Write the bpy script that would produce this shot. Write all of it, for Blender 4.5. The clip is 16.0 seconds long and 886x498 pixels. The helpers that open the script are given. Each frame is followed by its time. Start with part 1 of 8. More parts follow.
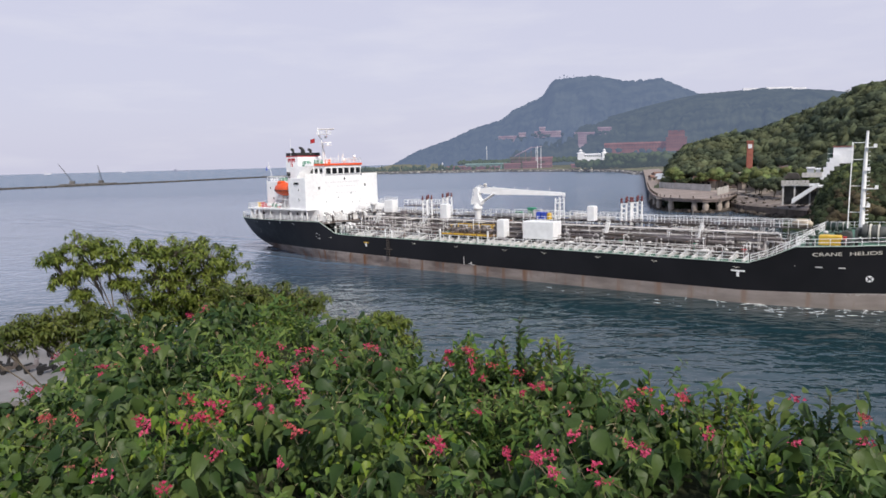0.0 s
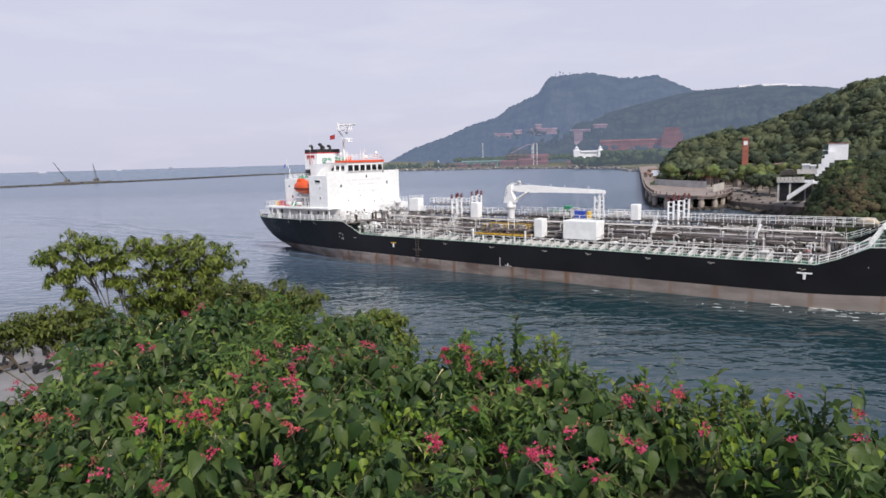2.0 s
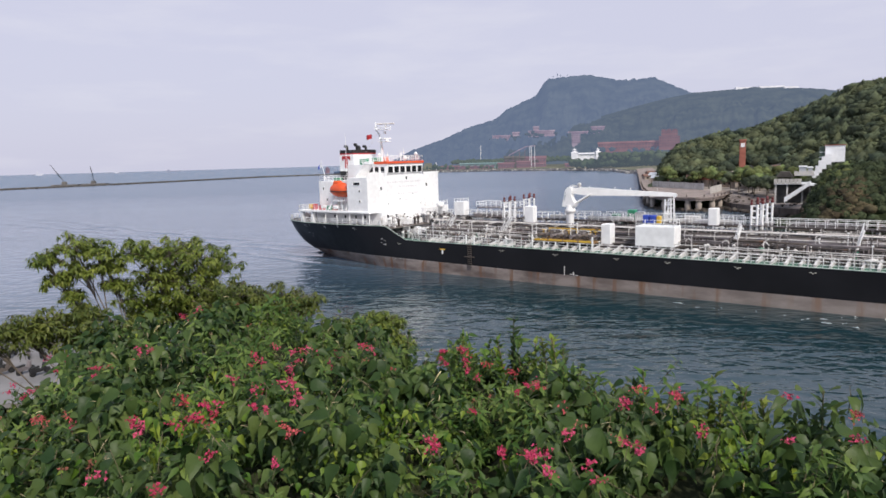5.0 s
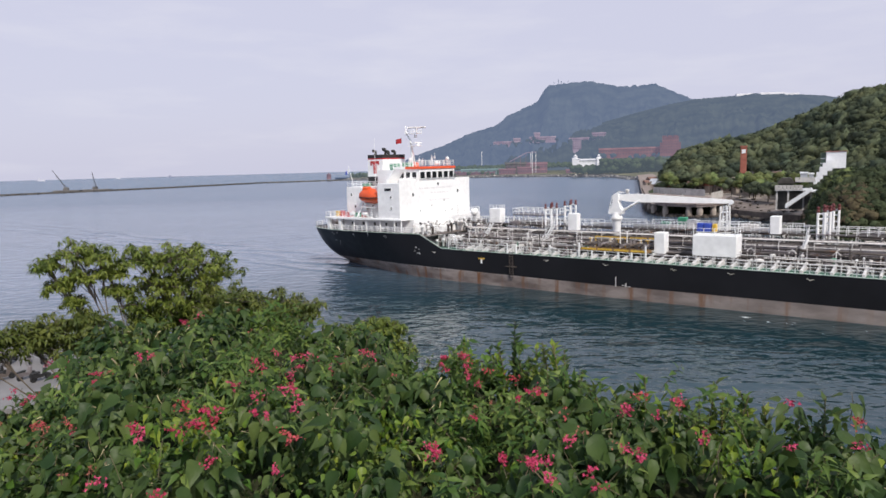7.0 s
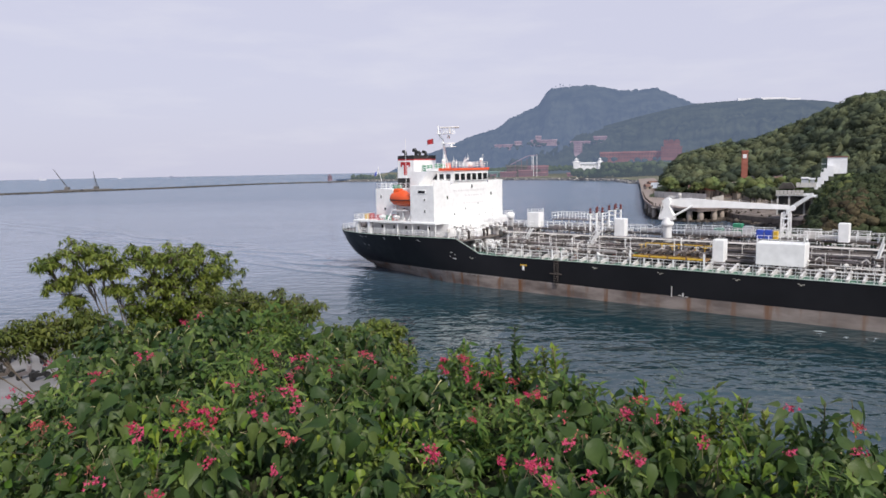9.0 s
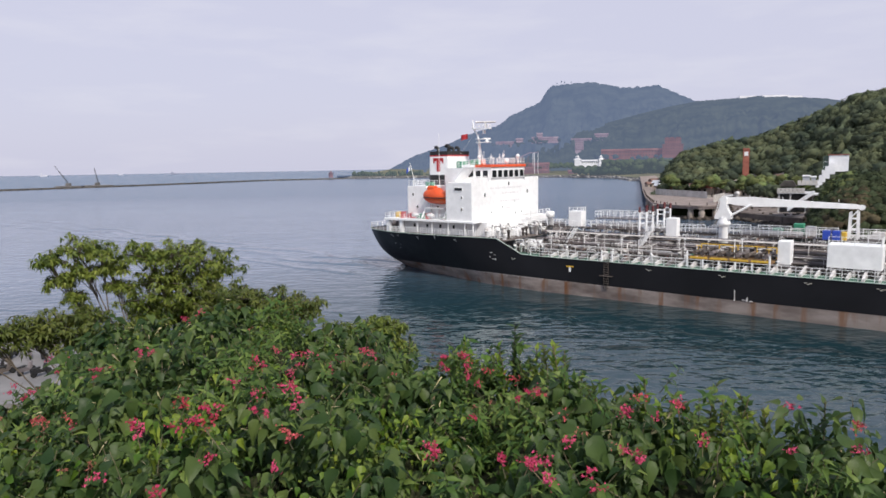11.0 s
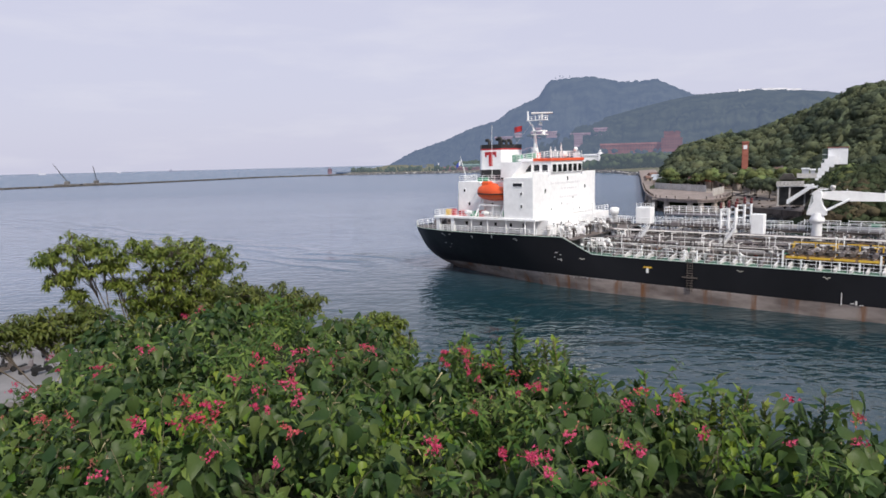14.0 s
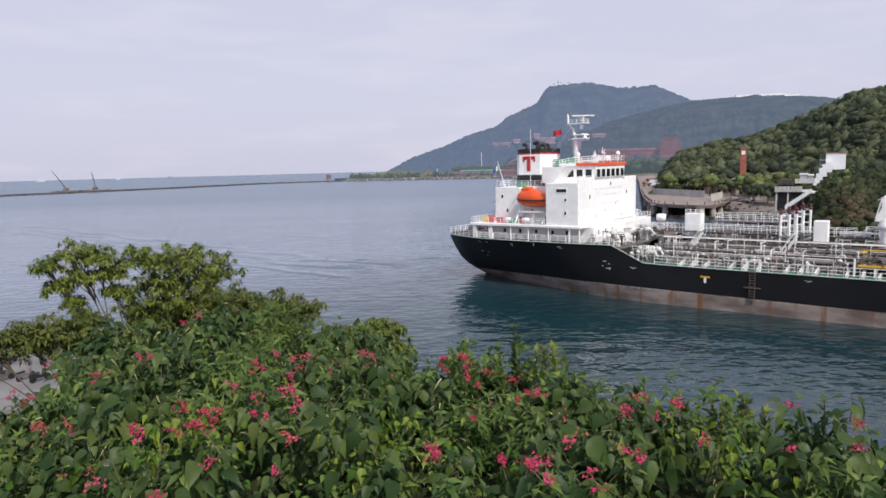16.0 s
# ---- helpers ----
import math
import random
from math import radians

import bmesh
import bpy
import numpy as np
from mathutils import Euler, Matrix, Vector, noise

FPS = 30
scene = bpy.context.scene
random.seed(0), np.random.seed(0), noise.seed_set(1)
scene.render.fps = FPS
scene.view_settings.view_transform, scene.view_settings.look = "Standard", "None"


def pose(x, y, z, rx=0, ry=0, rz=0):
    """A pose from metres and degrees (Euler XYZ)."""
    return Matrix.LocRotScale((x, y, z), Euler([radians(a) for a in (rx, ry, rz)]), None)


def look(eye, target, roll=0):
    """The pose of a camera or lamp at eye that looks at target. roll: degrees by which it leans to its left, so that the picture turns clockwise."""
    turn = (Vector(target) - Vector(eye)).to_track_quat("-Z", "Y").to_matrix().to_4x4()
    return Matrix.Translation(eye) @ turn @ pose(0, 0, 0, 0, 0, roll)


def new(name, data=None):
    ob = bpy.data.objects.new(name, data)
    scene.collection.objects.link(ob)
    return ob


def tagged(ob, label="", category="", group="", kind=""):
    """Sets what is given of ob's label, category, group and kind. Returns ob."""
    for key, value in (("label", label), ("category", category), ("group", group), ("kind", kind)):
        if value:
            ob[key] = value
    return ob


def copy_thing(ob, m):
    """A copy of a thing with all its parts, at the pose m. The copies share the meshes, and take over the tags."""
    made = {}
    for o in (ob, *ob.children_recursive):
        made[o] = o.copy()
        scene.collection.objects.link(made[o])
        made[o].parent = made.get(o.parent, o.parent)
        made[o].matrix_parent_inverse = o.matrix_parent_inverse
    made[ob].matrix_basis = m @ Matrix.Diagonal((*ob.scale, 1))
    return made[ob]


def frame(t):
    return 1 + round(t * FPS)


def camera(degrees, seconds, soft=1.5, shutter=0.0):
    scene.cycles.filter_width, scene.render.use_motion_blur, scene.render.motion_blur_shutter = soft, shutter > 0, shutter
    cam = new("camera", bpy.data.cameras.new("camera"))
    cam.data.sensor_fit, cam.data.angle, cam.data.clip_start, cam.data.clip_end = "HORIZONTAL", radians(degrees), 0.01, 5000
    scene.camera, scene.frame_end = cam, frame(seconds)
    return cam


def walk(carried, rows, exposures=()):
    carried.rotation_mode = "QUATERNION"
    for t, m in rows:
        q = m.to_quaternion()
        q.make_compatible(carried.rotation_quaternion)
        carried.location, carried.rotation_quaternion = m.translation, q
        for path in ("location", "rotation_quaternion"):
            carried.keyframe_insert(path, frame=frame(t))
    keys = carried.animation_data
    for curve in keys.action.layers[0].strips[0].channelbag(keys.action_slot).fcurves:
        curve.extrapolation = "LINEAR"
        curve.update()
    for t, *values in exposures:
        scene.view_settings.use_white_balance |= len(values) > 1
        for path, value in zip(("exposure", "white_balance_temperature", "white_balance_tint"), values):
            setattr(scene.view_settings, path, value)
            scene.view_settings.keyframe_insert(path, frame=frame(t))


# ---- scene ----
EYE = (0, 0, 19.4)


def aim(yaw, pitch, roll):
    """The camera at EYE: yaw to the left, pitch up, roll to its left, in degrees."""
    turn = Matrix.Rotation(radians(yaw), 4, "Z") @ Matrix.Rotation(radians(90 + pitch), 4, "X") @ Matrix.Rotation(radians(roll), 4, "Z")
    return Matrix.Translation(EYE) @ turn


cam = camera(67.65, 16.0, soft=1.6)
walk(cam, [
    (0, aim(0.385, -7.582, -1.473)), (0.5, aim(0.361, -7.654, -1.603)),
    (1, aim(0.293, -7.676, -1.665)), (1.5, aim(0.164, -7.732, -1.477)),
    (2, aim(0.072, -7.814, -1.588)), (2.5, aim(-0.028, -7.859, -1.625)),
    (3, aim(-0.064, -7.838, -1.665)), (3.5, aim(-0.091, -7.806, -1.663)),
    (4, aim(-0.154, -7.823, -1.599)), (6.5, aim(-0.037, -7.187, -1.676)),
    (7, aim(-0.039, -7.116, -1.584)), (7.5, aim(0.027, -6.961, -1.319)),
    (8, aim(0.079, -6.900, -1.225)), (8.5, aim(0.027, -6.918, -1.245)),
    (9, aim(-0.006, -6.910, -1.137)), (11.5, aim(0.073, -7.337, -1.008)),
    (12, aim(0.025, -7.523, -1.153)), (12.5, aim(0.000, -7.574, -1.270)),
    (13, aim(0.006, -7.590, -1.317)), (13.5, aim(0.020, -7.577, -1.331)),
    (14, aim(0.043, -7.547, -1.420)), (14.5, aim(0.048, -7.451, -1.382)),
    (15, aim(0.067, -7.303, -1.551)), (15.5, aim(0.013, -7.164, -1.475)),
    (16, aim(-0.066, -7.039, -1.520)),
])

# world, sun, exposure
SUN_AZ, SUN_EL = 154, 46      # degrees from +y towards +x, and above the horizon
scene.view_settings.exposure = 0.0
world = bpy.data.worlds.new("hazy_sky")
scene.world = world
world.use_nodes = True
wn, wl = world.node_tree.nodes, world.node_tree.links
wn.clear()
sky = wn.new("ShaderNodeTexSky")
sky.sky_type = "NISHITA"
sky.sun_disc = False
sky.sun_elevation, sky.sun_rotation = radians(SUN_EL), radians(SUN_AZ)
sky.air_density, sky.dust_density, sky.ozone_density = 1.0, 3.0, 1.5
# thin cloud veil over the whole dome, drawn out sideways
wtc = wn.new("ShaderNodeTexCoord")
wmap = wn.new("ShaderNodeMapping")
wmap.inputs["Scale"].default_value = (3.0, 3.0, 15.0)
wl.new(wtc.outputs["Generated"], wmap.inputs["Vector"])
wnoise = wn.new("ShaderNodeTexNoise")
wnoise.inputs["Scale"].default_value, wnoise.inputs["Detail"].default_value, wnoise.inputs["Roughness"].default_value = 1.6, 6, 0.55
wl.new(wmap.outputs["Vector"], wnoise.inputs["Vector"])
wramp = wn.new("ShaderNodeValToRGB")
wramp.color_ramp.elements[0].position, wramp.color_ramp.elements[1].position = 0.48, 0.78
wramp.color_ramp.elements[0].color, wramp.color_ramp.elements[1].color = (0.0, 0, 0, 1), (0.3, 0.3, 0.3, 1)
wl.new(wnoise.outputs["Fac"], wramp.inputs["Fac"])
gain = wn.new("ShaderNodeMix")
gain.data_type, gain.blend_type = "RGBA", "MULTIPLY"
gain.inputs["Factor"].default_value = 1.0
gain.inputs["B"].default_value = (0.095, 0.095, 0.095, 1)
wl.new(sky.outputs["Color"], gain.inputs["A"])
# haze: the sea air scatters a pale lavender light over the clear sky
haze = wn.new("ShaderNodeMix")
haze.data_type = "RGBA"
# thick near the horizon, thinning overhead
wdir = wn.new("ShaderNodeSeparateXYZ")
wl.new(wtc.outputs["Generated"], wdir.inputs["Vector"])
thick = wn.new("ShaderNodeMapRange")
thick.interpolation_type = "SMOOTHSTEP"
thick.inputs["From Min"].default_value, thick.inputs["From Max"].default_value = 0.30, 0.85
thick.inputs["To Min"].default_value, thick.inputs["To Max"].default_value = 0.86, 0.55
wl.new(wdir.outputs["Z"], thick.inputs["Value"])
wl.new(thick.outputs["Result"], haze.inputs["Factor"])
# pale lavender low down, bluer overhead
tone = wn.new("ShaderNodeMapRange")
tone.interpolation_type = "SMOOTHSTEP"
tone.inputs["From Min"].default_value, tone.inputs["From Max"].default_value = 0.28, 0.60
wl.new(wdir.outputs["Z"], tone.inputs["Value"])
hue_mix = wn.new("ShaderNodeMix")
hue_mix.data_type = "RGBA"
hue_mix.inputs["A"].default_value, hue_mix.inputs["B"].default_value = (0.695, 0.695, 0.855, 1), (0.565, 0.675, 0.90, 1)
wl.new(tone.outputs["Result"], hue_mix.inputs["Factor"])
wl.new(hue_mix.outputs["Result"], haze.inputs["B"])
wl.new(gain.outputs["Result"], haze.inputs["A"])
veil = wn.new("ShaderNodeMix")
veil.data_type = "RGBA"
veil.inputs["B"].default_value = (0.86, 0.85, 0.90, 1)
wl.new(haze.outputs["Result"], veil.inputs["A"])
wl.new(wramp.outputs["Color"], veil.inputs["Factor"])
back = wn.new("ShaderNodeBackground")
back.inputs["Strength"].default_value = 1.0
wl.new(veil.outputs["Result"], back.inputs["Color"])
wout = wn.new("ShaderNodeOutputWorld")
wl.new(back.outputs["Background"], wout.inputs["Surface"])

sun_data = bpy.data.lights.new("sun", "SUN")
sun_data.energy, sun_data.angle, sun_data.color = 3.9, radians(2.0), (1.0, 0.93, 0.84)
sun = new("sun", sun_data)
sa, se = radians(SUN_AZ), radians(SUN_EL)
sun.matrix_world = look((0, 0, 300), (-300 * math.sin(sa) * math.cos(se), -300 * math.cos(sa) * math.cos(se), 300 - 300 * math.sin(se)))


# ---- materials ----
def surface(name, one, two, scale=1.0, rough=0.6, metal=0.0, bump=0.0, bump_scale=None, stretch=(1, 1, 1), fine=6.0, rust=None, rust_scale=0.55, rand=0.0, spec=0.5, trans=0.0, hue=(-0.06, 0.04)):
    """A worn surface: two tones in large blotches, a finer grain over them, fine relief; rust: (colour, amount) in runs down the surface."""
    m = bpy.data.materials.new(name)
    m.use_nodes = True
    nt = m.node_tree
    n, l = nt.nodes, nt.links
    b = n["Principled BSDF"]
    b.inputs["Metallic"].default_value = metal
    b.inputs["Specular IOR Level"].default_value = spec
    tc = n.new("ShaderNodeTexCoord")
    mp = n.new("ShaderNodeMapping")
    mp.inputs["Scale"].default_value = stretch
    l.new(tc.outputs["Object"], mp.inputs["Vector"])

    def noise_node(s, detail=4, vec=None):
        t = n.new("ShaderNodeTexNoise")
        t.inputs["Scale"].default_value, t.inputs["Detail"].default_value = s, detail
        l.new((vec or mp).outputs["Vector"], t.inputs["Vector"])
        return t

    def mix(kind, fac, a, c):
        x = n.new("ShaderNodeMix")
        x.data_type, x.blend_type = "RGBA", kind
        for socket, v in (("Factor", fac), ("A", a), ("B", c)):
            if isinstance(v, (int, float)):
                x.inputs[socket].default_value = v
            elif isinstance(v, tuple):
                x.inputs[socket].default_value = (*v, 1)
            else:
                l.new(v, x.inputs[socket])
        return x.outputs["Result"]

    big = noise_node(scale, 4)
    ramp = n.new("ShaderNodeMapRange")
    ramp.inputs["From Min"].default_value, ramp.inputs["From Max"].default_value = 0.35, 0.65
    l.new(big.outputs["Fac"], ramp.inputs["Value"])
    col = mix("MIX", ramp.outputs["Result"], one, two)
    small = noise_node(scale * fine, 5)
    grain = n.new("ShaderNodeMapRange")
    grain.inputs["To Min"].default_value, grain.inputs["To Max"].default_value = 0.82, 1.14
    l.new(small.outputs["Fac"], grain.inputs["Value"])
    comb = n.new("ShaderNodeCombineColor")
    for k in ("Red", "Green", "Blue"):
        l.new(grain.outputs["Result"], comb.inputs[k])
    col = mix("MULTIPLY", 1.0, col, comb.outputs["Color"])
    if rust:
        rm = n.new("ShaderNodeMapping")
        rm.inputs["Scale"].default_value = (1, 1, 0.12)
        l.new(tc.outputs["Object"], rm.inputs["Vector"])
        rn = noise_node(rust_scale, 7, rm)
        rr = n.new("ShaderNodeMapRange")
        rr.inputs["From Min"].default_value, rr.inputs["From Max"].default_value = 0.74 - 0.32 * rust[1], 0.88 - 0.32 * rust[1]
        l.new(rn.outputs["Fac"], rr.inputs["Value"])
        col = mix("MIX", rr.outputs["Result"], col, rust[0])
    if rand:
        oi = n.new("ShaderNodeObjectInfo")
        gi = n.new("ShaderNodeNewGeometry")
        add = n.new("ShaderNodeMath")
        l.new(oi.outputs["Random"], add.inputs[0])
        l.new(gi.outputs["Random Per Island"], add.inputs[1])
        fr = n.new("ShaderNodeMath")
        fr.operation = "FRACT"
        l.new(add.outputs[0], fr.inputs[0])
        hs = n.new("ShaderNodeHueSaturation")
        v = n.new("ShaderNodeMapRange")
        v.inputs["To Min"].default_value, v.inputs["To Max"].default_value = 1 - rand, 1 + rand
        l.new(fr.outputs[0], v.inputs["Value"])
        l.new(v.outputs["Result"], hs.inputs["Value"])
        hv = n.new("ShaderNodeMapRange")
        hv.inputs["To Min"].default_value, hv.inputs["To Max"].default_value = 0.5 + hue[0] * rand, 0.5 + hue[1] * rand
        l.new(fr.outputs[0], hv.inputs["Value"])
        l.new(hv.outputs["Result"], hs.inputs["Hue"])
        l.new(col, hs.inputs["Color"])
        col = hs.outputs["Color"]
    l.new(col, b.inputs["Base Color"])
    rg = n.new("ShaderNodeMapRange")
    rg.inputs["To Min"].default_value, rg.inputs["To Max"].default_value = max(0.02, rough - 0.12), min(1, rough + 0.12)
    l.new(small.outputs["Fac"], rg.inputs["Value"])
    l.new(rg.outputs["Result"], b.inputs["Roughness"])
    if trans:
        b.inputs["Transmission Weight"].default_value = trans
    if bump:
        bn = noise_node(bump_scale or scale * fine, 6)
        bp = n.new("ShaderNodeBump")
        bp.inputs["Strength"].default_value = 1.0
        bp.inputs["Distance"].default_value = bump
        l.new(bn.outputs["Fac"], bp.inputs["Height"])
        l.new(bp.outputs["Normal"], b.inputs["Normal"])
    return m


def leafy(name, one, two, rough=0.45, glow_through=0.3, rand=0.35, hue=(0.05, -0.13)):
    """Leaf: a waxy face over a diffuse sheet that lets some light through, each leaf its own tone."""
    m = surface(name, one, two, scale=2.5, rough=rough, fine=9, rand=rand, bump=0.002, bump_scale=60, spec=0.24, hue=hue)
    nt = m.node_tree
    n, l = nt.nodes, nt.links
    b = n["Principled BSDF"]
    tr = n.new("ShaderNodeBsdfTranslucent")
    src = b.inputs["Base Color"].links[0].from_socket
    l.new(src, tr.inputs["Color"])
    mx = n.new("ShaderNodeMixShader")
    mx.inputs["Fac"].default_value = glow_through
    l.new(b.outputs["BSDF"], mx.inputs[1])
    l.new(tr.outputs["BSDF"], mx.inputs[2])
    l.new(mx.outputs["Shader"], n["Material Output"].inputs["Surface"])
    return m


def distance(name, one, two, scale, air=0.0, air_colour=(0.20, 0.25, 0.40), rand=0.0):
    """Far land, with the haze of the miles of air before it put in as emission."""
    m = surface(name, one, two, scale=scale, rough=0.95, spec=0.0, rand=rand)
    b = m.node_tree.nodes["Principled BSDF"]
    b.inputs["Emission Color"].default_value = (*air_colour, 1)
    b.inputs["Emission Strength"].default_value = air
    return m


def water_material():
    m = bpy.data.materials.new("sea_water")
    m.use_nodes = True
    n, l = m.node_tree.nodes, m.node_tree.links
    b = n["Principled BSDF"]
    b.inputs["IOR"].default_value = 1.33
    b.inputs["Roughness"].default_value = 0.08
    tc = n.new("ShaderNodeTexCoord")
    swirl = n.new("ShaderNodeTexNoise")
    swirl.inputs["Scale"].default_value, swirl.inputs["Detail"].default_value = 0.02, 5
    l.new(tc.outputs["Object"], swirl.inputs["Vector"])
    cr = n.new("ShaderNodeValToRGB")
    cr.color_ramp.elements[0].position, cr.color_ramp.elements[1].position = 0.35, 0.7
    cr.color_ramp.elements[0].color, cr.color_ramp.elements[1].color = (0.007, 0.027, 0.034, 1), (0.013, 0.040, 0.050, 1)
    l.new(swirl.outputs["Fac"], cr.inputs["Fac"])
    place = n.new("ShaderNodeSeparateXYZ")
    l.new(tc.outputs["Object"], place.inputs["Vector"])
    # paler and bluer with distance: reflected sky put into the water's colour
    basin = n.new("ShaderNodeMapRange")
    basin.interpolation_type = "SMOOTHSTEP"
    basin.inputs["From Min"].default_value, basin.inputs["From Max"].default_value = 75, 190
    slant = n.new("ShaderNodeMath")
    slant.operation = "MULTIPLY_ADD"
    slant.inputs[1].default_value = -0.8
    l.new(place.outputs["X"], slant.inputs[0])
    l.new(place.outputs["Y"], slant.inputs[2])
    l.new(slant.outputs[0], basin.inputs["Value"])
    sky_tint = n.new("ShaderNodeMix")
    sky_tint.data_type = "RGBA"
    sky_tint.inputs["B"].default_value = (0.098, 0.138, 0.200, 1)
    l.new(basin.outputs["Result"], sky_tint.inputs["Factor"])
    l.new(cr.outputs["Color"], sky_tint.inputs["A"])
    height = None
    for s, dist, turn, sx, sy in ((0.05, 1.4, 20, 1, 1.8), (0.16, 1.3, 28, 1, 1.6), (0.40, 1.10, -6, 1, 1.5), (1.1, 0.32, 12, 1, 1.3), (3.5, 0.03, 0, 1, 1.4)):
        mp = n.new("ShaderNodeMapping")
        mp.inputs["Rotation"].default_value = (0, 0, radians(turn))
        mp.inputs["Scale"].default_value = (sx, sy, 1)
        l.new(tc.outputs["Object"], mp.inputs["Vector"])
        t = n.new("ShaderNodeTexNoise")
        t.inputs["Scale"].default_value, t.inputs["Detail"].default_value, t.inputs["Distortion"].default_value = s, 1.4, 0.4
        l.new(mp.outputs["Vector"], t.inputs["Vector"])
        mul = n.new("ShaderNodeMath")
        mul.operation = "MULTIPLY"
        mul.inputs[1].default_value = dist
        l.new(t.outputs["Fac"], mul.inputs[0])
        if height is None:
            height = mul.outputs[0]
        else:
            add = n.new("ShaderNodeMath")
            l.new(height, add.inputs[0])
            l.new(mul.outputs[0], add.inputs[1])
            height = add.outputs[0]
    # far off, the waves too small to tell apart spread the reflections
    spread = n.new("ShaderNodeMapRange")
    spread.inputs["From Min"].default_value, spread.inputs["From Max"].default_value = 110, 480
    spread.inputs["To Min"].default_value, spread.inputs["To Max"].default_value = 0.05, 0.27
    l.new(place.outputs["Y"], spread.inputs["Value"])
    l.new(spread.outputs["Result"], b.inputs["Roughness"])
    # calm and ruffled lanes
    lane_map = n.new("ShaderNodeMapping")
    lane_map.inputs["Rotation"].default_value = (0, 0, radians(39))
    lane_map.inputs["Scale"].default_value = (0.25, 1.6, 1)
    l.new(tc.outputs["Object"], lane_map.inputs["Vector"])
    lane = n.new("ShaderNodeTexNoise")
    lane.inputs["Scale"].default_value, lane.inputs["Detail"].default_value = 0.022, 4
    l.new(lane_map.outputs["Vector"], lane.inputs["Vector"])
    lr = n.new("ShaderNodeMapRange")
    lr.inputs["From Min"].default_value, lr.inputs["From Max"].default_value = 0.35, 0.62
    lr.inputs["To Min"].default_value, lr.inputs["To Max"].default_value = 0.5, 1.0
    l.new(lane.outputs["Fac"], lr.inputs["Value"])
    # the ship's wake: long calm lanes that trail away from its track
    wk = n.new("ShaderNodeMapping")
    wk.vector_type = "TEXTURE"
    wk.inputs["Location"].default_value = (-5, 131, 0)
    wk.inputs["Rotation"].default_value = (0, 0, radians(138.5))
    l.new(tc.outputs["Object"], wk.inputs["Vector"])
    wob = n.new("ShaderNodeTexNoise")
    wob.inputs["Scale"].default_value, wob.inputs["Detail"].default_value = 0.05, 4
    l.new(tc.outputs["Object"], wob.inputs["Vector"])
    sep = n.new("ShaderNodeSeparateXYZ")
    l.new(wk.outputs["Vector"], sep.inputs["Vector"])
    off = n.new("ShaderNodeMath")
    off.operation = "MULTIPLY_ADD"
    off.inputs[1].default_value = 16
    l.new(wob.outputs["Fac"], off.inputs[0])
    l.new(sep.outputs["Y"], off.inputs[2])
    lanes = None
    for centre, half in ((6.0, 2.6), (13.0, 2.2), (20.0, 1.8)):
        dd = n.new("ShaderNodeMath")
        dd.operation = "SUBTRACT"
        dd.inputs[1].default_value = centre
        l.new(off.outputs[0], dd.inputs[0])
        ab = n.new("ShaderNodeMath")
        ab.operation = "ABSOLUTE"
        l.new(dd.outputs[0], ab.inputs[0])
        sm = n.new("ShaderNodeMapRange")
        sm.interpolation_type = "SMOOTHSTEP"
        sm.inputs["From Min"].default_value, sm.inputs["From Max"].default_value = half, half * 0.05
        l.new(ab.outputs[0], sm.inputs["Value"])
        if lanes is None:
            lanes = sm.outputs["Result"]
        else:
            mxm = n.new("ShaderNodeMath")
            mxm.operation = "MAXIMUM"
            l.new(lanes, mxm.inputs[0])
            l.new(sm.outputs["Result"], mxm.inputs[1])
            lanes = mxm.outputs[0]
    astern = n.new("ShaderNodeMapRange")
    astern.inputs["From Min"].default_value, astern.inputs["From Max"].default_value = -2, 12
    l.new(sep.outputs["X"], astern.inputs["Value"])
    cut = n.new("ShaderNodeMath")
    cut.operation = "MULTIPLY"
    l.new(lanes, cut.inputs[0])
    l.new(astern.outputs["Result"], cut.inputs[1])
    calm = n.new("ShaderNodeMath")
    calm.operation = "MULTIPLY_ADD"
    calm.inputs[1].default_value = -0.25
    calm.inputs[2].default_value = 1.0
    l.new(cut.outputs[0], calm.inputs[0])
    # the wake's low ridges themselves
    ridge = n.new("ShaderNodeMath")
    ridge.operation = "MULTIPLY_ADD"
    ridge.inputs[1].default_value = 7.0
    l.new(cut.outputs[0], ridge.inputs[0])
    l.new(height, ridge.inputs[2])
    height = ridge.outputs[0]
    # the open channel is ruffled, the sheltered basin beyond it calm
    chan = n.new("ShaderNodeSeparateXYZ")
    l.new(tc.outputs["Object"], chan.inputs["Vector"])
    shelter = n.new("ShaderNodeMapRange")
    shelter.interpolation_type = "SMOOTHSTEP"
    shelter.inputs["From Min"].default_value, shelter.inputs["From Max"].default_value = 48, 120
    shelter.inputs["To Min"].default_value, shelter.inputs["To Max"].default_value = 0.28, 0.24
    l.new(chan.outputs["Y"], shelter.inputs["Value"])
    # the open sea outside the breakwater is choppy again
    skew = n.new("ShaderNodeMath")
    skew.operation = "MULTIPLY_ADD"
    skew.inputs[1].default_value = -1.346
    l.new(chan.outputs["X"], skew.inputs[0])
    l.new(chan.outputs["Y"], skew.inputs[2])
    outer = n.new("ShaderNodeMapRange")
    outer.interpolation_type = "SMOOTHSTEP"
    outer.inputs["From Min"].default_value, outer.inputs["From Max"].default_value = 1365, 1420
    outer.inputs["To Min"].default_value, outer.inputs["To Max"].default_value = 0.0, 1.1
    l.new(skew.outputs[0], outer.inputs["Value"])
    # off shore the base colour is paler still, for reflected sky and haze
    sky_pale = n.new("ShaderNodeMix")
    sky_pale.data_type = "RGBA"
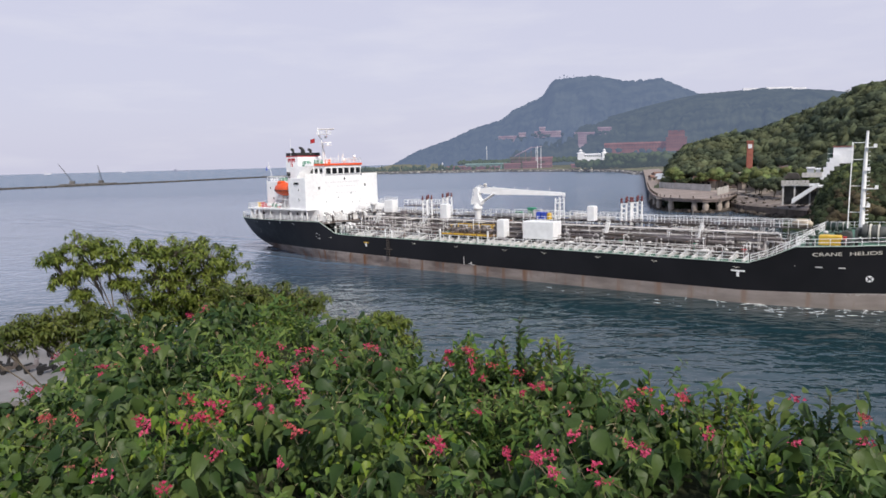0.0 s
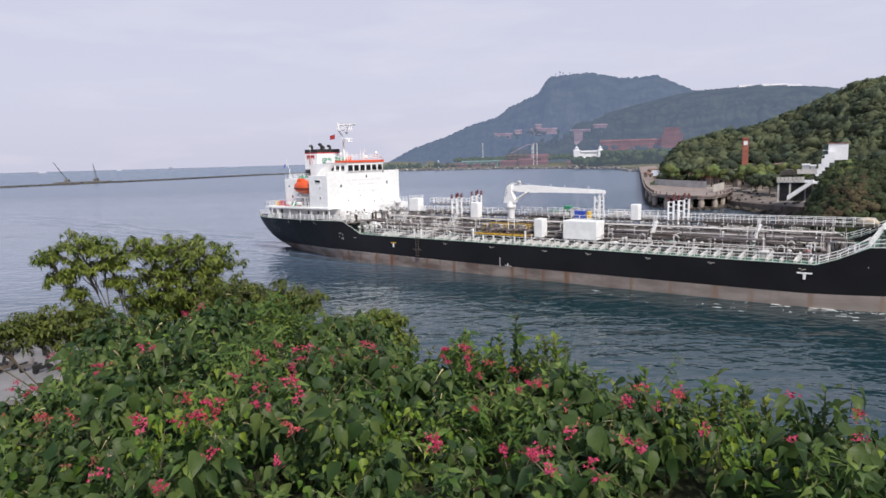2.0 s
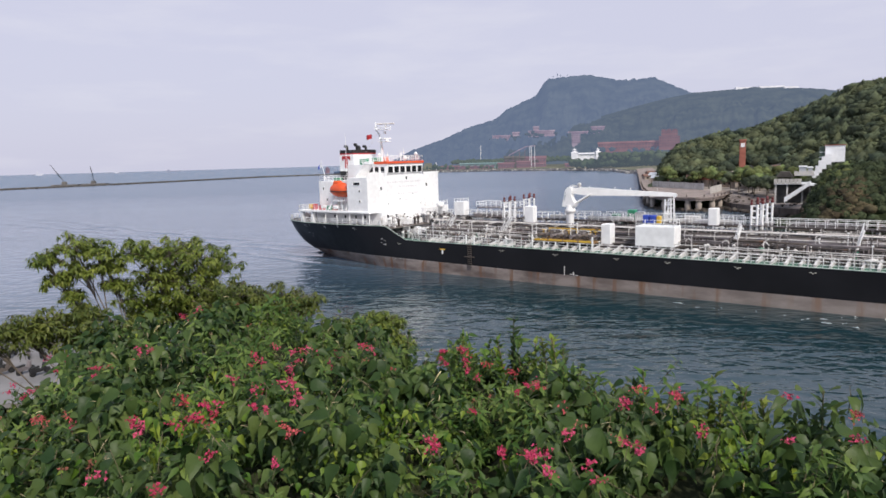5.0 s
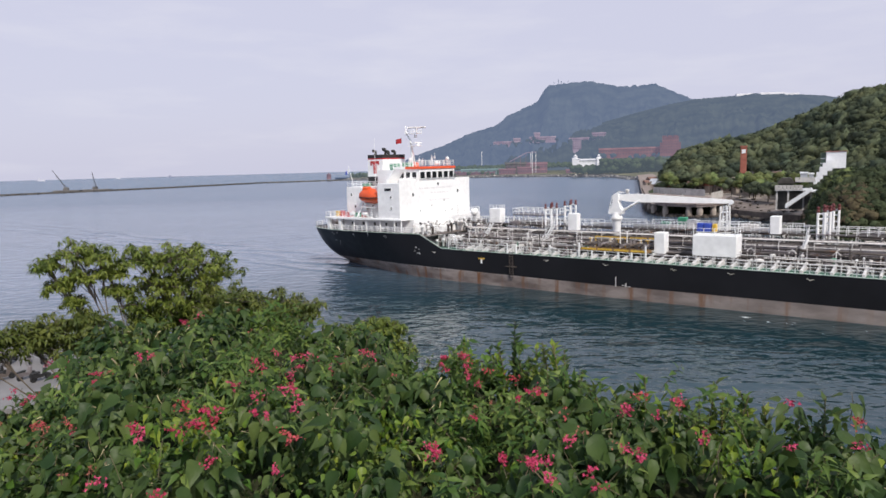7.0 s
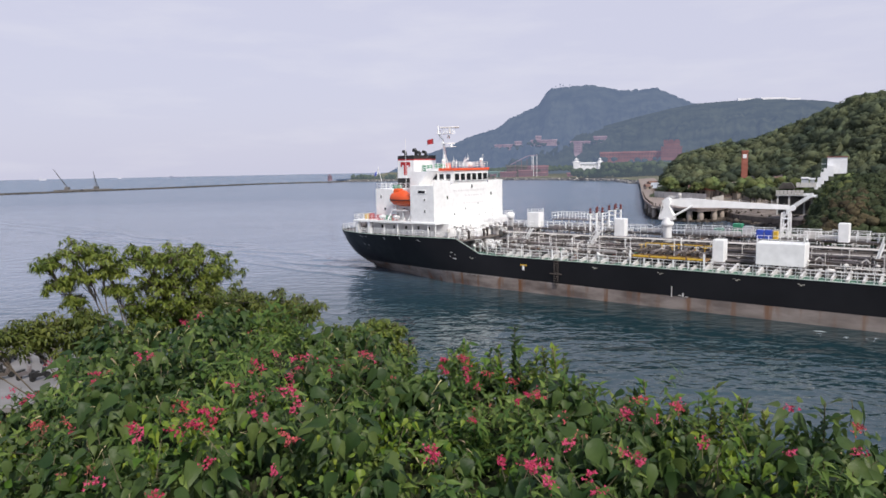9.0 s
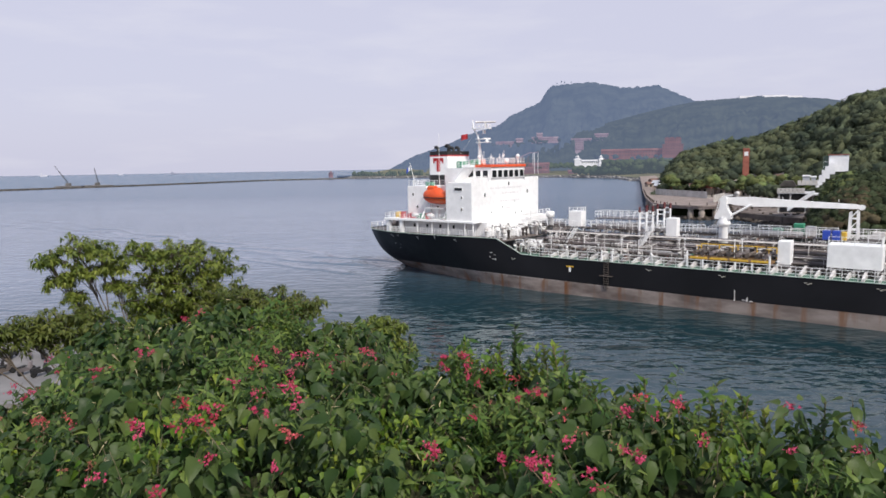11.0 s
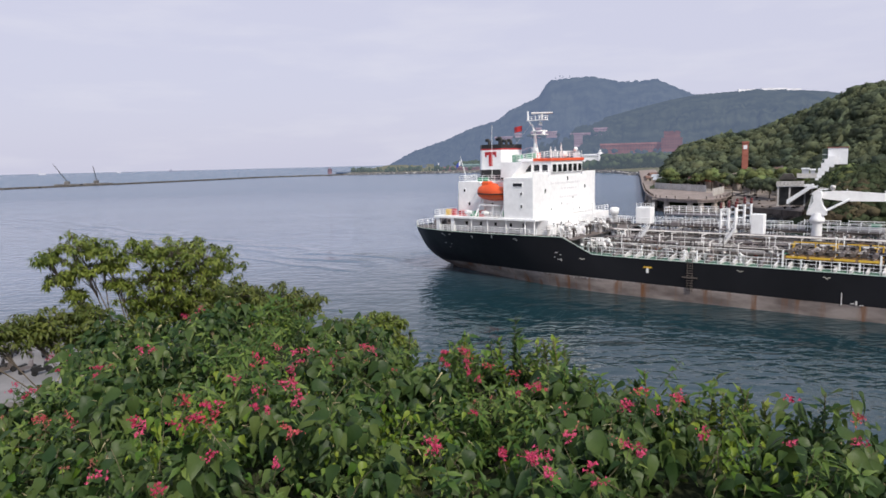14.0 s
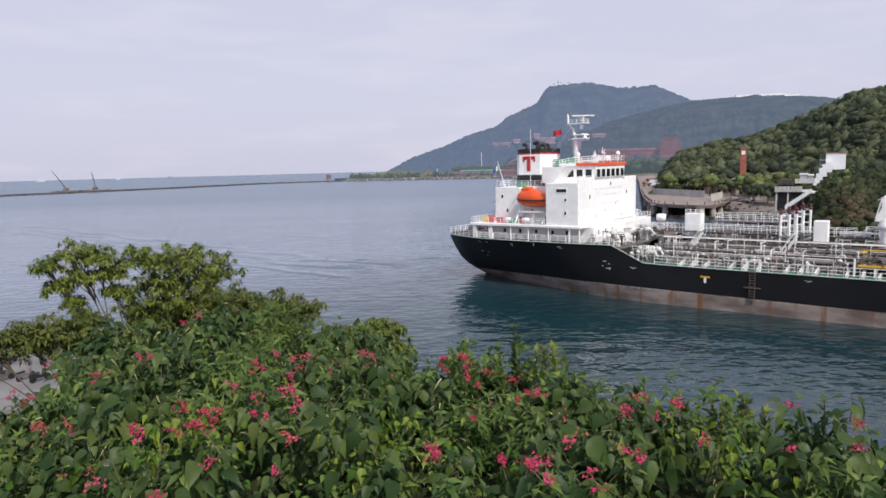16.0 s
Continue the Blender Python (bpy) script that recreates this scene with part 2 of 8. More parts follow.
    sky_pale.inputs["B"].default_value = (0.110, 0.158, 0.225, 1)
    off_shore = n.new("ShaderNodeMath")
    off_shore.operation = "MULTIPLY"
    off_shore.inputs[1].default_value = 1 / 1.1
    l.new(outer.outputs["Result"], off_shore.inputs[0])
    l.new(off_shore.outputs[0], sky_pale.inputs["Factor"])
    l.new(sky_tint.outputs["Result"], sky_pale.inputs["A"])
    l.new(sky_pale.outputs["Result"], b.inputs["Base Color"])
    gloss = n.new("ShaderNodeMapRange")
    gloss.inputs["To Min"].default_value, gloss.inputs["To Max"].default_value = 0.5, 0.40
    l.new(off_shore.outputs[0], gloss.inputs["Value"])
    l.new(gloss.outputs["Result"], b.inputs["Specular IOR Level"])
    rough_sea = n.new("ShaderNodeMath")
    l.new(shelter.outputs["Result"], rough_sea.inputs[0])
    l.new(outer.outputs["Result"], rough_sea.inputs[1])
    first = n.new("ShaderNodeMath")
    first.operation = "MULTIPLY"
    l.new(lr.outputs["Result"], first.inputs[0])
    l.new(rough_sea.outputs[0], first.inputs[1])
    both = n.new("ShaderNodeMath")
    both.operation = "MULTIPLY"
    l.new(first.outputs[0], both.inputs[0])
    l.new(calm.outputs[0], both.inputs[1])
    bp = n.new("ShaderNodeBump")
    bp.inputs["Distance"].default_value = 1.0
    l.new(both.outputs[0], bp.inputs["Strength"])
    l.new(height, bp.inputs["Height"])
    l.new(bp.outputs["Normal"], b.inputs["Normal"])
    return m


WATER = water_material()
HULL_BLACK = surface("black_hull_paint", (0.0075, 0.0075, 0.0095), (0.013, 0.013, 0.016), 0.15, 0.5, spec=0.3, bump=0.01, bump_scale=0.7, rust=((0.05, 0.02, 0.01), 0.12))
BOOT_GREY = surface("worn_grey_boot_paint", (0.132, 0.102, 0.092), (0.305, 0.258, 0.236), 0.42, 0.75, stretch=(0.6, 0.6, 1.8), fine=5, rust=((0.17, 0.072, 0.028), 0.68), rust_scale=0.7, bump=0.01, bump_scale=1.2)


def paler_forward(m):
    """The lower hull's paint is paler towards the bow."""
    n, l = m.node_tree.nodes, m.node_tree.links
    p = n["Principled BSDF"]
    src = p.inputs["Base Color"].links[0].from_socket
    tc = n.new("ShaderNodeTexCoord")
    sp = n.new("ShaderNodeSeparateXYZ")
    l.new(tc.outputs["Object"], sp.inputs["Vector"])
    mr = n.new("ShaderNodeMapRange")
    mr.inputs["From Min"].default_value, mr.inputs["From Max"].default_value = -5, 55
    l.new(sp.outputs["X"], mr.inputs["Value"])
    mx = n.new("ShaderNodeMix")
    mx.data_type = "RGBA"
    mx.inputs["B"].default_value = (0.36, 0.315, 0.288, 1)
    half = n.new("ShaderNodeMath")
    half.operation = "MULTIPLY"
    half.inputs[1].default_value = 0.55
    l.new(mr.outputs["Result"], half.inputs[0])
    l.new(half.outputs[0], mx.inputs["Factor"])
    l.new(src, mx.inputs["A"])
    # chalky flakes along the upper edge of the band
    flake = n.new("ShaderNodeTexNoise")
    flake.inputs["Scale"].default_value, flake.inputs["Detail"].default_value = 2.6, 7
    l.new(tc.outputs["Object"], flake.inputs["Vector"])
    edge = n.new("ShaderNodeMath")
    edge.operation = "MULTIPLY_ADD"
    edge.inputs[1].default_value = 1.4
    l.new(flake.outputs["Fac"], edge.inputs[0])
    l.new(sp.outputs["Z"], edge.inputs[2])
    band = n.new("ShaderNodeMapRange")
    band.inputs["From Min"].default_value, band.inputs["From Max"].default_value = 2.62, 2.74
    band.inputs["To Max"].default_value = 0.75
    l.new(edge.outputs[0], band.inputs["Value"])
    chalk = n.new("ShaderNodeMix")
    chalk.data_type = "RGBA"
    chalk.inputs["B"].default_value = (0.42, 0.39, 0.37, 1)
    l.new(band.outputs["Result"], chalk.inputs["Factor"])
    l.new(mx.outputs["Result"], chalk.inputs["A"])
    l.new(chalk.outputs["Result"], p.inputs["Base Color"])


paler_forward(BOOT_GREY)
WHITE = surface("white_ship_paint", (0.84, 0.84, 0.84), (0.89, 0.89, 0.89), 0.2, 0.45, rust=((0.5, 0.4, 0.3), 0.0))
OFFWHITE = surface("weathered_white_paint", (0.54, 0.515, 0.50), (0.70, 0.675, 0.665), 0.8, 0.55, rust=((0.35, 0.22, 0.14), 0.15))
GREYPIPE = surface("grey_pipe_paint", (0.115, 0.100, 0.101), (0.23, 0.203, 0.205), 0.6, 0.5, rust=((0.2, 0.1, 0.06), 0.3))
DARK_PIPE = surface("dark_rusty_pipe_paint", (0.036, 0.031, 0.030), (0.095, 0.079, 0.073), 0.7, 0.65, rust=((0.16, 0.075, 0.04), 0.4))
DECK_RED = surface("brown_deck_paint", (0.075, 0.06, 0.052), (0.14, 0.115, 0.10), 0.4, 0.7, rust=((0.2, 0.1, 0.05), 0.3))
TRAY_BROWN = surface("ochre_brown_tray_paint", (0.17, 0.095, 0.036), (0.28, 0.165, 0.06), 0.8, 0.7, rust=((0.10, 0.05, 0.03), 0.3))
DECK_DARK = surface("worn_dark_deck", (0.034, 0.030, 0.027), (0.075, 0.064, 0.056), 0.4, 0.75, rust=((0.14, 0.07, 0.04), 0.25))
DECK_GREEN = surface("green_deck_paint", (0.030, 0.098, 0.064), (0.060, 0.150, 0.100), 0.4, 0.65)
EDGE_GREEN = surface("pale_green_edge_paint", (0.34, 0.44, 0.38), (0.55, 0.60, 0.55), 0.6, 0.6, rust=((0.2, 0.1, 0.05), 0.25))
GREEN = surface("green_machine_paint", (0.03, 0.22, 0.12), (0.05, 0.28, 0.16), 0.8, 0.5)
ORANGE = surface("orange_lifeboat_shell", (0.68, 0.085, 0.018), (0.76, 0.115, 0.025), 0.5, 0.4)
BAND = surface("orange_red_band_paint", (0.72, 0.09, 0.03), (0.78, 0.12, 0.04), 0.3, 0.45)
DARK_RED = surface("dull_red_paint", (0.085, 0.010, 0.013), (0.14, 0.02, 0.02), 0.6, 0.5)
RED = surface("red_paint", (0.42, 0.02, 0.025), (0.50, 0.035, 0.035), 0.6, 0.5)
BLACK = surface("sooty_black_paint", (0.010, 0.010, 0.011), (0.022, 0.021, 0.02), 0.8, 0.55)
YELLOW = surface("yellow_safety_paint", (0.62, 0.38, 0.04), (0.70, 0.46, 0.06), 0.7, 0.5)
BLUE = surface("blue_drum_paint", (0.03, 0.07, 0.42), (0.04, 0.09, 0.5), 0.7, 0.4)
GLASS = surface("dark_window_glass", (0.012, 0.014, 0.018), (0.02, 0.022, 0.026), 1.0, 0.08)
FOAM = surface("sea_foam", (0.75, 0.78, 0.80), (0.88, 0.9, 0.9), 1.5, 0.9, bump=0.05, bump_scale=4)
ROCK = surface("breakwater_rock", (0.10, 0.095, 0.09), (0.21, 0.20, 0.19), 0.3, 0.9, bump=0.2, bump_scale=0.6, rand=0.3)
CONCRETE = surface("weathered_concrete", (0.30, 0.28, 0.26), (0.42, 0.40, 0.37), 0.25, 0.85, bump=0.01, rust=((0.12, 0.10, 0.09), 0.35))
TAN_CONCRETE = surface("tan_stained_concrete", (0.19, 0.150, 0.130), (0.31, 0.250, 0.222), 0.25, 0.85, bump=0.01, rust=((0.10, 0.08, 0.07), 0.4))
QUAY_STAIN = surface("brown_stained_quay", (0.085, 0.066, 0.055), (0.17, 0.135, 0.115), 0.3, 0.9, bump=0.02, rust=((0.035, 0.03, 0.028), 0.6))
PAVING = surface("tan_paving", (0.30, 0.25, 0.21), (0.42, 0.36, 0.31), 0.15, 0.9)
PALE_CONCRETE = surface("pale_concrete", (0.42, 0.40, 0.38), (0.55, 0.53, 0.51), 0.3, 0.8, rust=((0.2, 0.18, 0.17), 0.25))
ASPHALT = surface("quay_pavement", (0.15, 0.145, 0.145), (0.21, 0.20, 0.20), 0.3, 0.9, bump=0.003)
SOIL = surface("bank_soil", (0.035, 0.032, 0.018), (0.07, 0.06, 0.035), 0.6, 0.95, bump=0.05)
BRICK = surface("red_brick", (0.26, 0.085, 0.06), (0.34, 0.125, 0.09), 0.3, 0.9, stretch=(1, 1, 2))
PLASTER = surface("white_house_paint", (0.72, 0.73, 0.76), (0.82, 0.83, 0.85), 0.3, 0.6)
GREY_PLASTER = surface("grey_blue_render", (0.34, 0.36, 0.40), (0.44, 0.46, 0.50), 0.3, 0.8)
TILE = surface("brown_roof_tile", (0.16, 0.09, 0.07), (0.24, 0.14, 0.11), 1.0, 0.85, bump=0.02)
# darker than the canopy: the shade under the crowns is in the colour
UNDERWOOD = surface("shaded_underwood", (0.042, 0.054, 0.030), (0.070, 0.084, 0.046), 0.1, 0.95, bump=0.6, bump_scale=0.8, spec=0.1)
FOREST = surface("forest_canopy", (0.044, 0.060, 0.043), (0.110, 0.124, 0.067), 0.055, 0.9, rand=0.28, bump=0.3, bump_scale=1.2, fine=8, spec=0.1)
PROM_LEAF = surface("olive_tree_crown", (0.070, 0.096, 0.036), (0.150, 0.172, 0.068), 0.4, 0.9, rand=0.4, bump=0.2, bump_scale=2.5, spec=0.1)
APRON = surface("worn_apron_paving", (0.115, 0.090, 0.078), (0.235, 0.195, 0.172), 0.35, 0.9, bump=0.03, bump_scale=2.0, rust=((0.06, 0.05, 0.045), 0.5))
BANK_ROCK = surface("dark_bank_stone", (0.042, 0.035, 0.030), (0.105, 0.088, 0.074), 0.4, 0.9, bump=0.15, bump_scale=0.9, rand=0.3, spec=0.2)
DARK_ROCK_AND_SHADE = surface("wet_dark_rock_and_shade", (0.045, 0.040, 0.036), (0.10, 0.09, 0.08), 0.4, 0.85, bump=0.15, bump_scale=0.9, rand=0.3)
# near-black green whose colour stands for shade under and between things
SHADE_GREEN = surface("dark_shade_green", (0.016, 0.024, 0.010), (0.035, 0.045, 0.018), 0.1, 0.95, bump=0.6, bump_scale=0.8, spec=0.1)
TAN_COVER = surface("tan_canvas_cover", (0.38, 0.32, 0.24), (0.52, 0.45, 0.35), 1.2, 0.9, bump=0.03)
NOTICE_GREY = surface("pale_grey_lettering", (0.70, 0.69, 0.70), (0.76, 0.75, 0.76), 0.8, 0.5)
ROPE_GREY = surface("dark_grey_winch_paint", (0.05, 0.055, 0.055), (0.10, 0.105, 0.10), 1.0, 0.7, rust=((0.12, 0.07, 0.04), 0.2))
DULL_GREEN = surface("dull_green_winch_paint", (0.045, 0.075, 0.055), (0.08, 0.11, 0.085), 0.9, 0.65)
CREAM = surface("dull_cream_paint", (0.52, 0.49, 0.43), (0.62, 0.59, 0.53), 1.0, 0.6)
SHRUB_RED = surface("reddish_scrub", (0.058, 0.050, 0.032), (0.098, 0.082, 0.048), 0.2, 0.95, rand=0.4, bump=0.3, bump_scale=1.5, spec=0.1)
# each distance() material below glows faintly to stand for haze
MOUNTAIN = distance("hazy_wooded_mountain", (0.007, 0.010, 0.008), (0.026, 0.030, 0.023), 0.011, 1.0, (0.123, 0.161, 0.256))
NEAR_RIDGE = distance("hazy_wooded_ridge", (0.007, 0.010, 0.007), (0.029, 0.033, 0.022), 0.014, 1.0, (0.098, 0.127, 0.190))
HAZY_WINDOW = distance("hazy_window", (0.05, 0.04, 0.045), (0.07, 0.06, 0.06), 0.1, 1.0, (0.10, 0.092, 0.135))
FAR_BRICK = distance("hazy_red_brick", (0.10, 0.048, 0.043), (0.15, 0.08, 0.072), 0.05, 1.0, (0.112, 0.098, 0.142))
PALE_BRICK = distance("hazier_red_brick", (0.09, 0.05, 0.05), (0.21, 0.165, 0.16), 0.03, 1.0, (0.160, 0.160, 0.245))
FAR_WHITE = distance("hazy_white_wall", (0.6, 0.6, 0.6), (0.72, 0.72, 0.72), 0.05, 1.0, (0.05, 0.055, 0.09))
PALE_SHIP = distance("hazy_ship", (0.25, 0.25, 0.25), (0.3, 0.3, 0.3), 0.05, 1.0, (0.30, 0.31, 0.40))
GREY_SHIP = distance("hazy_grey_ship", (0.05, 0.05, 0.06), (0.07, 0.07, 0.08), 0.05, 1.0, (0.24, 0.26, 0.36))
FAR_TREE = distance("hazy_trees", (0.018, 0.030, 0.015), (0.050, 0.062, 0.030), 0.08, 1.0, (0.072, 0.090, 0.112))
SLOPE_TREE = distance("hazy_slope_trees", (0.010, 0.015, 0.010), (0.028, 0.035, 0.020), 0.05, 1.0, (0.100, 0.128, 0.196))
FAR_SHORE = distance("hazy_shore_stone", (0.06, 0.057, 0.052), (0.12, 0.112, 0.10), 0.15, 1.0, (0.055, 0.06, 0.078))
# forest green made darker; the knoll's shadow is put into this colour
SHADED_SHRUB = surface("shrub_green_darkened_for_shade", (0.030, 0.042, 0.022), (0.060, 0.074, 0.038), 0.15, 0.9, rand=0.3, bump=0.4, bump_scale=1.4, fine=8, spec=0.1)
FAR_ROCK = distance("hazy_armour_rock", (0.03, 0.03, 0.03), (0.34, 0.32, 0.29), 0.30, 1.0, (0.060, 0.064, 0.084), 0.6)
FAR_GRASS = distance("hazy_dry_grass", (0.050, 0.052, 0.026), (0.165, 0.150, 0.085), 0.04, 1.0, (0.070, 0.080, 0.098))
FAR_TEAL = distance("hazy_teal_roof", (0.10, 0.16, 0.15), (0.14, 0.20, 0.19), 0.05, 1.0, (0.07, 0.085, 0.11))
BARK = surface("grey_brown_bark", (0.09, 0.072, 0.055), (0.17, 0.14, 0.11), 3, 0.9, bump=0.01)
STEM = surface("pale_brown_stem", (0.075, 0.068, 0.034), (0.14, 0.11, 0.06), 6, 0.7)
LEAF = leafy("bush_leaf", (0.035, 0.071, 0.019), (0.064, 0.107, 0.028), rough=0.46, rand=0.48, glow_through=0.34, hue=(0.05, -0.07))
LEAF_NARROW = leafy("narrow_bush_leaf", (0.066, 0.130, 0.027), (0.122, 0.190, 0.046), rough=0.5, rand=0.45, glow_through=0.36, hue=(0.05, -0.07))
# straw colour for dry leaves and for painted sunlit leaf edges
DRY_AND_SUNLIT_LEAF = leafy("dry_and_sunlit_leaf", (0.30, 0.24, 0.12), (0.46, 0.40, 0.25), rough=0.7, rand=0.4, hue=(-0.05, 0.04))
# dark base colour that stands for the shade inside the bushes
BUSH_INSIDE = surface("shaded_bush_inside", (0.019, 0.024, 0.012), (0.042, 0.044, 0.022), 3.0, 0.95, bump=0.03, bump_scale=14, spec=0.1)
LEAF_LIGHT = leafy("young_bush_leaf", (0.082, 0.165, 0.018), (0.130, 0.212, 0.028))
TREE_LEAF = leafy("tree_leaf", (0.096, 0.142, 0.026), (0.196, 0.250, 0.052), glow_through=0.38, hue=(0.03, -0.07))
TREE_LEAF_DARK = leafy("olive_tree_leaf", (0.068, 0.098, 0.021), (0.145, 0.175, 0.042), glow_through=0.36, hue=(0.03, -0.07))
FLOWER = leafy("pink_flower", (0.42, 0.036, 0.098), (0.56, 0.080, 0.175), rough=0.6, rand=0.32, hue=(0.05, -0.02))
FLOWER_CORAL = leafy("coral_flower", (0.40, 0.050, 0.066), (0.52, 0.100, 0.105), rough=0.6, rand=0.3, hue=(0.02, -0.02))
FLOWER_FADED = leafy("faded_flower", (0.26, 0.10, 0.065), (0.40, 0.17, 0.11), rough=0.7, rand=0.35, hue=(0.02, -0.04))
TYRE = surface("black_rubber", (0.012, 0.012, 0.012), (0.02, 0.02, 0.02), 4, 0.8)


# ---- building tools ----
class Geo:
    """Collects faces for one mesh."""

    def __init__(self):
        self.v, self.f, self.s, self.m = [], [], [], []

    def face(self, pts, smooth=False, mat=0):
        i = len(self.v)
        self.v += [tuple(p) for p in pts]
        self.f.append(tuple(range(i, i + len(pts))))
        self.s.append(smooth)
        self.m.append(mat)

    def mesh(self, verts, faces, smooth=False, mat=0):
        i = len(self.v)
        self.v += [tuple(p) for p in verts]
        self.f += [tuple(k + i for k in f) for f in faces]
        self.s += [smooth] * len(faces)
        self.m += [mat] * len(faces)
        return self

    def box(self, x0, x1, y0, y1, z0, z1, c=0.0, mat=0):
        """A block; c: width of the bevel on its upright edges and top."""
        if c <= 0:
            vs = [(x, y, z) for z in (z0, z1) for x, y in ((x0, y0), (x1, y0), (x1, y1), (x0, y1))]
            fs = [(3, 2, 1, 0), (4, 5, 6, 7), (0, 1, 5, 4), (1, 2, 6, 5), (2, 3, 7, 6), (3, 0, 4, 7)]
            return self.mesh(vs, fs, False, mat)

        def ring(d, z):
            a, b, e, g = x0 + d, x1 - d, y0 + d, y1 - d
            return [(a + c, e, z), (b - c, e, z), (b, e + c, z), (b, g - c, z), (b - c, g, z), (a + c, g, z), (a, g - c, z), (a, e + c, z)]
        vs = ring(0, z0) + ring(0, z1 - c) + ring(c * 0.7, z1)
        fs = [tuple(range(7, -1, -1)), tuple(range(16, 24))]
        for k in (0, 8):
            fs += [(k + i, k + (i + 1) % 8, k + 8 + (i + 1) % 8, k + 8 + i) for i in range(8)]
        return self.mesh(vs, fs, False, mat)

    def tube(self, pts, r, n=6, mat=0, r1=None):
        """A round bar along a line of points."""
        pts = [Vector(p) for p in pts]
        rings = []
        for i, p in enumerate(pts):
            d = (pts[min(i + 1, len(pts) - 1)] - pts[max(i - 1, 0)]).normalized()
            a = d.orthogonal().normalized() if abs(d.z) > 0.99 else d.cross(Vector((0, 0, 1))).normalized()
            b = d.cross(a)
            rr = r if r1 is None else r + (r1 - r) * i / max(1, len(pts) - 1)
            rings.append([p + rr * (math.cos(k * math.tau / n) * a + math.sin(k * math.tau / n) * b) for k in range(n)])
        vs = [q for g in rings for q in g]
        fs = [(i * n + k, i * n + (k + 1) % n, (i + 1) * n + (k + 1) % n, (i + 1) * n + k) for i in range(len(pts) - 1) for k in range(n)]
        self.mesh(vs, fs, n > 4, mat)
        self.mesh(rings[0], [tuple(range(n))], False, mat)
        self.mesh(rings[-1], [tuple(range(n - 1, -1, -1))], False, mat)
        return self

    def beam(self, p, q, w, mat=0):
        return self.tube([p, q], w * 0.7, 4, mat)

    def lathe(self, centre, profile, n=14, mat=0, axis="z"):
        """A turned body: profile of (radius, height)."""
        c = Vector(centre)
        vs = []
        for r, h in profile:
            for k in range(n):
                u, v = r * math.cos(k * math.tau / n), r * math.sin(k * math.tau / n)
                vs.append(c + (Vector((u, v, h)) if axis == "z" else Vector((h, u, v)) if axis == "x" else Vector((u, h, v))))
        fs = [(i * n + k, i * n + (k + 1) % n, (i + 1) * n + (k + 1) % n, (i + 1) * n + k) for i in range(len(profile) - 1) for k in range(n)]
        self.mesh(vs, fs, True, mat)
        self.mesh(vs[:n], [tuple(range(n - 1, -1, -1))], False, mat)
        self.mesh(vs[-n:], [tuple(range(n))], False, mat)
        return self

    def prism(self, poly, y0, y1, mat=0, plane="xz"):
        """A flat outline drawn out in depth."""
        at = (lambda p, d: (p[0], d, p[1])) if plane == "xz" else (lambda p, d: (d, p[0], p[1])) if plane == "yz" else (lambda p, d: (p[0], p[1], d))
        k = len(poly)
        vs = [at(p, y0) for p in poly] + [at(p, y1) for p in poly]
        fs = [tuple(range(k)), tuple(range(2 * k - 1, k - 1, -1))] + [(i, k + i, k + (i + 1) % k, (i + 1) % k) for i in range(k)]
        return self.mesh(vs, fs, False, mat)

    def data(self, name, mats):
        me = bpy.data.meshes.new(name)
        me.from_pydata(self.v, [], self.f)
        me.polygons.foreach_set("use_smooth", self.s)
        for x in mats if isinstance(mats, (list, tuple)) else [mats]:
            me.materials.append(x)
        me.polygons.foreach_set("material_index", self.m)
        me.validate()
        bm = bmesh.new()
        bm.from_mesh(me)
        if len(bm.faces) < 60000:
            bmesh.ops.recalc_face_normals(bm, faces=bm.faces)
        bm.to_mesh(me)
        bm.free()
        return me


def part(name, geo, mats, parent=None, label=""):
    ob = new(name, geo.data(name, mats) if isinstance(geo, Geo) else geo)
    ob.parent = parent
    return tagged(ob, label)


def thing(name, label, category, m=None, group="", kind=""):
    ob = new(name)
    ob.empty_display_size = 0.2
    if m is not None:
        ob.matrix_world = m
    return tagged(ob, label, category, group, kind)


def solid(name, geo, mats, label, category, group="", kind=""):
    return tagged(new(name, geo.data(name, mats)), label, category, group, kind)


def sheet(f, us, vs):
    g = Geo()
    w = len(vs)
    g.mesh([f(u, v) for u in us for v in vs], [(i * w + j, (i + 1) * w + j, (i + 1) * w + j + 1, i * w + j + 1) for i in range(len(us) - 1) for j in range(w - 1)], True)
    return g


def curve_at(table, x):
    return float(np.interp(x, [a for a, _ in table], [b for _, b in table]))


RNG = random.Random(5)


def crown(g, c, rx, ry, rz, n=2, rough=0.35, rng=RNG, mat=0):
    """One lumpy mass of foliage, its outline broken by noise."""
    bm = bmesh.new()
    bmesh.ops.create_icosphere(bm, subdivisions=n, radius=1)
    off = Vector((rng.random() * 50, rng.random() * 50, rng.random() * 50))
    vs = []
    for v in bm.verts:
        k = 1 + rough * noise.noise(v.co * 1.6 + off) + 0.6 * rough * noise.noise(v.co * 4.2 + off)
        vs.append((c[0] + v.co.x * rx * k, c[1] + v.co.y * ry * k, c[2] + v.co.z * rz * k))
    g.mesh(vs, [tuple(v.index for v in f.verts) for f in bm.faces], True, mat)
    bm.free()


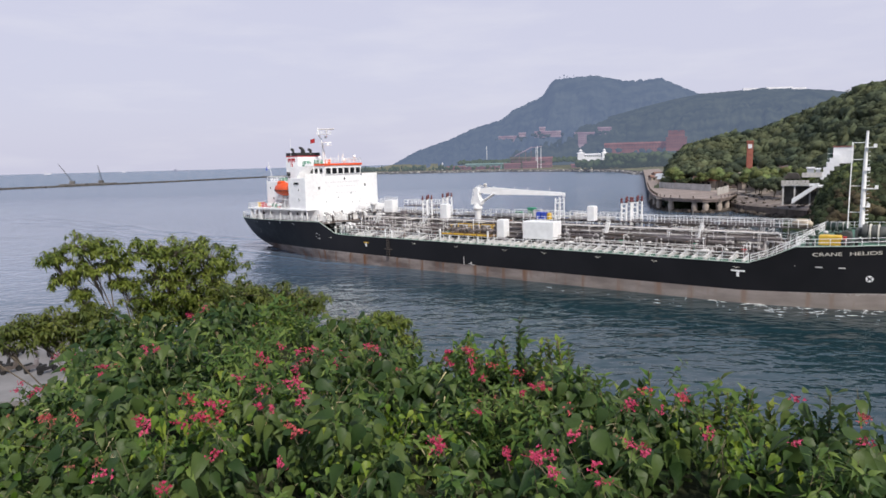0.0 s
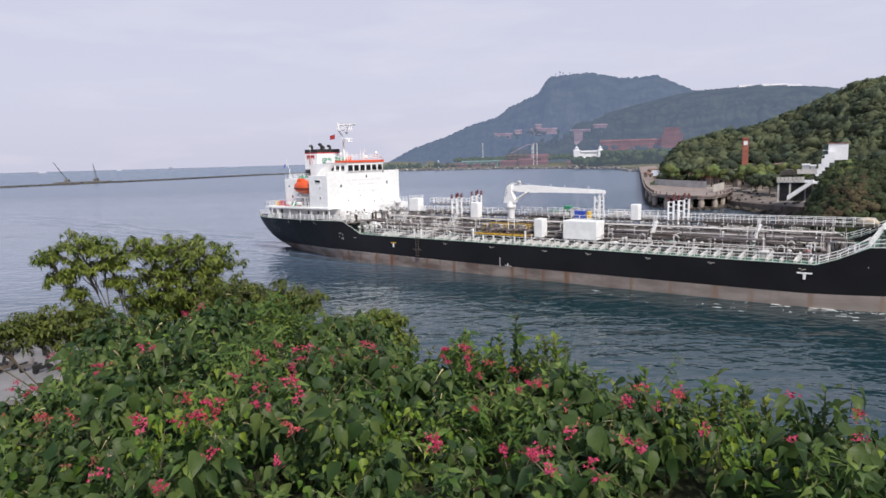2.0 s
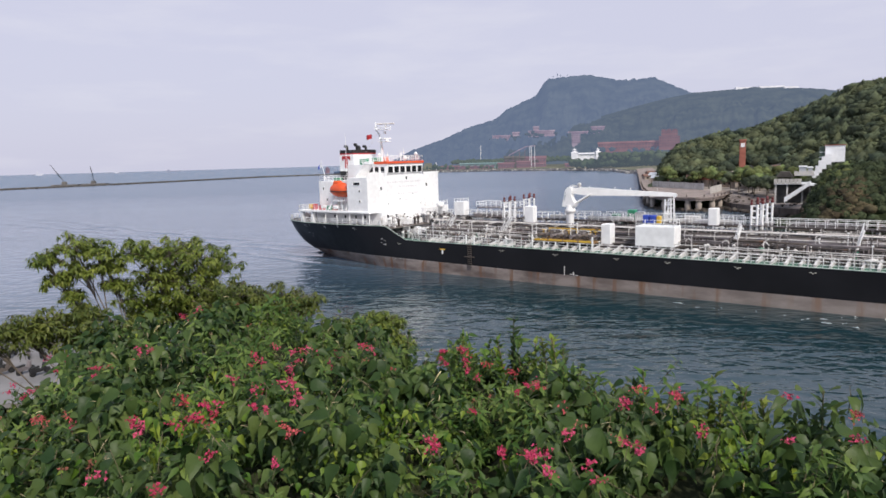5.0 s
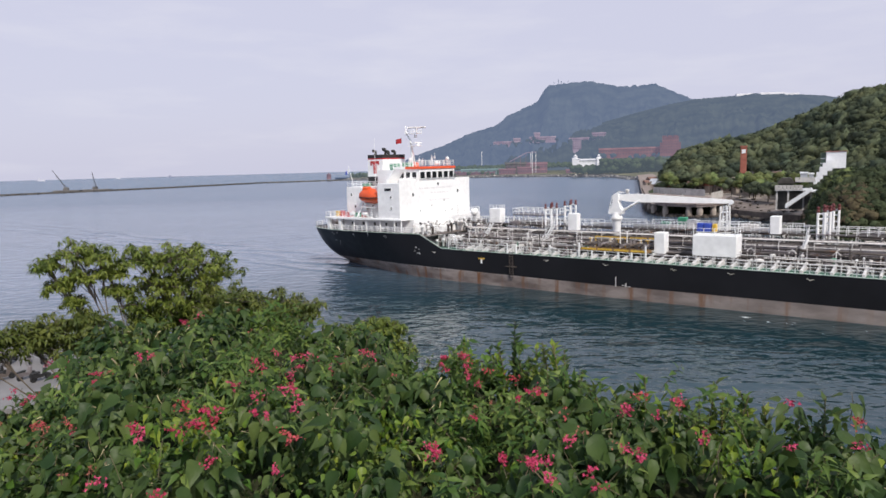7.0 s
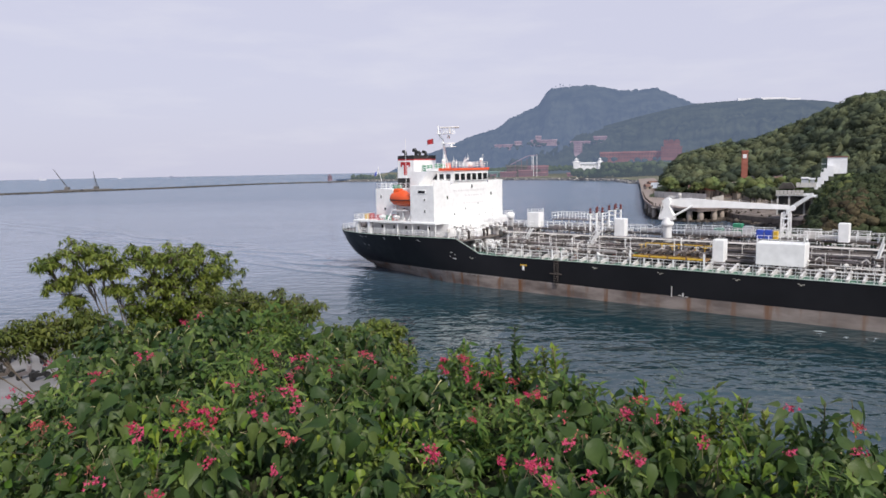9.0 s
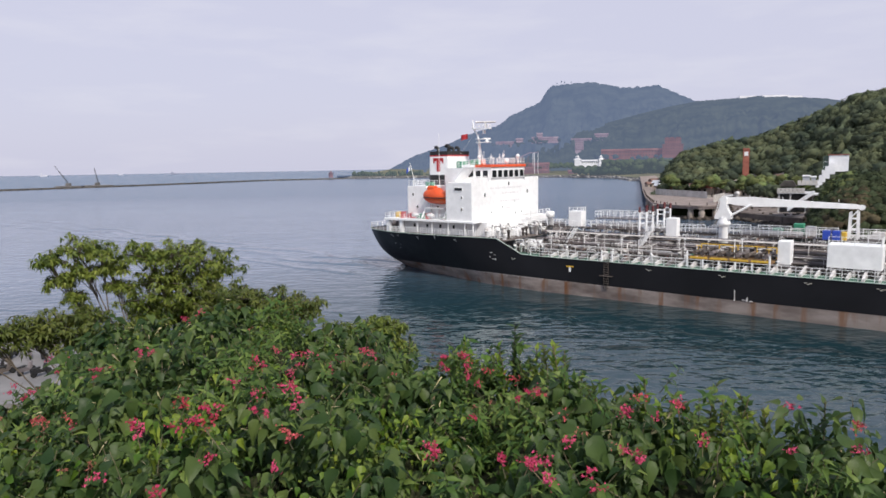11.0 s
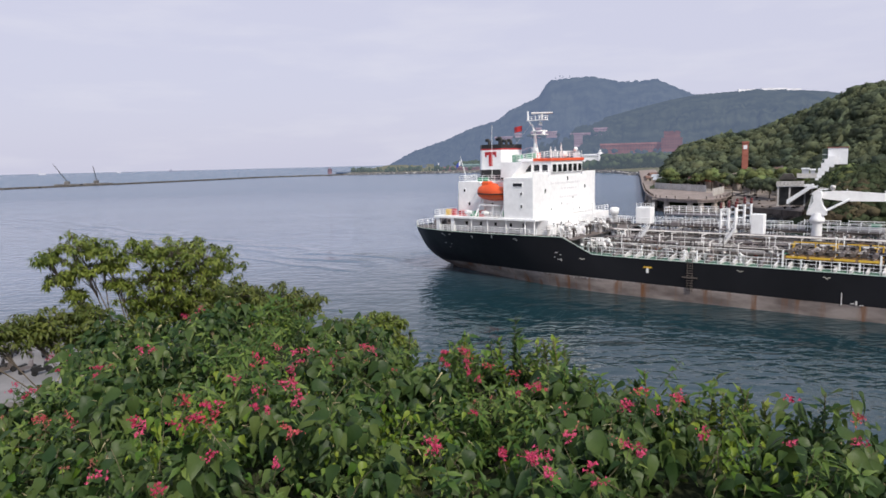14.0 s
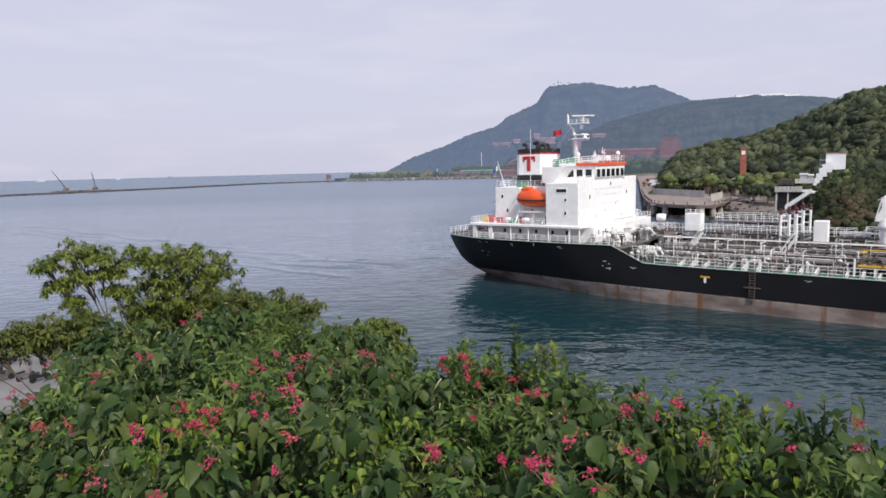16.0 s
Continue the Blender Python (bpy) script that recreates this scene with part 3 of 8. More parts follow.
def leaf_tufts(g, c, r, count, size, rng=RNG, flat=0.75, mat=0):
    """Small leaves scattered over the shell of a crown."""
    for _ in range(count):
        d = Vector((rng.gauss(0, 1), rng.gauss(0, 1), rng.gauss(0, 1))).normalized()
        if d.z < -0.4:
            d.z = -d.z
        p = Vector(c) + Vector((d.x * r[0], d.y * r[1], d.z * r[2])) * rng.uniform(0.82, 1.12)
        nrm = (d + Vector((rng.gauss(0, 0.5), rng.gauss(0, 0.5), rng.gauss(0, 0.5) + 0.3))).normalized()
        a = nrm.orthogonal().normalized()
        a = (Matrix.Rotation(rng.random() * 6.28, 3, nrm) @ a) * size * rng.uniform(0.6, 1.3)
        b = nrm.cross(a) * flat
        g.face([p - a, p - b * 0.6, p + a, p + b * 0.6], False, mat)


# ---- sea and land ----
def sea():
    ys = [-150, -40, 0, 20, 40, 60, 80, 110, 150, 200, 280, 400, 600, 900, 1400, 2200, 3400, 4940]
    xs = [-4800, -3000, -1800, -1000, -500, -250, -120, -60, -20, 20, 60, 120, 200, 300, 480, 700, 1100, 2000, 3200, 4800]
    g = sheet(lambda x, y: (x, y, 0), xs, ys)
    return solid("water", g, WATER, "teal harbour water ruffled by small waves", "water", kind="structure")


def breakwater():
    line = [(-700, 420), (-600, 580), (-490, 745), (-385, 890), (-290, 1090), (-165, 1140)]
    rng = random.Random(3)
    g = Geo()
    for (x0, y0), (x1, y1) in zip(line, line[1:]):
        n = int(math.hypot(x1 - x0, y1 - y0) / 9)
        d = Vector((x1 - x0, y1 - y0, 0)).normalized()
        w = Vector((-d.y, d.x, 0))
        p0, p1 = Vector((x0, y0, 0)), Vector((x1, y1, 0))
        g.mesh([p0 - 5 * w, p0 - 2.5 * w + Vector((0, 0, 2.0)), p0 + 2.5 * w + Vector((0, 0, 2.0)), p0 + 5 * w,
                p1 - 5 * w, p1 - 2.5 * w + Vector((0, 0, 2.0)), p1 + 2.5 * w + Vector((0, 0, 2.0)), p1 + 5 * w], [(0, 1, 5, 4), (1, 2, 6, 5), (2, 3, 7, 6)])
        for i in range(n):
            for _ in range(3):
                p = p0.lerp(p1, (i + rng.random()) / n) - w * rng.uniform(3, 6.5)
                crown(g, (p.x, p.y, rng.uniform(0.1, 1.5)), rng.uniform(0.9, 2.0), rng.uniform(0.9, 2.0), rng.uniform(0.7, 1.3), 1, 0.5, rng)
    solid("breakwater", g, DARK_ROCK_AND_SHADE, "long low breakwater of dark armour rocks", "breakwater", kind="structure")


def far_shore():
    """The low land at the foot of the mountain, its stone edge and its line of trees."""
    edge = [(-165, 1140), (-84, 1115), (0, 1085), (100, 1050), (180, 930), (215, 830), (205, 735), (200, 700), (240, 640)]
    g, lawn = Geo(), Geo()
    back = [(x + 900 * math.sin(math.atan2(x, y) + 0.15), y + 900 * math.cos(math.atan2(x, y))) for x, y in edge]
    for (a, b), (c, d) in zip(zip(edge, back), zip(edge[1:], back[1:])):
        g.face([(*a, -0.5), (*c, -0.5), (c[0] + 2, c[1] + 4, 3.6), (a[0] + 2, a[1] + 4, 3.6)])
    for (a, b), (c, d) in zip(zip(edge, back), zip(edge[1:], back[1:])):
        lawn.face([(a[0] + 2, a[1] + 4, 3.6), (c[0] + 2, c[1] + 4, 3.6), (*d, 12), (*b, 12)])
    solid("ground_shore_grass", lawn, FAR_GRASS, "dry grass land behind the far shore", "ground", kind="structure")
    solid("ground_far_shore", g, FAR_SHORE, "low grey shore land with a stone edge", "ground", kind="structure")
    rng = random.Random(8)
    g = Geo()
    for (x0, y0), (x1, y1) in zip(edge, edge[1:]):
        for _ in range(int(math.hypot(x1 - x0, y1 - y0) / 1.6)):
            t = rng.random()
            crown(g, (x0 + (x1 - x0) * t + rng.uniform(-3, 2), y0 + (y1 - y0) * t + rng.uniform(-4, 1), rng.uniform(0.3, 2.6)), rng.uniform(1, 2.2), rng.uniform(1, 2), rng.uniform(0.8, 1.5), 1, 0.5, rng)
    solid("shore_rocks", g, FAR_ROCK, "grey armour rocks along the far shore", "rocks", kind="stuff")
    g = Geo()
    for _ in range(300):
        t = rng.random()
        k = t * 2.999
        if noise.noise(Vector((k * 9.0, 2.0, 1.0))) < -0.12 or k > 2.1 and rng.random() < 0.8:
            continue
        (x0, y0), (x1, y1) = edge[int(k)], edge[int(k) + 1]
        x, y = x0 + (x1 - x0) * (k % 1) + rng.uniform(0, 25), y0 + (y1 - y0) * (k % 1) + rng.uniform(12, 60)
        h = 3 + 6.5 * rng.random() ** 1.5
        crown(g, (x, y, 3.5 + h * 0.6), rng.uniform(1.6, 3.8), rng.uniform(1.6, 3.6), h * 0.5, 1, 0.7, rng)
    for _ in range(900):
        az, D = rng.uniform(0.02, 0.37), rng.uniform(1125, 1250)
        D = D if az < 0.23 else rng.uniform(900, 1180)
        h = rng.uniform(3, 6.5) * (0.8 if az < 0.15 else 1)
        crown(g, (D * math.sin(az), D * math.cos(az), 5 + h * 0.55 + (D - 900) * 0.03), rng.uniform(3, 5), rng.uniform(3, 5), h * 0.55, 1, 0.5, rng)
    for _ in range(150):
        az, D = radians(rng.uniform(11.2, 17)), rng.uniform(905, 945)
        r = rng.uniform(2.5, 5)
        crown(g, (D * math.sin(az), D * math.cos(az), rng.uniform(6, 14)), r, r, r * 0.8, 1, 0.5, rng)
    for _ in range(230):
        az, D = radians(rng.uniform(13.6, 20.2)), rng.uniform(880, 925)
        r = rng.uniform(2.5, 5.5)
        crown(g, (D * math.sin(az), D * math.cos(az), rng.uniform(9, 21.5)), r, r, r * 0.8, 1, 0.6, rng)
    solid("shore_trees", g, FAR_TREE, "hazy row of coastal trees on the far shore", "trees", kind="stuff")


RIDGE = [(-9, -60), (-6, -40), (-4.5, 8), (-2.5, 70), (0.6, 130), (2.4, 178), (4.9, 218), (5.8, 262), (8.3, 325), (9.2, 404), (12.5, 416), (15.2, 380), (17.8, 384), (20.8, 300), (23.6, 302), (27.1, 298), (29.7, 278), (33, 240), (38, 200), (46, 150)]


def mountain_z(az, D):
    """Height of the mountain's face at a bearing and distance; its foot lies 1,250 m off, its crest 3,400 m."""
    k = min(1, max(0, (D - 1250) / 2150))
    top = curve_at(RIDGE, az)
    n1 = noise.fractal(Vector((az * 0.55, k * 2.2, 3.0)), 0.8, 2.2, 5)
    n2 = noise.fractal(Vector((az * 3.0, k * 12, 9.0)), 0.7, 2.0, 4)
    return 3 + (top - 3) * k ** 1.9 + (30 * n1 * math.sin(math.pi * k) + 15 * n2 * math.sin(math.pi * k) + 7 * n2 * (0.3 + 0.7 * k)) * min(1, max(0, top) / 120 + 0.1)


def mountain():
    """The table-topped wooded mountain: heights along its ridge, in metres, by bearing."""
    def f(az, k):
        D = 1250 + 2150 * k
        return (D * math.sin(radians(az)), D * math.cos(radians(az)), mountain_z(az, D))
    us = [RIDGE[0][0] + i * 0.16 for i in range(int((46 + 9) / 0.16))]
    g = sheet(f, us, [i / 46 for i in range(47)])
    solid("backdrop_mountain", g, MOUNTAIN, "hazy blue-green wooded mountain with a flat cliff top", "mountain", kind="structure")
    # aerials on the crest
    for az, h in ((9.75, 13), (10.1, 24), (10.35, 15), (10.9, 12)):
        g = Geo()
        x, y, z = 3400 * math.sin(radians(az)), 3400 * math.cos(radians(az)), curve_at(RIDGE, az)
        g.beam((x, y, z - 3), (x, y, z + h), 1.1)
        g.box(x - 3, x + 3, y - 1, y + 1, z + h * 0.55, z + h * 0.75)
        solid("radio_mast", g, MOUNTAIN, "thin radio mast on the mountain top", "mast", "masts on the mountain")


SPUR = [(3, -30), (5, 25), (8, 90), (11, 132), (14, 168), (16.5, 196), (19, 220), (20.8, 232), (23.6, 236), (25.2, 240), (27.1, 233), (29.7, 218), (33, 188), (38, 160), (46, 130)]


def ridge_z(az, D):
    """Height of the nearer ridge; it runs down to the campus."""
    k = min(1, max(0, (D - 1250) / 1350))
    n1 = noise.fractal(Vector((az * 0.9, k * 3, 7.0)), 0.8, 2.2, 5)
    n2 = noise.fractal(Vector((az * 5, k * 7, 1.0)), 0.7, 2.0, 4)
    return 3 + curve_at(SPUR, az) * k ** 1.05 + (15 * n1 * math.sin(math.pi * k) + 7 * n2 * math.sin(math.pi * k) + 2.2 * n2) * min(1, k * 2)


def near_ridge():
    """The greener ridge that runs out in front of the mountain."""
    def f(az, k):
        D = 1250 + 1350 * k
        return (D * math.sin(radians(az)), D * math.cos(radians(az)), ridge_z(az, D))
    g = sheet(f, [3 + i * 0.14 for i in range(308)], [i / 36 for i in range(37)])
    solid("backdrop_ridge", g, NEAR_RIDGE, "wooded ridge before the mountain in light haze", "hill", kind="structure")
    for az, w in ((24.4, 60), (26.3, 90), (27.6, 50)):
        x, y, z = 2590 * math.sin(radians(az)), 2590 * math.cos(radians(az)), curve_at(SPUR, az)
        g = Geo()
        g.box(x - w / 2, x + w / 2, y - 8, y, z - 6, z + 5)
        solid("ridge_building", g, FAR_WHITE, "low pale building on the ridge", "building")


HILL = [(14, 3), (17, 6), (18.4, 14), (19.0, 21), (19.6, 26.5), (20.6, 30), (22.4, 33.6), (25, 36.4), (27.4, 41.6), (28.8, 44.6), (30.8, 48), (32.3, 52), (34, 53), (38, 56), (46, 60), (60, 60)]


def hill_start(az):
    """Distance at which the slope begins."""
    return curve_at([(15, 335), (22, 331), (26, 316), (29, 292), (32, 266), (36, 244), (60, 230)], az)


def hill_height(x, y):
    az, D = math.degrees(math.atan2(x, y)), math.hypot(x, y)
    start = hill_start(az)
    crest = curve_at([(15, 470), (26.5, 465), (29, 397), (31, 367), (60, 360)], az)
    top = 19.4 + (curve_at(HILL, az) - 24.4) * (start + 135) / crest
    k = min(1, max(0, (D - start) / 135))
    s = k * k * (3 - 2 * k)
    return 5.5 + (top - 5.5) * s


def wooded_hill():
    def f(az, D):
        p = (D * math.sin(radians(az)), D * math.cos(radians(az)))
        return (*p, hill_height(*p) - 1.0)
    def plaza(az, k):
        D = (245 if az < 21 else 252 if az < 23.3 else 262) * (1 - k) + 332 * k
        return (D * math.sin(radians(az)), D * math.cos(radians(az)), 4.38)
    g = sheet(plaza, [17.6 + i * 0.5 for i in range(26)], [i / 12 for i in range(13)])
    for v in range(len(g.v)):
        g.v[v] = (g.v[v][0], g.v[v][1], 4.38)
    solid("pavement_plaza", g, PAVING, "tan paved plaza behind the pier", "pavement", kind="structure")
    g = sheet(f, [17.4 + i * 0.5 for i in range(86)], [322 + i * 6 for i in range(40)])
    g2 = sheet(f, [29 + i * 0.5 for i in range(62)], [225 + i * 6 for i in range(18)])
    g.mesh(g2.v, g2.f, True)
    solid("ground_hill", g, UNDERWOOD, "hillside underwood behind the pier, shade put into its colour", "ground", kind="structure")
    # worn terraces among the trees at the foot of the slope
    g = sheet(lambda az, k: (*polar(az, hill_start(az) - 2 + 52 * k, 0)[:2], hill_height(*polar(az, hill_start(az) - 2 + 52 * k, 0)[:2]) - 0.75), [18.8 + i * 0.35 for i in range(28)], [i / 9 for i in range(10)])
    solid("ground_terraces", g, PAVING, "worn tan terraces at the foot of the hill", "ground", kind="structure")
    rng = random.Random(21)
    g = Geo()
    for _ in range(4600):
        az = rng.uniform(18.4, 38)
        start = hill_start(az) + 3
        D = start + 145 * rng.random() ** 0.85
        if (19.2 < az < 27.6 and D - start < 34 and rng.random() < 0.8) or (21.6 < az < 27.2 and 20 < D - start < 44 and rng.random() < 0.86):
            continue
        x, y = D * math.sin(radians(az)), D * math.cos(radians(az))
        r = 0.9 + 2.6 * rng.random() ** 2.2
        c = (x, y, hill_height(x, y) + rng.uniform(-0.4, 1.4))
        tall = r * rng.uniform(0.6, 1.0)
        crown(g, c, r, r, tall, 1, 0.9, rng)
        leaf_tufts(g, c, (r * 1.08, r * 1.08, tall * 1.05), int(30 + 22 * r), 0.42, rng)
    solid("forest", g, FOREST, "dense mixed green forest on the hillside", "forest", kind="stuff")


def shore_tree(rng, h, r, m, mat_leaf=None):
    ob = thing("tree", "green broad-crowned tree by the promenade", "tree", m, "promenade trees")
    g = Geo()
    g.tube([(0, 0, -0.5), (0.1, 0, h * 0.3), (0.0, 0.15, h * 0.62)], 0.22, 7, r1=0.1)
    for k in range(4):
        a = k * 1.6 + rng.random()
        g.tube([(0, 0.05, h * 0.4), (r * 0.45 * math.cos(a), r * 0.45 * math.sin(a), h * 0.68)], 0.09, 5, r1=0.04)
    part("trunk", g, BARK, ob)
    g = Geo()
    for _ in range(9):
        a, d = rng.random() * 6.28, r * rng.uniform(0.15, 0.72)
        c = (d * math.cos(a), d * math.sin(a), h * rng.uniform(0.55, 0.85))
        q = r * rng.uniform(0.35, 0.55)
        crown(g, c, q, q, q * 0.75, 1, 0.5, rng)
        leaf_tufts(g, c, (q, q, q * 0.75), 60, 0.38, rng)
    part("crown", g, mat_leaf or PROM_LEAF, ob)
    return ob


def polar(az, D, z):
    return (D * math.sin(radians(az)), D * math.cos(radians(az)), z)


def promenade_trees():
    rng = random.Random(4)
    protos = [shore_tree(rng, 9.0, 4.6, pose(150, 340, 4.4)), shore_tree(rng, 6.4, 3.8, pose(158, 330, 4.4), FOREST), shore_tree(rng, 10.2, 5.0, pose(140, 350, 4.4), FOREST), shore_tree(rng, 4.2, 2.6, pose(146, 344, 4.4), SHADED_SHRUB), shore_tree(rng, 7.4, 3.0, pose(152, 336, 4.4))]
    spots = [(18.9, 336), (19.5, 322), (20.0, 334), (20.7, 326), (21.3, 330), (22.3, 318), (22.9, 300), (24.3, 284), (24.0, 316), (24.9, 318), (24.5, 312), (25.4, 290), (25.3, 262), (26.4, 268), (26.9, 300), (27.9, 280), (28.8, 285), (26.2, 322), (22.6, 334), (23.5, 330)]
    spots += [(19.2, 330), (21.0, 318), (21.8, 324), (22.1, 304), (23.2, 312), (24.6, 300), (25.8, 282), (25.0, 274), (26.0, 292), (27.2, 290), (27.4, 272), (23.7, 298), (20.3, 340), (22.7, 346), (24.8, 340), (26.6, 312), (27.6, 300), (28.3, 276), (28.0, 262), (21.4, 350), (26.3, 252), (26.9, 246), (25.4, 258)]
    for az, D in spots:
        x, y, _ = polar(az, D, 0)
        copy_thing(protos[rng.randrange(5)], pose(x, y, max(4.4, hill_height(x, y) - rng.uniform(1.2, 2.6)), 0, 0, rng.uniform(0, 360)))


def pier():
    """The promenade deck on piers, its round nose, parapet, panel fence and the stone bank beside it."""
    ob = thing("pier", "weathered concrete promenade deck on stout piers over the water", "pier", kind="structure")
    lip = [(213, 718), (144, 480), (105, 347), (87, 284), (79, 252), (76.2, 239), (76.6, 231), (80, 223.5), (84.5, 219), (90, 219), (97.5, 228), (107, 244)]
    g = Geo()
    top, low = 4.4, 3.72
    inner = [(x + 30, y + 42) for x, y in lip]
    for (a, b), (c, d) in zip(zip(lip, inner), zip(lip[1:], inner[1:])):
        g.face([(*a, top), (*c, top), (*d, top), (*b, top)])
        g.face([(*a, low), (*b, low), (*d, low), (*c, low)])
        g.face([(*a, low), (*c, low), (*c, top), (*a, top)])
    part("deck", g, TAN_CONCRETE, ob)
    g = Geo()
    for (x0, y0), (x1, y1) in zip(lip, lip[1:]):
        d = Vector((x1 - x0, y1 - y0, 0))
        w = Vector((-d.y, d.x, 0)).normalized() * -0.35
        a, c = Vector((x0, y0, top)), Vector((x1, y1, top))
        g.mesh([a, c, c + w, a + w, *(q + Vector((0, 0, 0.45)) for q in (a, c, c + w, a + w))], [(0, 1, 5, 4), (1, 2, 6, 5), (2, 3, 7, 6), (3, 0, 4, 7), (4, 5, 6, 7)])
    part("parapet", g, TAN_CONCRETE, ob)
    pos = [(88, 284), (80.2, 254), (77.3, 240.4), (78.0, 229.8), (83.2, 222), (86.2, 220.2), (91.4, 222), (97, 229.5)]
    for x, y in pos:
        g = Geo()
        g.lathe((x, y, 0), [(0.85, -2), (0.85, 0.3), (1.0, 1.5), (1.05, 2.4), (0.75, 3.2), (1.15, 3.71)], 14)
        part("pier_column", g, PAVING, ob)
    # the dark colour of this wall stands for the shade under the deck
    g = Geo()
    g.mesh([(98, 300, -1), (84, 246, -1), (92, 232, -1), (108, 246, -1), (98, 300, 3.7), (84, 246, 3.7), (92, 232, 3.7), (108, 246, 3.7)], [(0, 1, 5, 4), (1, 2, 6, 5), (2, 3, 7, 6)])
    part("back_wall", g, SHADE_GREEN, ob, "wall under the deck, coloured dark for the shade there")
    for (x0, y0), (x1, y1) in zip(lip[2:], lip[3:]):
        for k in range(max(1, int(math.hypot(x1 - x0, y1 - y0) / 3.2))):
            q = (k + 0.5) / max(1, int(math.hypot(x1 - x0, y1 - y0) / 3.2))
            g = Geo()
            g.lathe((x0 + (x1 - x0) * q + 0.3, y0 + (y1 - y0) * q + 0.3, top + 0.4), [(0.16, 0), (0.16, 0.7), (0.22, 0.75), (0.1, 0.95)], 8)
            part("bollard", g, QUAY_STAIN, ob)
    # panel fence on the deck
    fence = [(99.7, 311), (101.4, 298.7), (104.8, 284), (108.1, 271), (None, None), (98.9, 242.1), (110.9, 260.5)]
    for (x0, y0), (x1, y1) in zip(fence, fence[1:]):
        if x0 is None or x1 is None:
            continue
        n = 4
        for i in range(n):
            a, c = Vector((x0, y0, top)).lerp(Vector((x1, y1, top)), i / n + 0.006), Vector((x0, y0, top)).lerp(Vector((x1, y1, top)), (i + 1) / n - 0.006)
            w = Vector((0.05, 0.1, 0))
            g = Geo()
            g.mesh([a, c, c + w, a + w, *(q + Vector((0, 0, 2.7)) for q in (a, c, c + w, a + w))], [(0, 1, 5, 4), (1, 2, 6, 5), (2, 3, 7, 6), (3, 0, 4, 7), (4, 5, 6, 7)])
            part("fence_panel", g, PALE_CONCRETE, ob)
    # stained quay wall that runs on beside the deck, with its flat top
    wall = [polar(a, d, 0)[:2] for a, d in ((23.2, 252), (23.9, 240), (25.0, 233), (26.2, 227), (27.4, 221), (28.6, 216))]
    for (x0, y0), (x1, y1) in zip(wall, wall[1:]):
        g = Geo()
        bx, by = 5.0, 9.0
        g.mesh([(x0, y0, -1), (x1, y1, -1), (x1, y1, 2.5), (x0, y0, 2.5), (x0 + bx, y0 + by, 2.6), (x1 + bx, y1 + by, 2.6)], [(0, 1, 2, 3), (3, 2, 5, 4)])
        part("quay_wall", g, QUAY_STAIN, ob, "brown stained quay wall")
    # paved apron behind the quay wall, with a few loose stones, and rocks at the foot of the deck
    edge = [(22.9, 256), (23.9, 244), (25.0, 237), (26.2, 231), (27.4, 225), (28.7, 220)]
    apron = sheet(lambda az, k: (*polar(az, curve_at(edge, az) * (1 - k) + 268 * k, 0)[:2], 2.62 + 1.9 * min(1, k * 1.5) + 0.12 * noise.noise(Vector((az * 3, k * 9, 1)))), [22.9 + 0.2 * i for i in range(30)], [i / 14 for i in range(15)])
    solid("pavement_apron", apron, APRON, "worn stained paving between the quay wall and the plaza", "pavement", kind="structure")
    toe, loose = Geo(), random.Random(14)
    for _ in range(60):
        az, k = loose.uniform(23.0, 28.4), loose.random() ** 2
        q = polar(az, curve_at(edge, az) * (1 - k) + 262 * k, 0)
        r = loose.uniform(0.15, 0.6)
        crown(toe, (q[0], q[1], 2.7 + 1.9 * min(1, k * 1.5)), r * 1.4, r, r * 0.8, 1, 0.6, loose)
    for (x0, y0), (x1, y1) in list(zip(pos, pos[1:])) + [((a[0] - 0.8, a[1] - 1.6), (b[0] - 0.8, b[1] - 1.6)) for a, b in zip(wall, wall[1:])]:
        for _ in range(int(5 * math.hypot(x1 - x0, y1 - y0))):
            t, r = loose.random(), loose.uniform(0.4, 1.0)
            crown(toe, (x0 + (x1 - x0) * t + loose.uniform(-0.6, 1.4), y0 + (y1 - y0) * t + loose.uniform(-1.3, 0.8), loose.uniform(-0.3, 0.6)), r * 1.3, r, r * 0.8, 1, 0.6, loose)
    solid("quay_rocks", toe, BANK_ROCK, "dark rocks on the apron and round the foot of the pier", "rocks", kind="stuff")
    # stone bank to the right of the apron
    g = Geo()
    rng = random.Random(9)
    us = [0.235 + 0.765 * i / 50 for i in range(51)]

    def bank(u, k):
        az, D = 23.4 + 19 * u, 242 - 48 * min(1, u * 1.8) + 26 * k
        n1 = noise.fractal(Vector((u * 30, k * 5, 2)), 0.8, 2, 5)
        return (*polar(az, D, 0)[:2], -1 + 6.3 * min(1, k * 1.4) + 0.9 * n1 * math.sin(math.pi * k))
    rocks = Geo()
    for _ in range(800):
        u, k = rng.uniform(0.235, 1), rng.uniform(0.0, 0.75)
        q = bank(u, k)
        r = rng.uniform(0.25, 0.85)
        crown(rocks, (q[0], q[1], q[2]), r * 1.3, r, r * 0.8, 1, 0.6, rng)
    solid("bank_rocks", rocks, BANK_ROCK, "dark boulders on the bank by the pier", "rocks", kind="stuff")
    green = Geo()
    for _ in range(100):
        u, k = rng.uniform(0.235, 1), rng.uniform(0.7, 1.0)
        q = bank(u, k)
        r = rng.uniform(0.5, 1.3)
        crown(green, (q[0], q[1], q[2] + 0.3), r * 1.3, r, r * 0.9, 1, 0.8, rng)
        leaf_tufts(green, (q[0], q[1], q[2] + 0.3), (r * 1.3, r, r), 40, 0.25, rng)
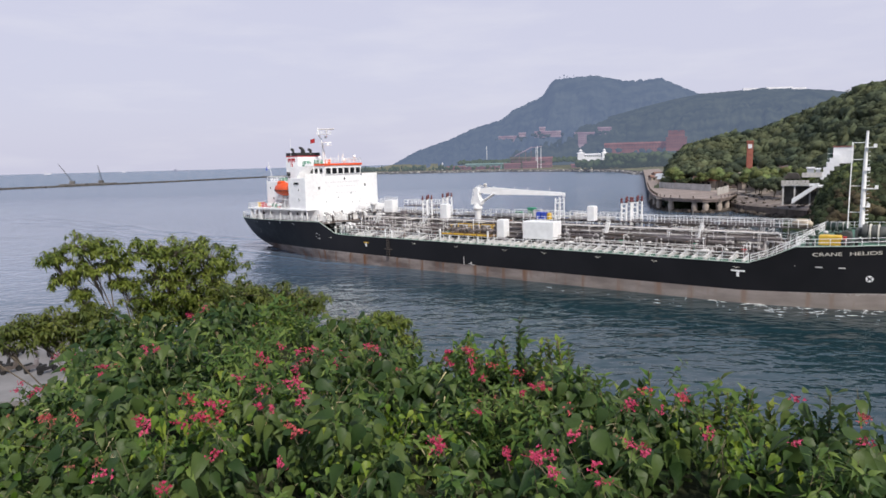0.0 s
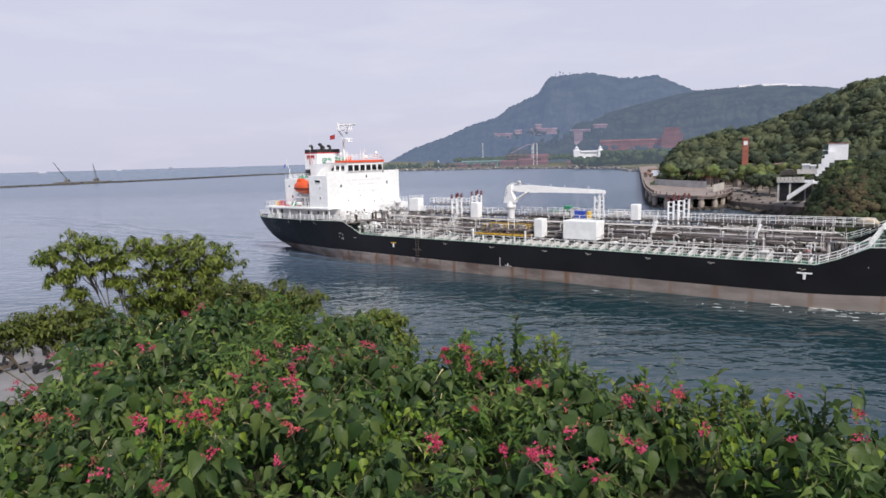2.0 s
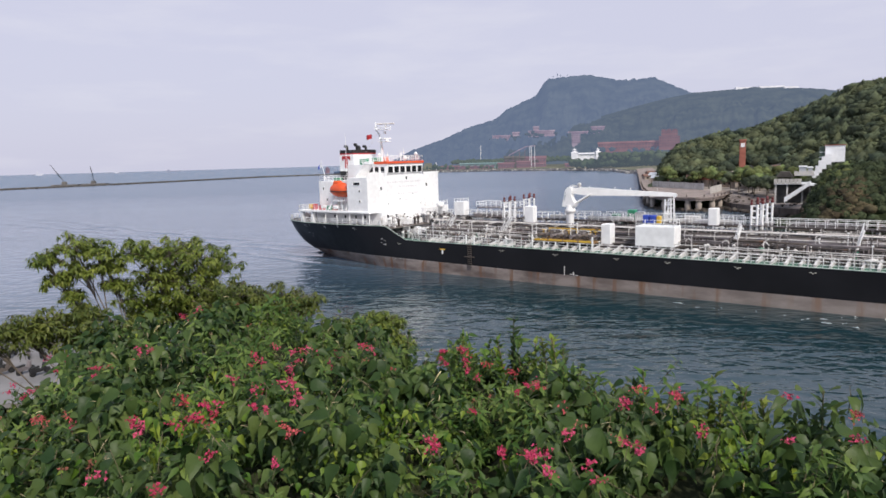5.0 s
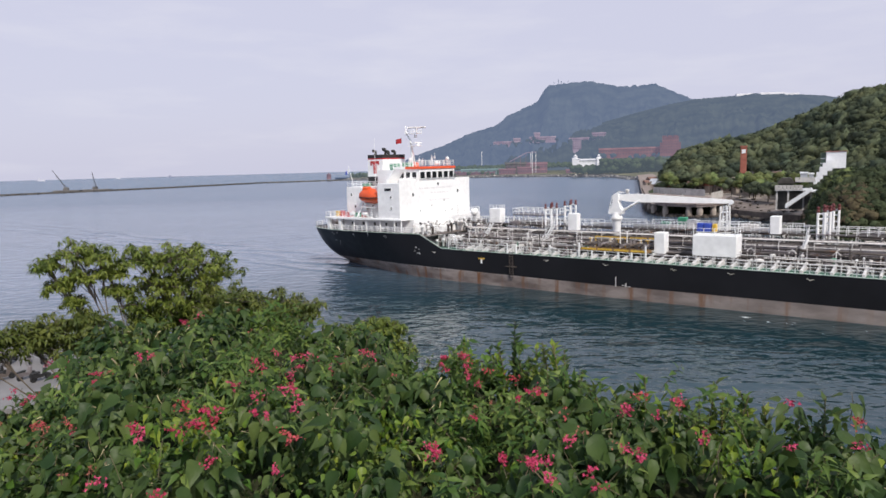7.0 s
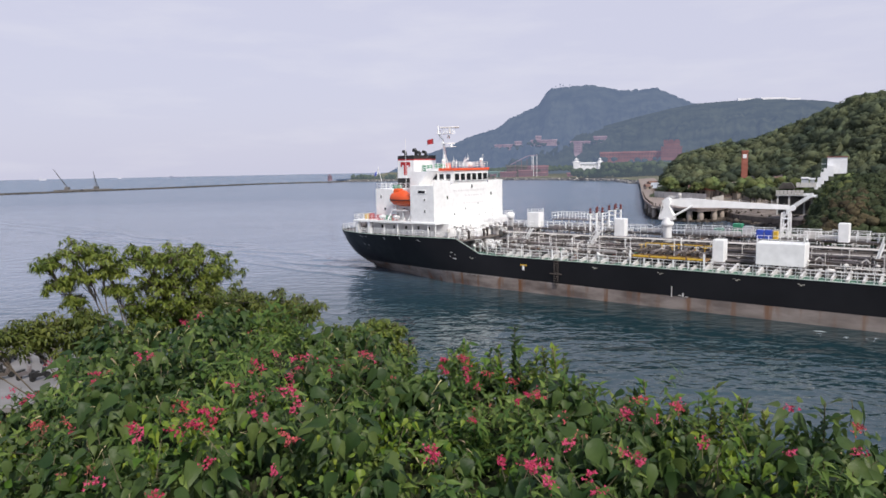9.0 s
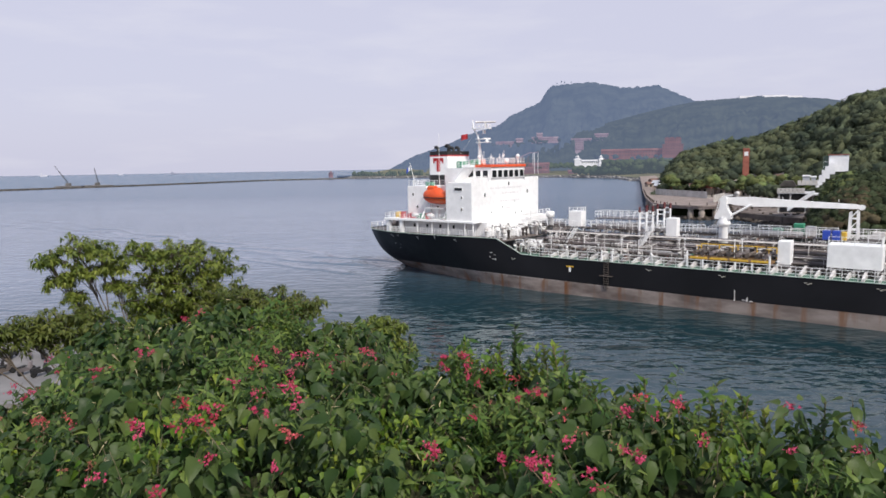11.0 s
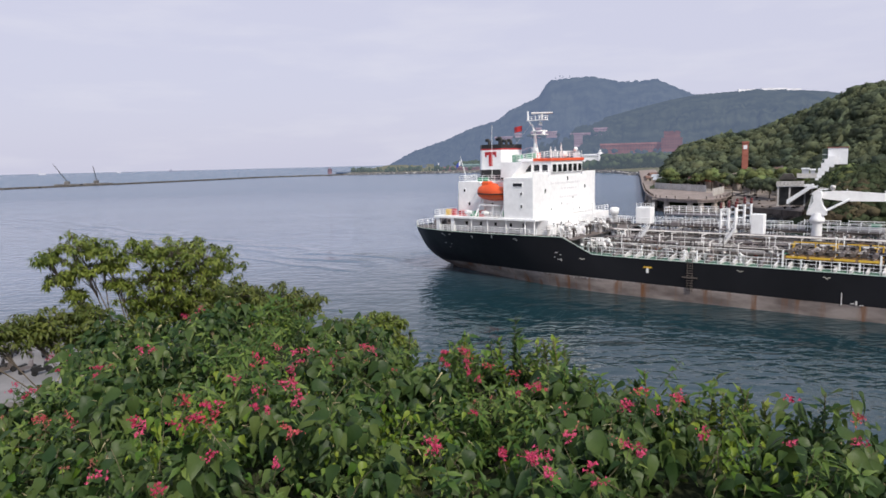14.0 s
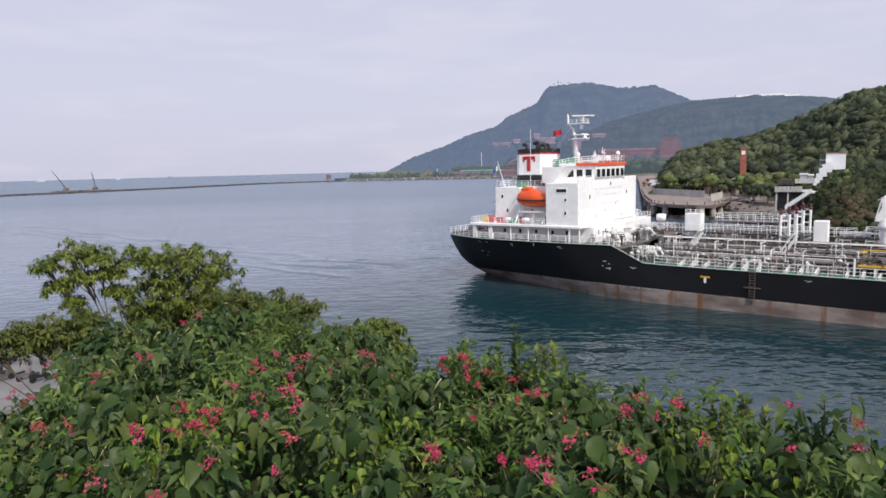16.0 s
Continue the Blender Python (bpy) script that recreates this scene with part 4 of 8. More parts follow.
    solid("bank_shrubs", green, FOREST, "low green shrubs along the bank top", "shrubs", kind="stuff")
    solid("ground_bank", sheet(bank, us, [i / 16 for i in range(17)]), BANK_ROCK, "dark stony bank beside the pier", "ground", kind="structure")


def stair_house():
    """White look-out block with stair and terrace against the hill."""
    ob = thing("stair_house", "white hillside building with terrace and outside stair", "building", pose(104, 188.5, 0, 0, 0, -29))
    # local x runs along the shore, y goes back into the hill
    g = Geo()
    g.box(4.6, 9.4, 0, 5, 15.9, 20.5)
    part("upper_block", g, PLASTER, ob, "white upper block")
    g = Geo()
    g.box(4.4, 9.6, -0.2, 5.2, 20.5, 20.68)
    part("block_coping", g, BRICK, ob, "thin red roof edge")
    g = Geo()
    g.box(3.3, 4.6, 0.6, 4.2, 15.9, 20.3)
    bay = part("side_bay", g, DULL_GREEN, ob, "grey-green glazed side bay")
    for z in (17.2, 18.6):
        g = Geo()
        g.box(3.24, 4.6, 0.54, 0.6, z, z + 0.12)
        part("glazing_bar", g, PLASTER, bay)
    for i, (x0, x1, z0, z1) in enumerate(((1.7, 2.6, 11.6, 13.5), (2.4, 3.3, 12.2, 14.9), (3.1, 4.0, 13, 16.4), (3.8, 5.0, 14, 17.5), (4.6, 6.2, 15.2, 18.2))):
        g = Geo()
        g.box(x0, x1, -1.2 + 0.02 * i, 3.2, z0, z1)
        part("stair_wall", g, PLASTER, ob, "stepped white stair wall")
    g = Geo()
    g.box(-2.8, 2.2, -2.0, 3, 12.2, 12.7)
    part("landing", g, GREY_PLASTER, ob)
    for i in range(5):
        g = Geo()
        g.box(-2.8 + i, -1.9 + i, -2.15, -2.0, 12.3, 13.55)
        part("landing_panel", g, PALE_CONCRETE, ob)
    for x0, x1, z1 in ((-1.6, 0.2, 15.0), (0.5, 1.7, 14.7)):
        g = Geo()
        g.box(x0, x1, -1.0, 2.4, 12.7, z1 - 0.35)
        kiosk = part("kiosk", g, GREY_PLASTER, ob)
        g = Geo()
        g.box(x0 - 0.2, x1 + 0.2, -1.2, 2.6, z1 - 0.35, z1, 0.1)
        part("kiosk_roof", g, PLASTER, kiosk)
    g = Geo()
    g.box(-7.8, 1.6, -4.5, 2.0, 9.9, 10.4)
    part("terrace", g, PLASTER, ob, "white concrete terrace slab")
    for i in range(7):
        g = Geo()
        x = -7.8 + i
        g.box(x, x + 0.9, -4.65, -4.5, 10.0, 11.5)
        part("parapet_panel", g, PALE_CONCRETE, ob)
    for x, z0 in ((-7.3, 4.5), (-4.4, 4.5), (-0.6, 4.5), (1.2, 4.5)):
        g = Geo()
        g.box(x - 0.22, x + 0.22, -4.2, -3.8, z0, 9.9)
        part("column", g, PALE_CONCRETE, ob)
    # under the terrace is open; this dark wall stands for the shade behind
    g = Geo()
    g.box(-7.4, 1.4, -1.0, 1.8, 4.5, 9.9)
    part("lower_wall", g, DARK_ROCK_AND_SHADE, ob, "dark wall standing for the shade under the terrace")
    g = Geo()
    g.prism([(-7.5, 11.9), (-2.9, 11.9), (-4.0, 13.5), (-6.2, 13.5)], -3.6, 1.6)
    part("roof", g, DARK_ROCK_AND_SHADE, ob, "dark hipped roof")
    # a solid box; its dark colour stands for a shaded opening
    g = Geo()
    g.box(-7.0, -3.4, -3.0, 1.2, 10.4, 11.9)
    part("pavilion", g, SHADE_GREEN, ob, "solid pavilion front, coloured dark for its shaded opening")
    for i in range(14):
        g = Geo()
        x, z = -4.8 + i * 0.43, 5.6 + i * 0.335
        g.box(x, x + 0.45, -6.6, -4.7, z - 0.4, z + 0.02)
        part("stair_step", g, PALE_CONCRETE, ob)
    for y in (-6.7, -4.62):
        g = Geo()
        g.prism([(-5.0, 5.0), (1.3, 9.8), (1.3, 10.9), (-5.0, 6.3)], y - 0.1, y)
        part("stair_parapet", g, PLASTER, ob)
    g = Geo()
    g.box(1.2, 3.4, -6.8, -2.0, 9.6, 10.1)
    part("stair_landing", g, PLASTER, ob)


def cliff_bush():
    """Overgrown rock knoll near the water."""
    rng = random.Random(14)

    def f(az, k):
        D = 178 + 26 * k
        top = curve_at([(27.5, 0.8), (29.0, 3), (29.8, 8.5), (30.5, 13), (31.5, 14.8), (34, 15.6), (38, 18), (46, 22)], az)
        n1 = noise.fractal(Vector((az * 1.2, k * 4, 5)), 0.8, 2, 5)
        return (*polar(az, D, 0)[:2], -0.8 + (top + 0.8) * k ** 0.55 + 1.2 * n1 * math.sin(math.pi * k))
    # ground coloured dark for the shade between the shrubs
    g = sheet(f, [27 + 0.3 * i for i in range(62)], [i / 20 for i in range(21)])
    solid("ground_knoll", g, SHADE_GREEN, "overgrown rocky knoll at the water's edge", "ground", kind="structure")
    # the green shrubs carry the knoll's shadow in their base colour
    for name, mat, n, label in (("shrubs", SHADED_SHRUB, 640, "green shrubs over the rocky knoll"), ("scrub", SHRUB_RED, 90, "reddish dry scrub on the knoll's face"), ("bright_shrubs", PROM_LEAF, 70, "yellow-green shrubs on the knoll's crest")):
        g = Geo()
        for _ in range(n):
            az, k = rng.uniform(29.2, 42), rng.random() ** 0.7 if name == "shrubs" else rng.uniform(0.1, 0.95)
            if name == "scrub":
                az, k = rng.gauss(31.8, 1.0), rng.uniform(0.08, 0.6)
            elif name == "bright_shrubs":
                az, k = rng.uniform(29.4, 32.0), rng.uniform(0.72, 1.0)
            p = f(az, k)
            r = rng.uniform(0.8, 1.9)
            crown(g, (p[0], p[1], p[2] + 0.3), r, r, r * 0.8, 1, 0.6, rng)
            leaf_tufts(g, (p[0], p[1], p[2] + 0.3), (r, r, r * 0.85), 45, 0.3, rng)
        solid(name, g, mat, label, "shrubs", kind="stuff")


def brick_tower():
    ob = thing("brick_tower", "square red brick tower with a white dial panel", "tower", pose(136.8, 300.3, 0, 0, 0, -24.5))
    g = Geo()
    g.box(-1.3, 1.3, -1.3, 1.3, 4, 24.2, 0.08)
    part("shaft", g, BRICK, ob)
    g = Geo()
    g.box(-1.5, 1.5, -1.5, 1.5, 24.2, 24.9, 0.1)
    part("cornice", g, BRICK, ob)
    g = Geo()
    g.box(-0.8, 0.8, -1.41, -1.31, 21.5, 23.3, 0.0)
    part("dial_panel", g, PLASTER, ob, "white square panel")
    for z in (8, 12, 16):
        g = Geo()
        g.box(-1.37, -1.31, -0.4, 0.4, z, z + 1.6)
        part("slit_window", g, GLASS, ob)


def town_houses():
    rng = random.Random(31)
    spots = [(17.5, 430, 7, 3.6), (18.1, 400, 7, 3.8), (18.2, 372, 6, 3.4), (24.8, 300, 10, 5), (26.2, 296, 9, 5), (27.4, 285, 8, 4), (28.3, 292, 9, 5), (21.5, 330, 12, 5), (22.6, 322, 9, 5), (23.6, 318, 11, 5), (17.8, 470, 8, 4), (18.9, 362, 6, 3.4)]
    spots += [(19.6 + 0.52 * i + rng.uniform(-0.2, 0.2), hill_start(19.6 + 0.52 * i) + rng.uniform(4, 34), rng.uniform(4, 7.5), rng.uniform(2.6, 3.8)) for i in (0, 2, 3, 5, 7, 9, 10, 12, 14)]
    for az, D, w, h in spots:
        x, y, _ = polar(az, D, 0)
        z = 4.5 if D < 285 else min(hill_height(x, y) - 1, 6.5) if 17.5 < az < 19.2 else hill_height(x, y) - 1 if az > 19 else 4
        ob = thing("house", "small low house with a brown pitched roof among trees", "house", pose(x, y, z, 0, 0, -az + rng.uniform(-25, 25)), "shore houses")
        g = Geo()
        g.box(-w / 2, w / 2, -3, 3, -5, h * 0.6)
        part("wall", g, rng.choice([TAN_CONCRETE, PAVING, CONCRETE, TAN_CONCRETE]), ob)
        g = Geo()
        g.prism([(-3.5, h * 0.6), (3.5, h * 0.6), (0, h)], -w / 2 - 0.4, w / 2 + 0.4, plane="yz")
        part("roof", g, rng.choice([TILE, TILE, BRICK, GREY_PLASTER]), ob)
        for k in range(int(w / 3.5)):
            if rng.random() < 0.45:
                continue
            g = Geo()
            wx = -w / 2 + 1.2 + k * 2.4
            g.box(wx, wx + 1.1, -3.06, -2.98, h * 0.18, h * 0.45)
            part("window", g, GLASS, ob)


def far_block(name, label, x, y, z, w, d, h, turn, mat, rows, cols, roof="flat"):
    ob = thing(name, label, "building", pose(x, y, z, 0, 0, turn), "campus on the mountain foot")
    g = Geo()
    g.box(-w / 2, w / 2, 0, d, -0.3 * h - 3, h)
    part("wall", g, mat, ob)
    g = Geo()
    if roof == "gable":
        g.prism([(-1, h), (d + 1, h), (d * 0.5, h + d * 0.22)], -w / 2 - 1, w / 2 + 1, plane="yz")
    else:
        g.box(-w / 2 - 0.8, w / 2 + 0.8, -0.8, d + 0.8, h, h + 1.0)
    part("roof", g, mat, ob)
    for r in range(rows):
        for c in range(cols):
            g = Geo()
            wx, wz = -w / 2 + (c + 0.25) * w / cols, (r + 0.3) * h / rows
            g.box(wx, wx + 0.5 * w / cols, -0.35, 0.05, wz, wz + 0.35 * h / rows)
            part("window", g, HAZY_WINDOW, ob)
    return ob


def on_slope(az, el):
    """Where the sight line at a bearing and height angle meets the mountain's face: distance and height."""
    D = 1260
    while D < 3300 and 19.4 + D * math.tan(radians(el)) > max(mountain_z(az, D), ridge_z(az, D)):
        D += 10
    return D, 19.4 + D * math.tan(radians(el))


SLOPE_SPOTS = []


def slope_trees():
    """Hazy trees that stand before and beside the campus houses."""
    rng = random.Random(52)
    g = Geo()
    for az, D, z, w, h in SLOPE_SPOTS:
        for _ in range(int(8 + w / 9)):
            r = rng.uniform(0.16, 0.34) * min(h, 22) + 1.5
            u = rng.uniform(-0.62, 0.62) * w
            up = z + h * rng.uniform(-0.35, 0.06) if abs(u) < 0.45 * w else z + h * rng.uniform(-0.2, 0.5)
            a = radians(az) + u / D
            crown(g, (D * math.sin(a), D * math.cos(a), up), r * 1.3, r, r, 1, 0.6, rng)
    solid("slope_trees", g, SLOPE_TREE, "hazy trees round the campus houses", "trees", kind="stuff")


def slope_block(label, az, el, wide, tall, rows, cols, roof, mat):
    """A building on the mountainside, its width and height as angles."""
    D, z = on_slope(az, el)
    D, z = D - 45, 19.4 + (D - 45) * math.tan(radians(el))
    w, h = D * radians(wide), D * radians(tall)
    if roof == "gable":
        SLOPE_SPOTS.append((az, D - 14, z, w, h))
    far_block("campus_house", label, D * math.sin(radians(az)), D * math.cos(radians(az)), z, w, 16, h, -az, mat, rows, cols, roof)


def campus():
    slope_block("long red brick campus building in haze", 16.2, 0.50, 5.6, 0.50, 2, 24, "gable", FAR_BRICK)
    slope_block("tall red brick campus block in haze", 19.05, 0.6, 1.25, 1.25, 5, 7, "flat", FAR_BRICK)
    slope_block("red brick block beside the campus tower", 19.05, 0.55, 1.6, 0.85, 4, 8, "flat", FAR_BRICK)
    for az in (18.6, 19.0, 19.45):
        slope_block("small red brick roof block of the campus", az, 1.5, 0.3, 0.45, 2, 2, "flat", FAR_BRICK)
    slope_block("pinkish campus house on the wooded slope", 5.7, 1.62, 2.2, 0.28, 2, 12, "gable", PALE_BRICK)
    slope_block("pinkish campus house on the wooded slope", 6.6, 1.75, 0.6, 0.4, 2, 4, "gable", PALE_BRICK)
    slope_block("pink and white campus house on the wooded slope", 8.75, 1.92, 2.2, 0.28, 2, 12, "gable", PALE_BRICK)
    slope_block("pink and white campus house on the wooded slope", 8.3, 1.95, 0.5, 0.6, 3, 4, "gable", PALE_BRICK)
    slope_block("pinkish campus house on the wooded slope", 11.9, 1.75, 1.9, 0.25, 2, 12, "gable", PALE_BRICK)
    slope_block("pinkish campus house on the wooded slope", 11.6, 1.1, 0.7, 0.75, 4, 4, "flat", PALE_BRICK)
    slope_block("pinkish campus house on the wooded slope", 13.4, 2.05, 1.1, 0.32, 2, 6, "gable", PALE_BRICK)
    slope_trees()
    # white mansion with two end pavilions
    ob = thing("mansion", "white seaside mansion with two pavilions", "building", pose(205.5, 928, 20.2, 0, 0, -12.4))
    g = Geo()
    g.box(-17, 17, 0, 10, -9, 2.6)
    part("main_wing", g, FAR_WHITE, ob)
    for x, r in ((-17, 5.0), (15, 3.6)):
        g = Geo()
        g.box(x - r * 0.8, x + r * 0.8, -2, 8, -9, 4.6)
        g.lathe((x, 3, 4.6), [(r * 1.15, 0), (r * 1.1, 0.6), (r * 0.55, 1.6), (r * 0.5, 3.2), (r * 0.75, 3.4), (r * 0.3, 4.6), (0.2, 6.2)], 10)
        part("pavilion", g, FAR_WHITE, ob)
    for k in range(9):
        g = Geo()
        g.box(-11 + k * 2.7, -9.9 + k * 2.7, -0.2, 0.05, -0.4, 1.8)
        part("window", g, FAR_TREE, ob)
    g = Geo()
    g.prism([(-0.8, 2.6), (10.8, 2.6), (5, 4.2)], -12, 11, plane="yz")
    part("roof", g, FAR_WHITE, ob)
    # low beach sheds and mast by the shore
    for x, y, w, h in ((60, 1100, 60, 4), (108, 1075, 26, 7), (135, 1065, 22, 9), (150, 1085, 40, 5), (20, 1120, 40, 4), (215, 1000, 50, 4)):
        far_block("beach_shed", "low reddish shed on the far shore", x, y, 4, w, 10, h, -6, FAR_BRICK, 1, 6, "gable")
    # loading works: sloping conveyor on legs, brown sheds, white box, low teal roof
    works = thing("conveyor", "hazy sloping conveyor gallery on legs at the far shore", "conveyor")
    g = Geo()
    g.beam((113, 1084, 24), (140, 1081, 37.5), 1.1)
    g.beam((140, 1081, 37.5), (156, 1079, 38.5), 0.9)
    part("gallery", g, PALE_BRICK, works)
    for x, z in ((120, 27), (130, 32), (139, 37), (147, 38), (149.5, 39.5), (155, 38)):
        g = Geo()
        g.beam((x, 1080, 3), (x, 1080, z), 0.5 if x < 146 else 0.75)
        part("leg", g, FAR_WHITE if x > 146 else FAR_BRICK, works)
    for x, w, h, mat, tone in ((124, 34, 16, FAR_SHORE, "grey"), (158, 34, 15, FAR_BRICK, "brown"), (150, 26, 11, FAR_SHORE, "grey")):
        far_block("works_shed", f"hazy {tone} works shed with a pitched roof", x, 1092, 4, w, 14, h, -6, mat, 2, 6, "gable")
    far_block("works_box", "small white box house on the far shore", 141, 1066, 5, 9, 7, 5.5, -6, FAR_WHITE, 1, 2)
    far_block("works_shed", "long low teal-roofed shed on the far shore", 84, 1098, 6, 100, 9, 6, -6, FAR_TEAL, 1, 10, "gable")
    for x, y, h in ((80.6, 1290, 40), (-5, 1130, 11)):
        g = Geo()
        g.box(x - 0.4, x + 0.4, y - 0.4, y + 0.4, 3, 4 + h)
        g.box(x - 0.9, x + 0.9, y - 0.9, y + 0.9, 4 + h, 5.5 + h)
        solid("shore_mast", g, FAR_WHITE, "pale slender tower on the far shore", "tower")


def crane_barge(x, y, lean, jib, turn):
    ob = thing("crane_barge", "dark crane barge moored along the breakwater", "crane barge", pose(x, y, 0, 0, 0, turn))
    g = Geo()
    g.prism([(-15, 0.2), (15, 0.2), (17, 2.8), (-17, 2.8)], -4, 4)
    part("hull", g, ROCK, ob)
    g = Geo()
    g.box(-4, 1, -2.4, 2.4, 2.8, 6.2, 0.2)
    part("cab", g, ROCK, ob)
    g = Geo()
    for s in (-0.7, 0.7):
        g.tube([(0, s, 4), (lean, s * 0.3, 4 + jib)], 0.2, 5)
    for i in range(9):
        k = i / 9
        g.tube([(lean * k, -0.7 + 0.4 * k, 4 + jib * k), (lean * (k + 0.1), 0.7 - 0.4 * k, 4 + jib * (k + 0.1))], 0.14, 4)
    part("jib", g, BLACK, ob)
    g = Geo()
    g.tube([(-3, 0, 6), (lean, 0, 4 + jib)], 0.1, 4)
    part("stay", g, BLACK, ob)


def far_ship(x, y, w, h, mat, label):
    ob = thing("distant_ship", label, "ship", pose(x, y, 0, 0, 0, -math.degrees(math.atan2(x, y))))
    g = Geo()
    g.prism([(-w / 2, 0), (w / 2 - 4, 0), (w / 2, h), (-w / 2, h)], -6, 6)
    part("hull", g, mat, ob)
    g = Geo()
    g.box(-w / 2 + 5, -w / 2 + 5 + w * 0.16, -5, 5, h, h * 2.2)
    part("bridge", g, mat, ob)


def beacon():
    ob = thing("beacon", "small red harbour beacon on the breakwater end", "beacon", pose(-191, 1138, 3))
    g = Geo()
    g.lathe((0, 0, 0), [(4.2, 0), (4.0, 1), (3.6, 7), (4.2, 7.6), (4.2, 8.6)], 12)
    part("tower", g, FAR_BRICK, ob)
    g = Geo()
    g.lathe((0, 0, 9), [(1.6, 0), (1.6, 1.4), (0.4, 2.2)], 10)
    part("lantern", g, FAR_BRICK, ob)


SEA = sea()
breakwater()
far_shore()
mountain()
near_ridge()
wooded_hill()
pier()
promenade_trees()
stair_house()
cliff_bush()
brick_tower()
town_houses()
campus()
crane_barge(-466, 830, -17, 24, 0)
crane_barge(-438, 846, -4, 21, 0)
beacon()
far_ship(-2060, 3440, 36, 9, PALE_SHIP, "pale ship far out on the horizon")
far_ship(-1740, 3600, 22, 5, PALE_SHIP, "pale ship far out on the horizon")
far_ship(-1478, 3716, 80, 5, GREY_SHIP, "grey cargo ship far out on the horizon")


# ---- the tanker: x forward, y to port, z up from the water, origin on the centreline ----
DECK_B = [(-70.6, 6.2), (-69.4, 7.6), (-66, 9.7), (-60, 11.6), (-52, 12.6), (-44, 13), (44, 13), (50, 12.7), (56, 11.7), (62, 9.6), (68, 6.4), (74, 2.6), (78, 0.15)]
TOP_Z = [(-70.6, 7.55), (-60, 7.55), (-36.2, 7.75), (-34.6, 7.0), (-31.5, 5.55), (-29, 5.46), (-26, 5.44), (45.2, 5.4), (47.4, 6.2), (50.6, 7.75), (60, 8.2), (78, 9.4)]
KEEL_Z = [(-70.6, 4.4), (-70.3, 3.0), (-69.5, 1.8), (-68.3, 0.9), (-66.6, 0.2), (-64.5, -0.5), (-60, -2.0), (-50, -5), (-40, -7), (60, -7), (66, -6), (72, -1.5), (75, 3), (78, 8.6)]
FULL = [(-70.6, 0.36), (-66, 0.44), (-60, 0.52), (-50, 0.42), (-45, 0.29), (-40, 0.15), (-36, 0.08), (-30, 0.015),
         (38, 0.015), (46, 0.05), (54, 0.13), (62, 0.27), (70, 0.5), (78, 0.9)]


# where the black paint ends
PAINT_Z = [(-70.6, 1.0), (-66, 1.25), (-62, 1.5), (-58, 1.66), (-50, 1.86), (-38, 2.05), (-30, 2.06), (-22, 1.97), (-5, 1.78), (44, 1.75), (58, 2.15), (80, 2.5)]


def half_breadth(x, z):
    top, keel = curve_at(TOP_Z, x), curve_at(KEEL_Z, x)
    u = max(0.0, min(1.0, (z - keel) / (top - keel)))
    return curve_at(DECK_B, x) * u ** curve_at(FULL, x)


def hull(ship):
    xs = sorted({-70.6} | {-70 + i for i in range(0, 42)} | {-28 + 4 * i for i in range(19)} | {44.0, 45.2, 46, 47.4, 48, 49, 50.6} | {52 + i for i in range(27)} | {-36.2, -34.6, -31.5})
    for name, mat, label in (("hull", HULL_BLACK, "black painted hull side"), ("boot_topping", BOOT_GREY, "worn grey and rusty lower hull")):
        g = Geo()
        for side in (-1, 1):
            rows = []
            for x in xs:
                keel, top = curve_at(KEEL_Z, x), curve_at(TOP_Z, x)
                lo, hi = (curve_at(PAINT_Z, x), 99) if name == "hull" else (-4, curve_at(PAINT_Z, x))
                a, b = max(keel, lo), max(max(keel, lo), min(top, hi))
                zs = [a + (b - a) * (k / 10) ** 1.0 for k in range(11)]
                if keel > lo:
                    zs = [a + (b - a) * (k / 10) ** 2 for k in range(11)]
                rows.append([(x, side * half_breadth(x, z), z) for z in zs])
            vs = [p for r in rows for p in r]
            g.mesh(vs, [(i * 11 + j, (i + 1) * 11 + j, (i + 1) * 11 + j + 1, i * 11 + j + 1) for i in range(len(xs) - 1) for j in range(10)], True)
        # transom
        if name == "hull":
            x = -70.6
            zs = [4.4 + (7.55 - 4.4) * (k / 6) ** 2 for k in range(7)]
            vs = [(x, -half_breadth(x, z), z) for z in zs] + [(x, half_breadth(x, z), z) for z in zs]
            g.mesh(vs, [(k, k + 1, 8 + k, 7 + k) for k in range(6)], True)
        part(name, g, mat, ship, label)

    def deck_piece(name, x0, x1, z, mat, inset=0.12):
        g = Geo()
        n = 24
        vs = []
        for i in range(n + 1):
            x = x0 + (x1 - x0) * i / n
            b = max(0.05, half_breadth(x, z) - inset)
            vs += [(x, -b, z), (x, b, z)]
        g.mesh(vs, [(2 * i, 2 * i + 2, 2 * i + 3, 2 * i + 1) for i in range(n)])
        part(name, g, mat, ship)
    deck_piece("main_deck", -36, 52, 5.32, DECK_GREEN)
    g = Geo()
    g.box(-36, 50.3, -9.3, 9.3, 5.2, 5.335)
    part("worn_deck", g, DECK_DARK, ship, "worn dark brown deck plating")
    deck_piece("poop_deck", -70.5, -34.6, 7.35, DECK_RED)
    deck_piece("forecastle_deck", 50.6, 76, 7.7, DECK_GREEN)
    g = Geo()
    g.box(50.4, 50.6, -12.4, 12.4, 5.3, 7.7)
    part("forecastle_front", g, OFFWHITE, ship)
    # rubbing strake, deck edge line
    for side in (-1, 1):
        g = Geo()
        g.tube([(x, side * (half_breadth(x, curve_at(TOP_Z, x)) + 0.02), curve_at(TOP_Z, x)) for x in xs], 0.07, 6)
        part("gunwale", g, EDGE_GREEN, ship, "pale green painted deck edge")


